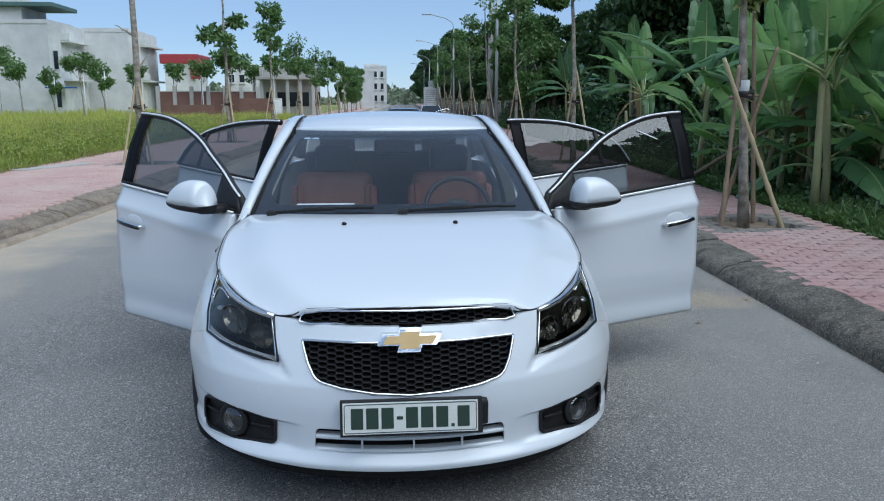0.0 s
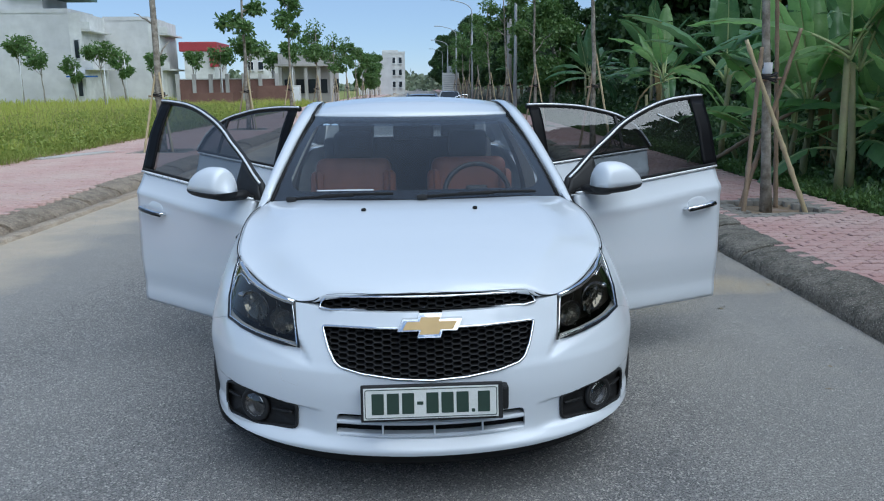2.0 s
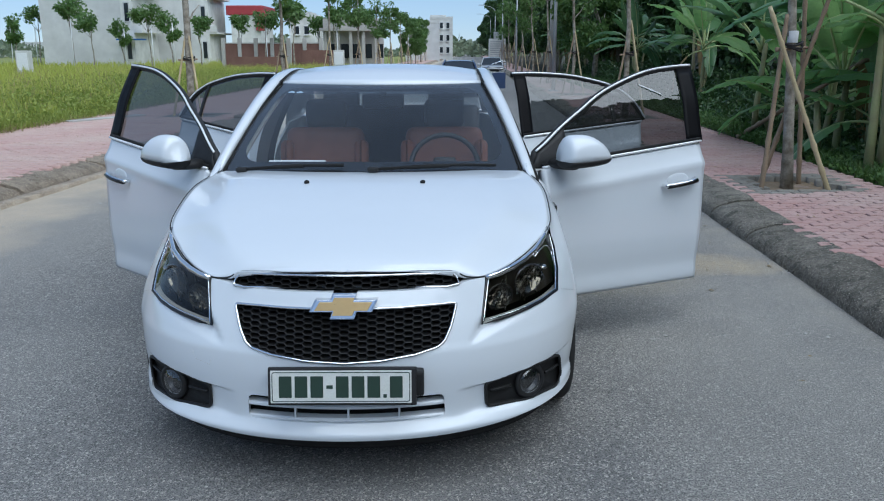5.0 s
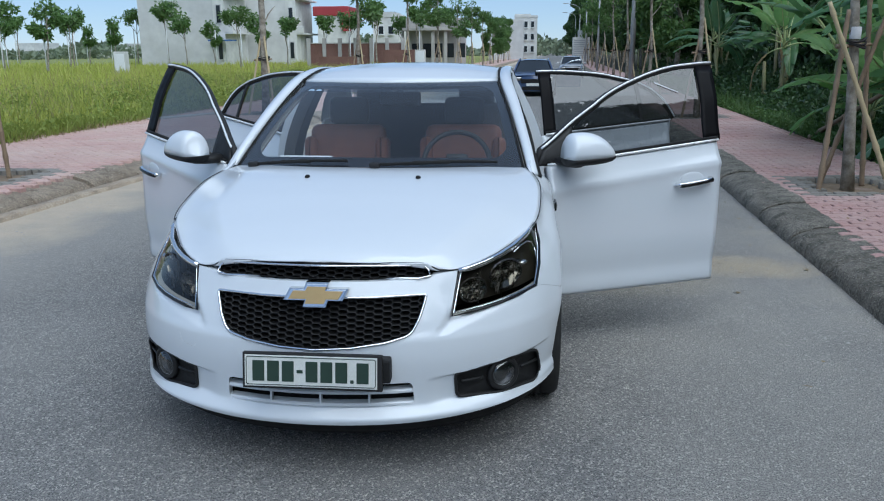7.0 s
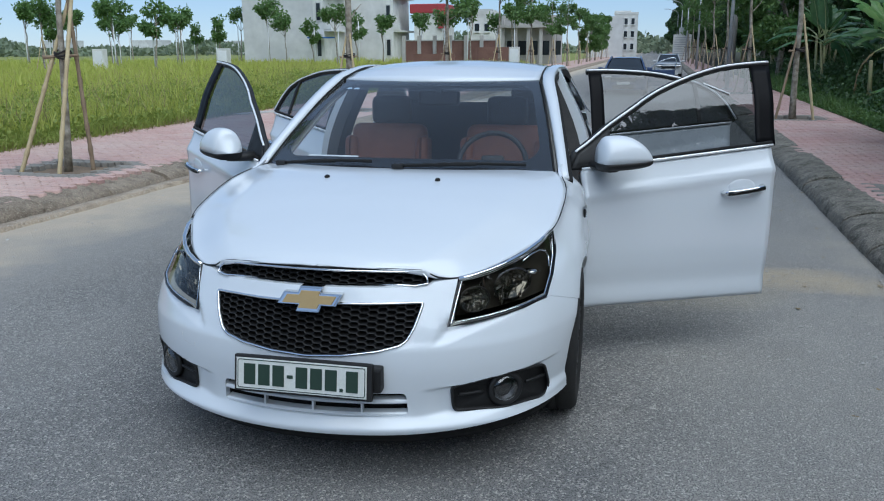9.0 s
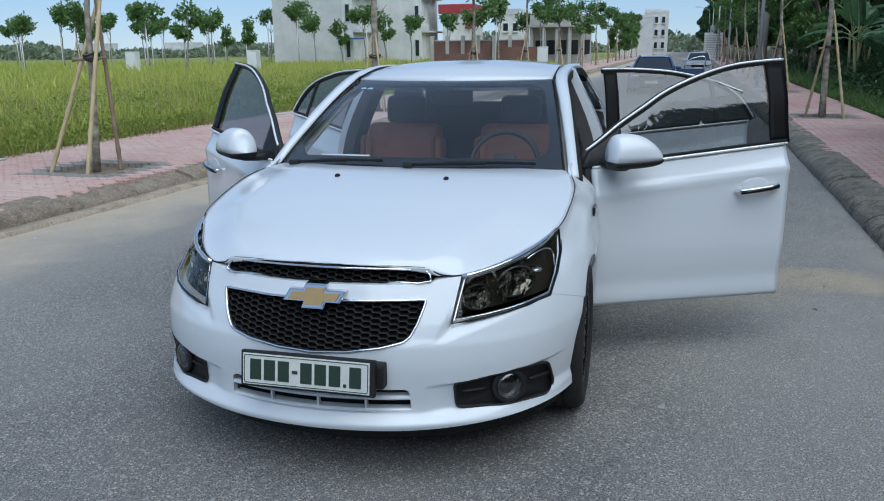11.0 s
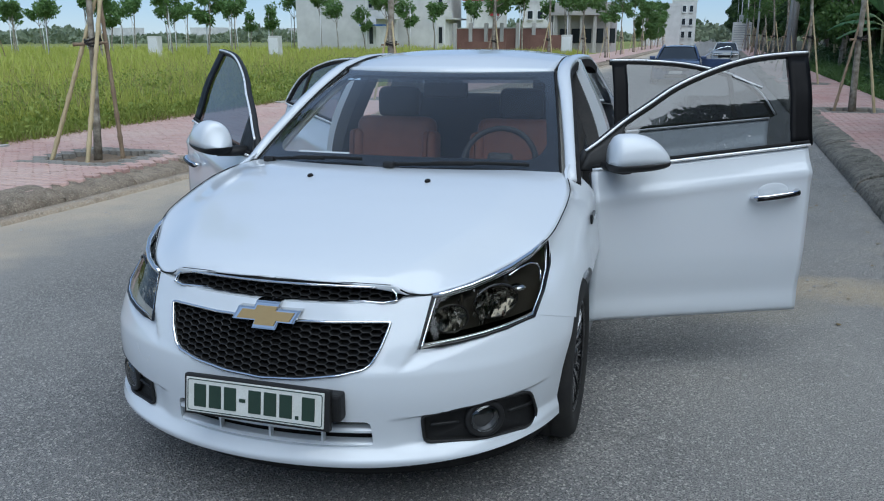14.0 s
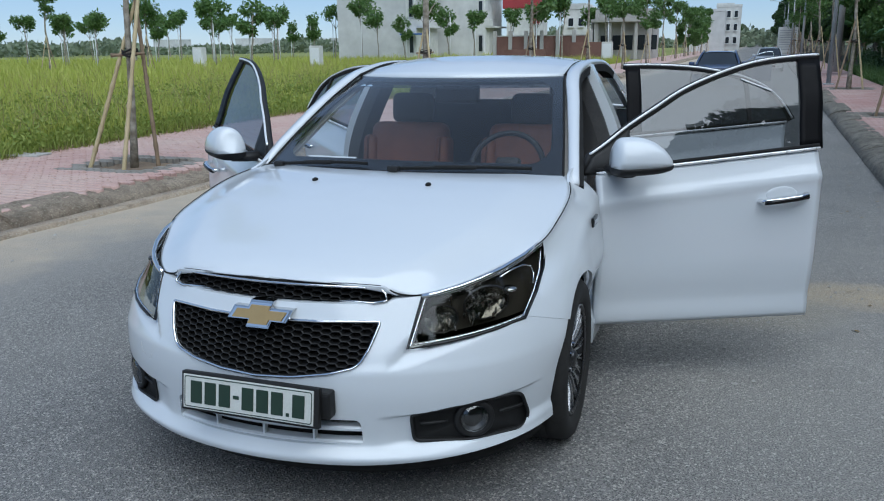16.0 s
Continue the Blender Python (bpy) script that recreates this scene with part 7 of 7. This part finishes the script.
def pave(parent_name, u0, u1, v0, v1, part0, part1, pits, seed, red):
    """Rows of blocks: those between part0 and part1 along the road are objects, the rest one mesh."""
    base = bpy.data.objects[parent_name]
    LU, LV = 0.222, 0.112
    r = random.Random(seed)
    meshes = [paver_mesh("paver", LU, LV, red, s) for s in range(4)]
    grey = [paver_mesh("paver", LU, LV, M_PAVER_G, s) for s in range(2)]
    src = [np.array([v.co[:] for v in meshes[0].vertices]), [tuple(f.vertices) for f in meshes[0].polygons]]
    rest, rest_g = [], []
    row, v = 0, v0
    while v < v1:
        u = u0 + LU / 2 - (LU / 2 if row % 2 else 0)
        while u < u1 - LU * 0.3:
            w = road(u, v)
            inside = rim = False
            for px, py, half in pits:
                d = max(abs(w.x - px), abs(w.y - py))
                inside |= d < half
                rim |= half <= d < half + 0.20
            if not inside and not (u - LU / 2 < u0 - 0.12):
                dz = r.uniform(-0.004, 0.003) + 0.008 * noise.noise((u * 1.3, v * 1.3, 0.5))
                tilt = (r.uniform(-0.9, 0.9), r.uniform(-0.9, 0.9), r.uniform(-1.2, 1.2))
                m = ROAD @ pose(u, v, dz, *tilt)
                if part0 <= v < part1:
                    ob = new("paver", r.choice(grey if rim else meshes))
                    ob.parent = base
                    ob.matrix_basis = m
                else:
                    (rest_g if rim else rest).append(m)
            u += LU
        row += 1
        v += LV
    for ms, material in ((rest, red), (rest_g, M_PAVER_G)):
        if not ms:
            continue
        n = len(src[0])
        mats = np.array([[list(rw) for rw in m] for m in ms])
        vv = np.einsum("kij,nj->kni", mats[:, :3, :3], src[0]) + mats[:, None, :3, 3]
        quads = np.array(src[1])
        q = (quads[None] + (np.arange(len(ms)) * n)[:, None, None]).reshape(-1, 4)
        ob = new("paver_rows", fast_mesh("paver_rows", vv.reshape(-1, 3), q, material))
        ob.parent = base
        tagged(ob, "red zigzag paving blocks" if material is red else "grey paving blocks round a tree pit", kind="stuff")


pave("pavement_right", 3.12, 4.82, -6, 36, 2.6, 6.2, [(4.15, 6.0, 0.42), (*road(3.74, 15.1)[:2], 0.42), (*road(3.74, 24.2)[:2], 0.42)], 1, M_PAVER)
pave("pavement_left", -7.95, -4.75, -6, 36, 4.6, 6.7, [(-5.5, 6.05, 0.48), (*road(-5.72, 15.4)[:2], 0.42), (*road(-5.72, 24.4)[:2], 0.42)], 2, M_PAVER_L)
for name, u0, u1 in (("pavement_right", 3.12, 4.82), ("pavement_left", -7.95, -4.75)):
    for a, b in ((36, 300), (-60, -6)):
        vs = [road(u, v, 0.15) for v in (a, b) for u in (u0, u1)]
        ob = raw("paving_sheet", vs, [(0, 1, 3, 2)], M_PAVER if name == "pavement_right" else M_PAVER_L, bpy.data.objects[name])
for x, y, s in ((4.15, 6.0, 0.9), (-5.5, 6.05, 1.0)):
    pit = sheet("tree_pit_soil", lambda u, v: (x + (u - 0.5) * s, y + (v - 0.5) * s, 0.092 + 0.018 * noise.noise((u * 5, v * 5, x))), 16, 16, M_EARTH)
    tagged(pit, "bare earth in a square tree pit", "soil", "", "structure")

# pale concrete strips at the back of the pavement by the field
for k, (x, y, lx, ly, turn) in enumerate(((-6.75, 14.7, 1.9, 0.30, 62), (-7.85, 6.25, 1.2, 0.32, 10))):
    ob = part("concrete_strip", box_bm((lx, ly, 0.05), (0, 0, 0), 0.008), M_CONC, None, "", False, pose(x, y, 0.152, 0, 0, turn))
    tagged(ob, "pale worn concrete edging strip on the pavement", "edging strip")

# grit, pebbles and fallen leaves on the road
grit = np.random.default_rng(21)
vs, qs = [], []
for k in range(420):
    if k % 3 == 0:
        u, v_ = 2.72 - abs(grit.normal()) * 0.22, grit.uniform(-1, 16)
    elif k % 3 == 1:
        u, v_ = -4.0 + abs(grit.normal()) * 0.30, grit.uniform(1, 18)
    else:
        u, v_ = grit.uniform(1.0, 2.7), grit.uniform(1.6, 4.2)
    r = grit.uniform(0.004, 0.013) * (1.4 if k % 17 == 0 else 1.0)
    c = road(u, v_, 0.034 if u < -3.9 else 0.004)
    n = len(vs)
    for j in range(5):
        a = 2 * math.pi * j / 5 + grit.uniform(-0.4, 0.4)
        vs.append((c.x + r * math.cos(a), c.y + r * math.sin(a), c.z))
    vs.append((c.x + r * 0.2, c.y, c.z + r * 0.9))
    qs += [(n + j, n + (j + 1) % 5, n + 5) for j in range(5)]
tagged(raw("pebbles", vs, qs, M_CONC), "scattered grit and pebbles along the road's edges", "grit", "", "stuff")
pts = np.array([road(u, v_, 0.008) for u, v_ in zip(grit.uniform(2.0, 3.0, 70), grit.uniform(-1, 14, 70))] + [road(u, v_, 0.165) for u, v_ in zip(grit.uniform(3.2, 4.8, 110), grit.uniform(1, 14, 110))]
               + [road(u, v_, 0.165) for u, v_ in zip(grit.uniform(-7.8, -4.8, 120), grit.uniform(2, 14, 120))])
v, q = leaf_cloud(grit, pts, 0.055, 0.014, 0.0)
v[:, 2] = np.repeat(pts[:, 2], 4) + np.abs(v[:, 2] - np.repeat(pts[:, 2], 4)) * 0.15
tagged(new("fallen_leaves", fast_mesh("fallen_leaves", v, q, M_DRY)), "dry fallen leaves strewn on pavement and gutter", "fallen leaves", "", "stuff")
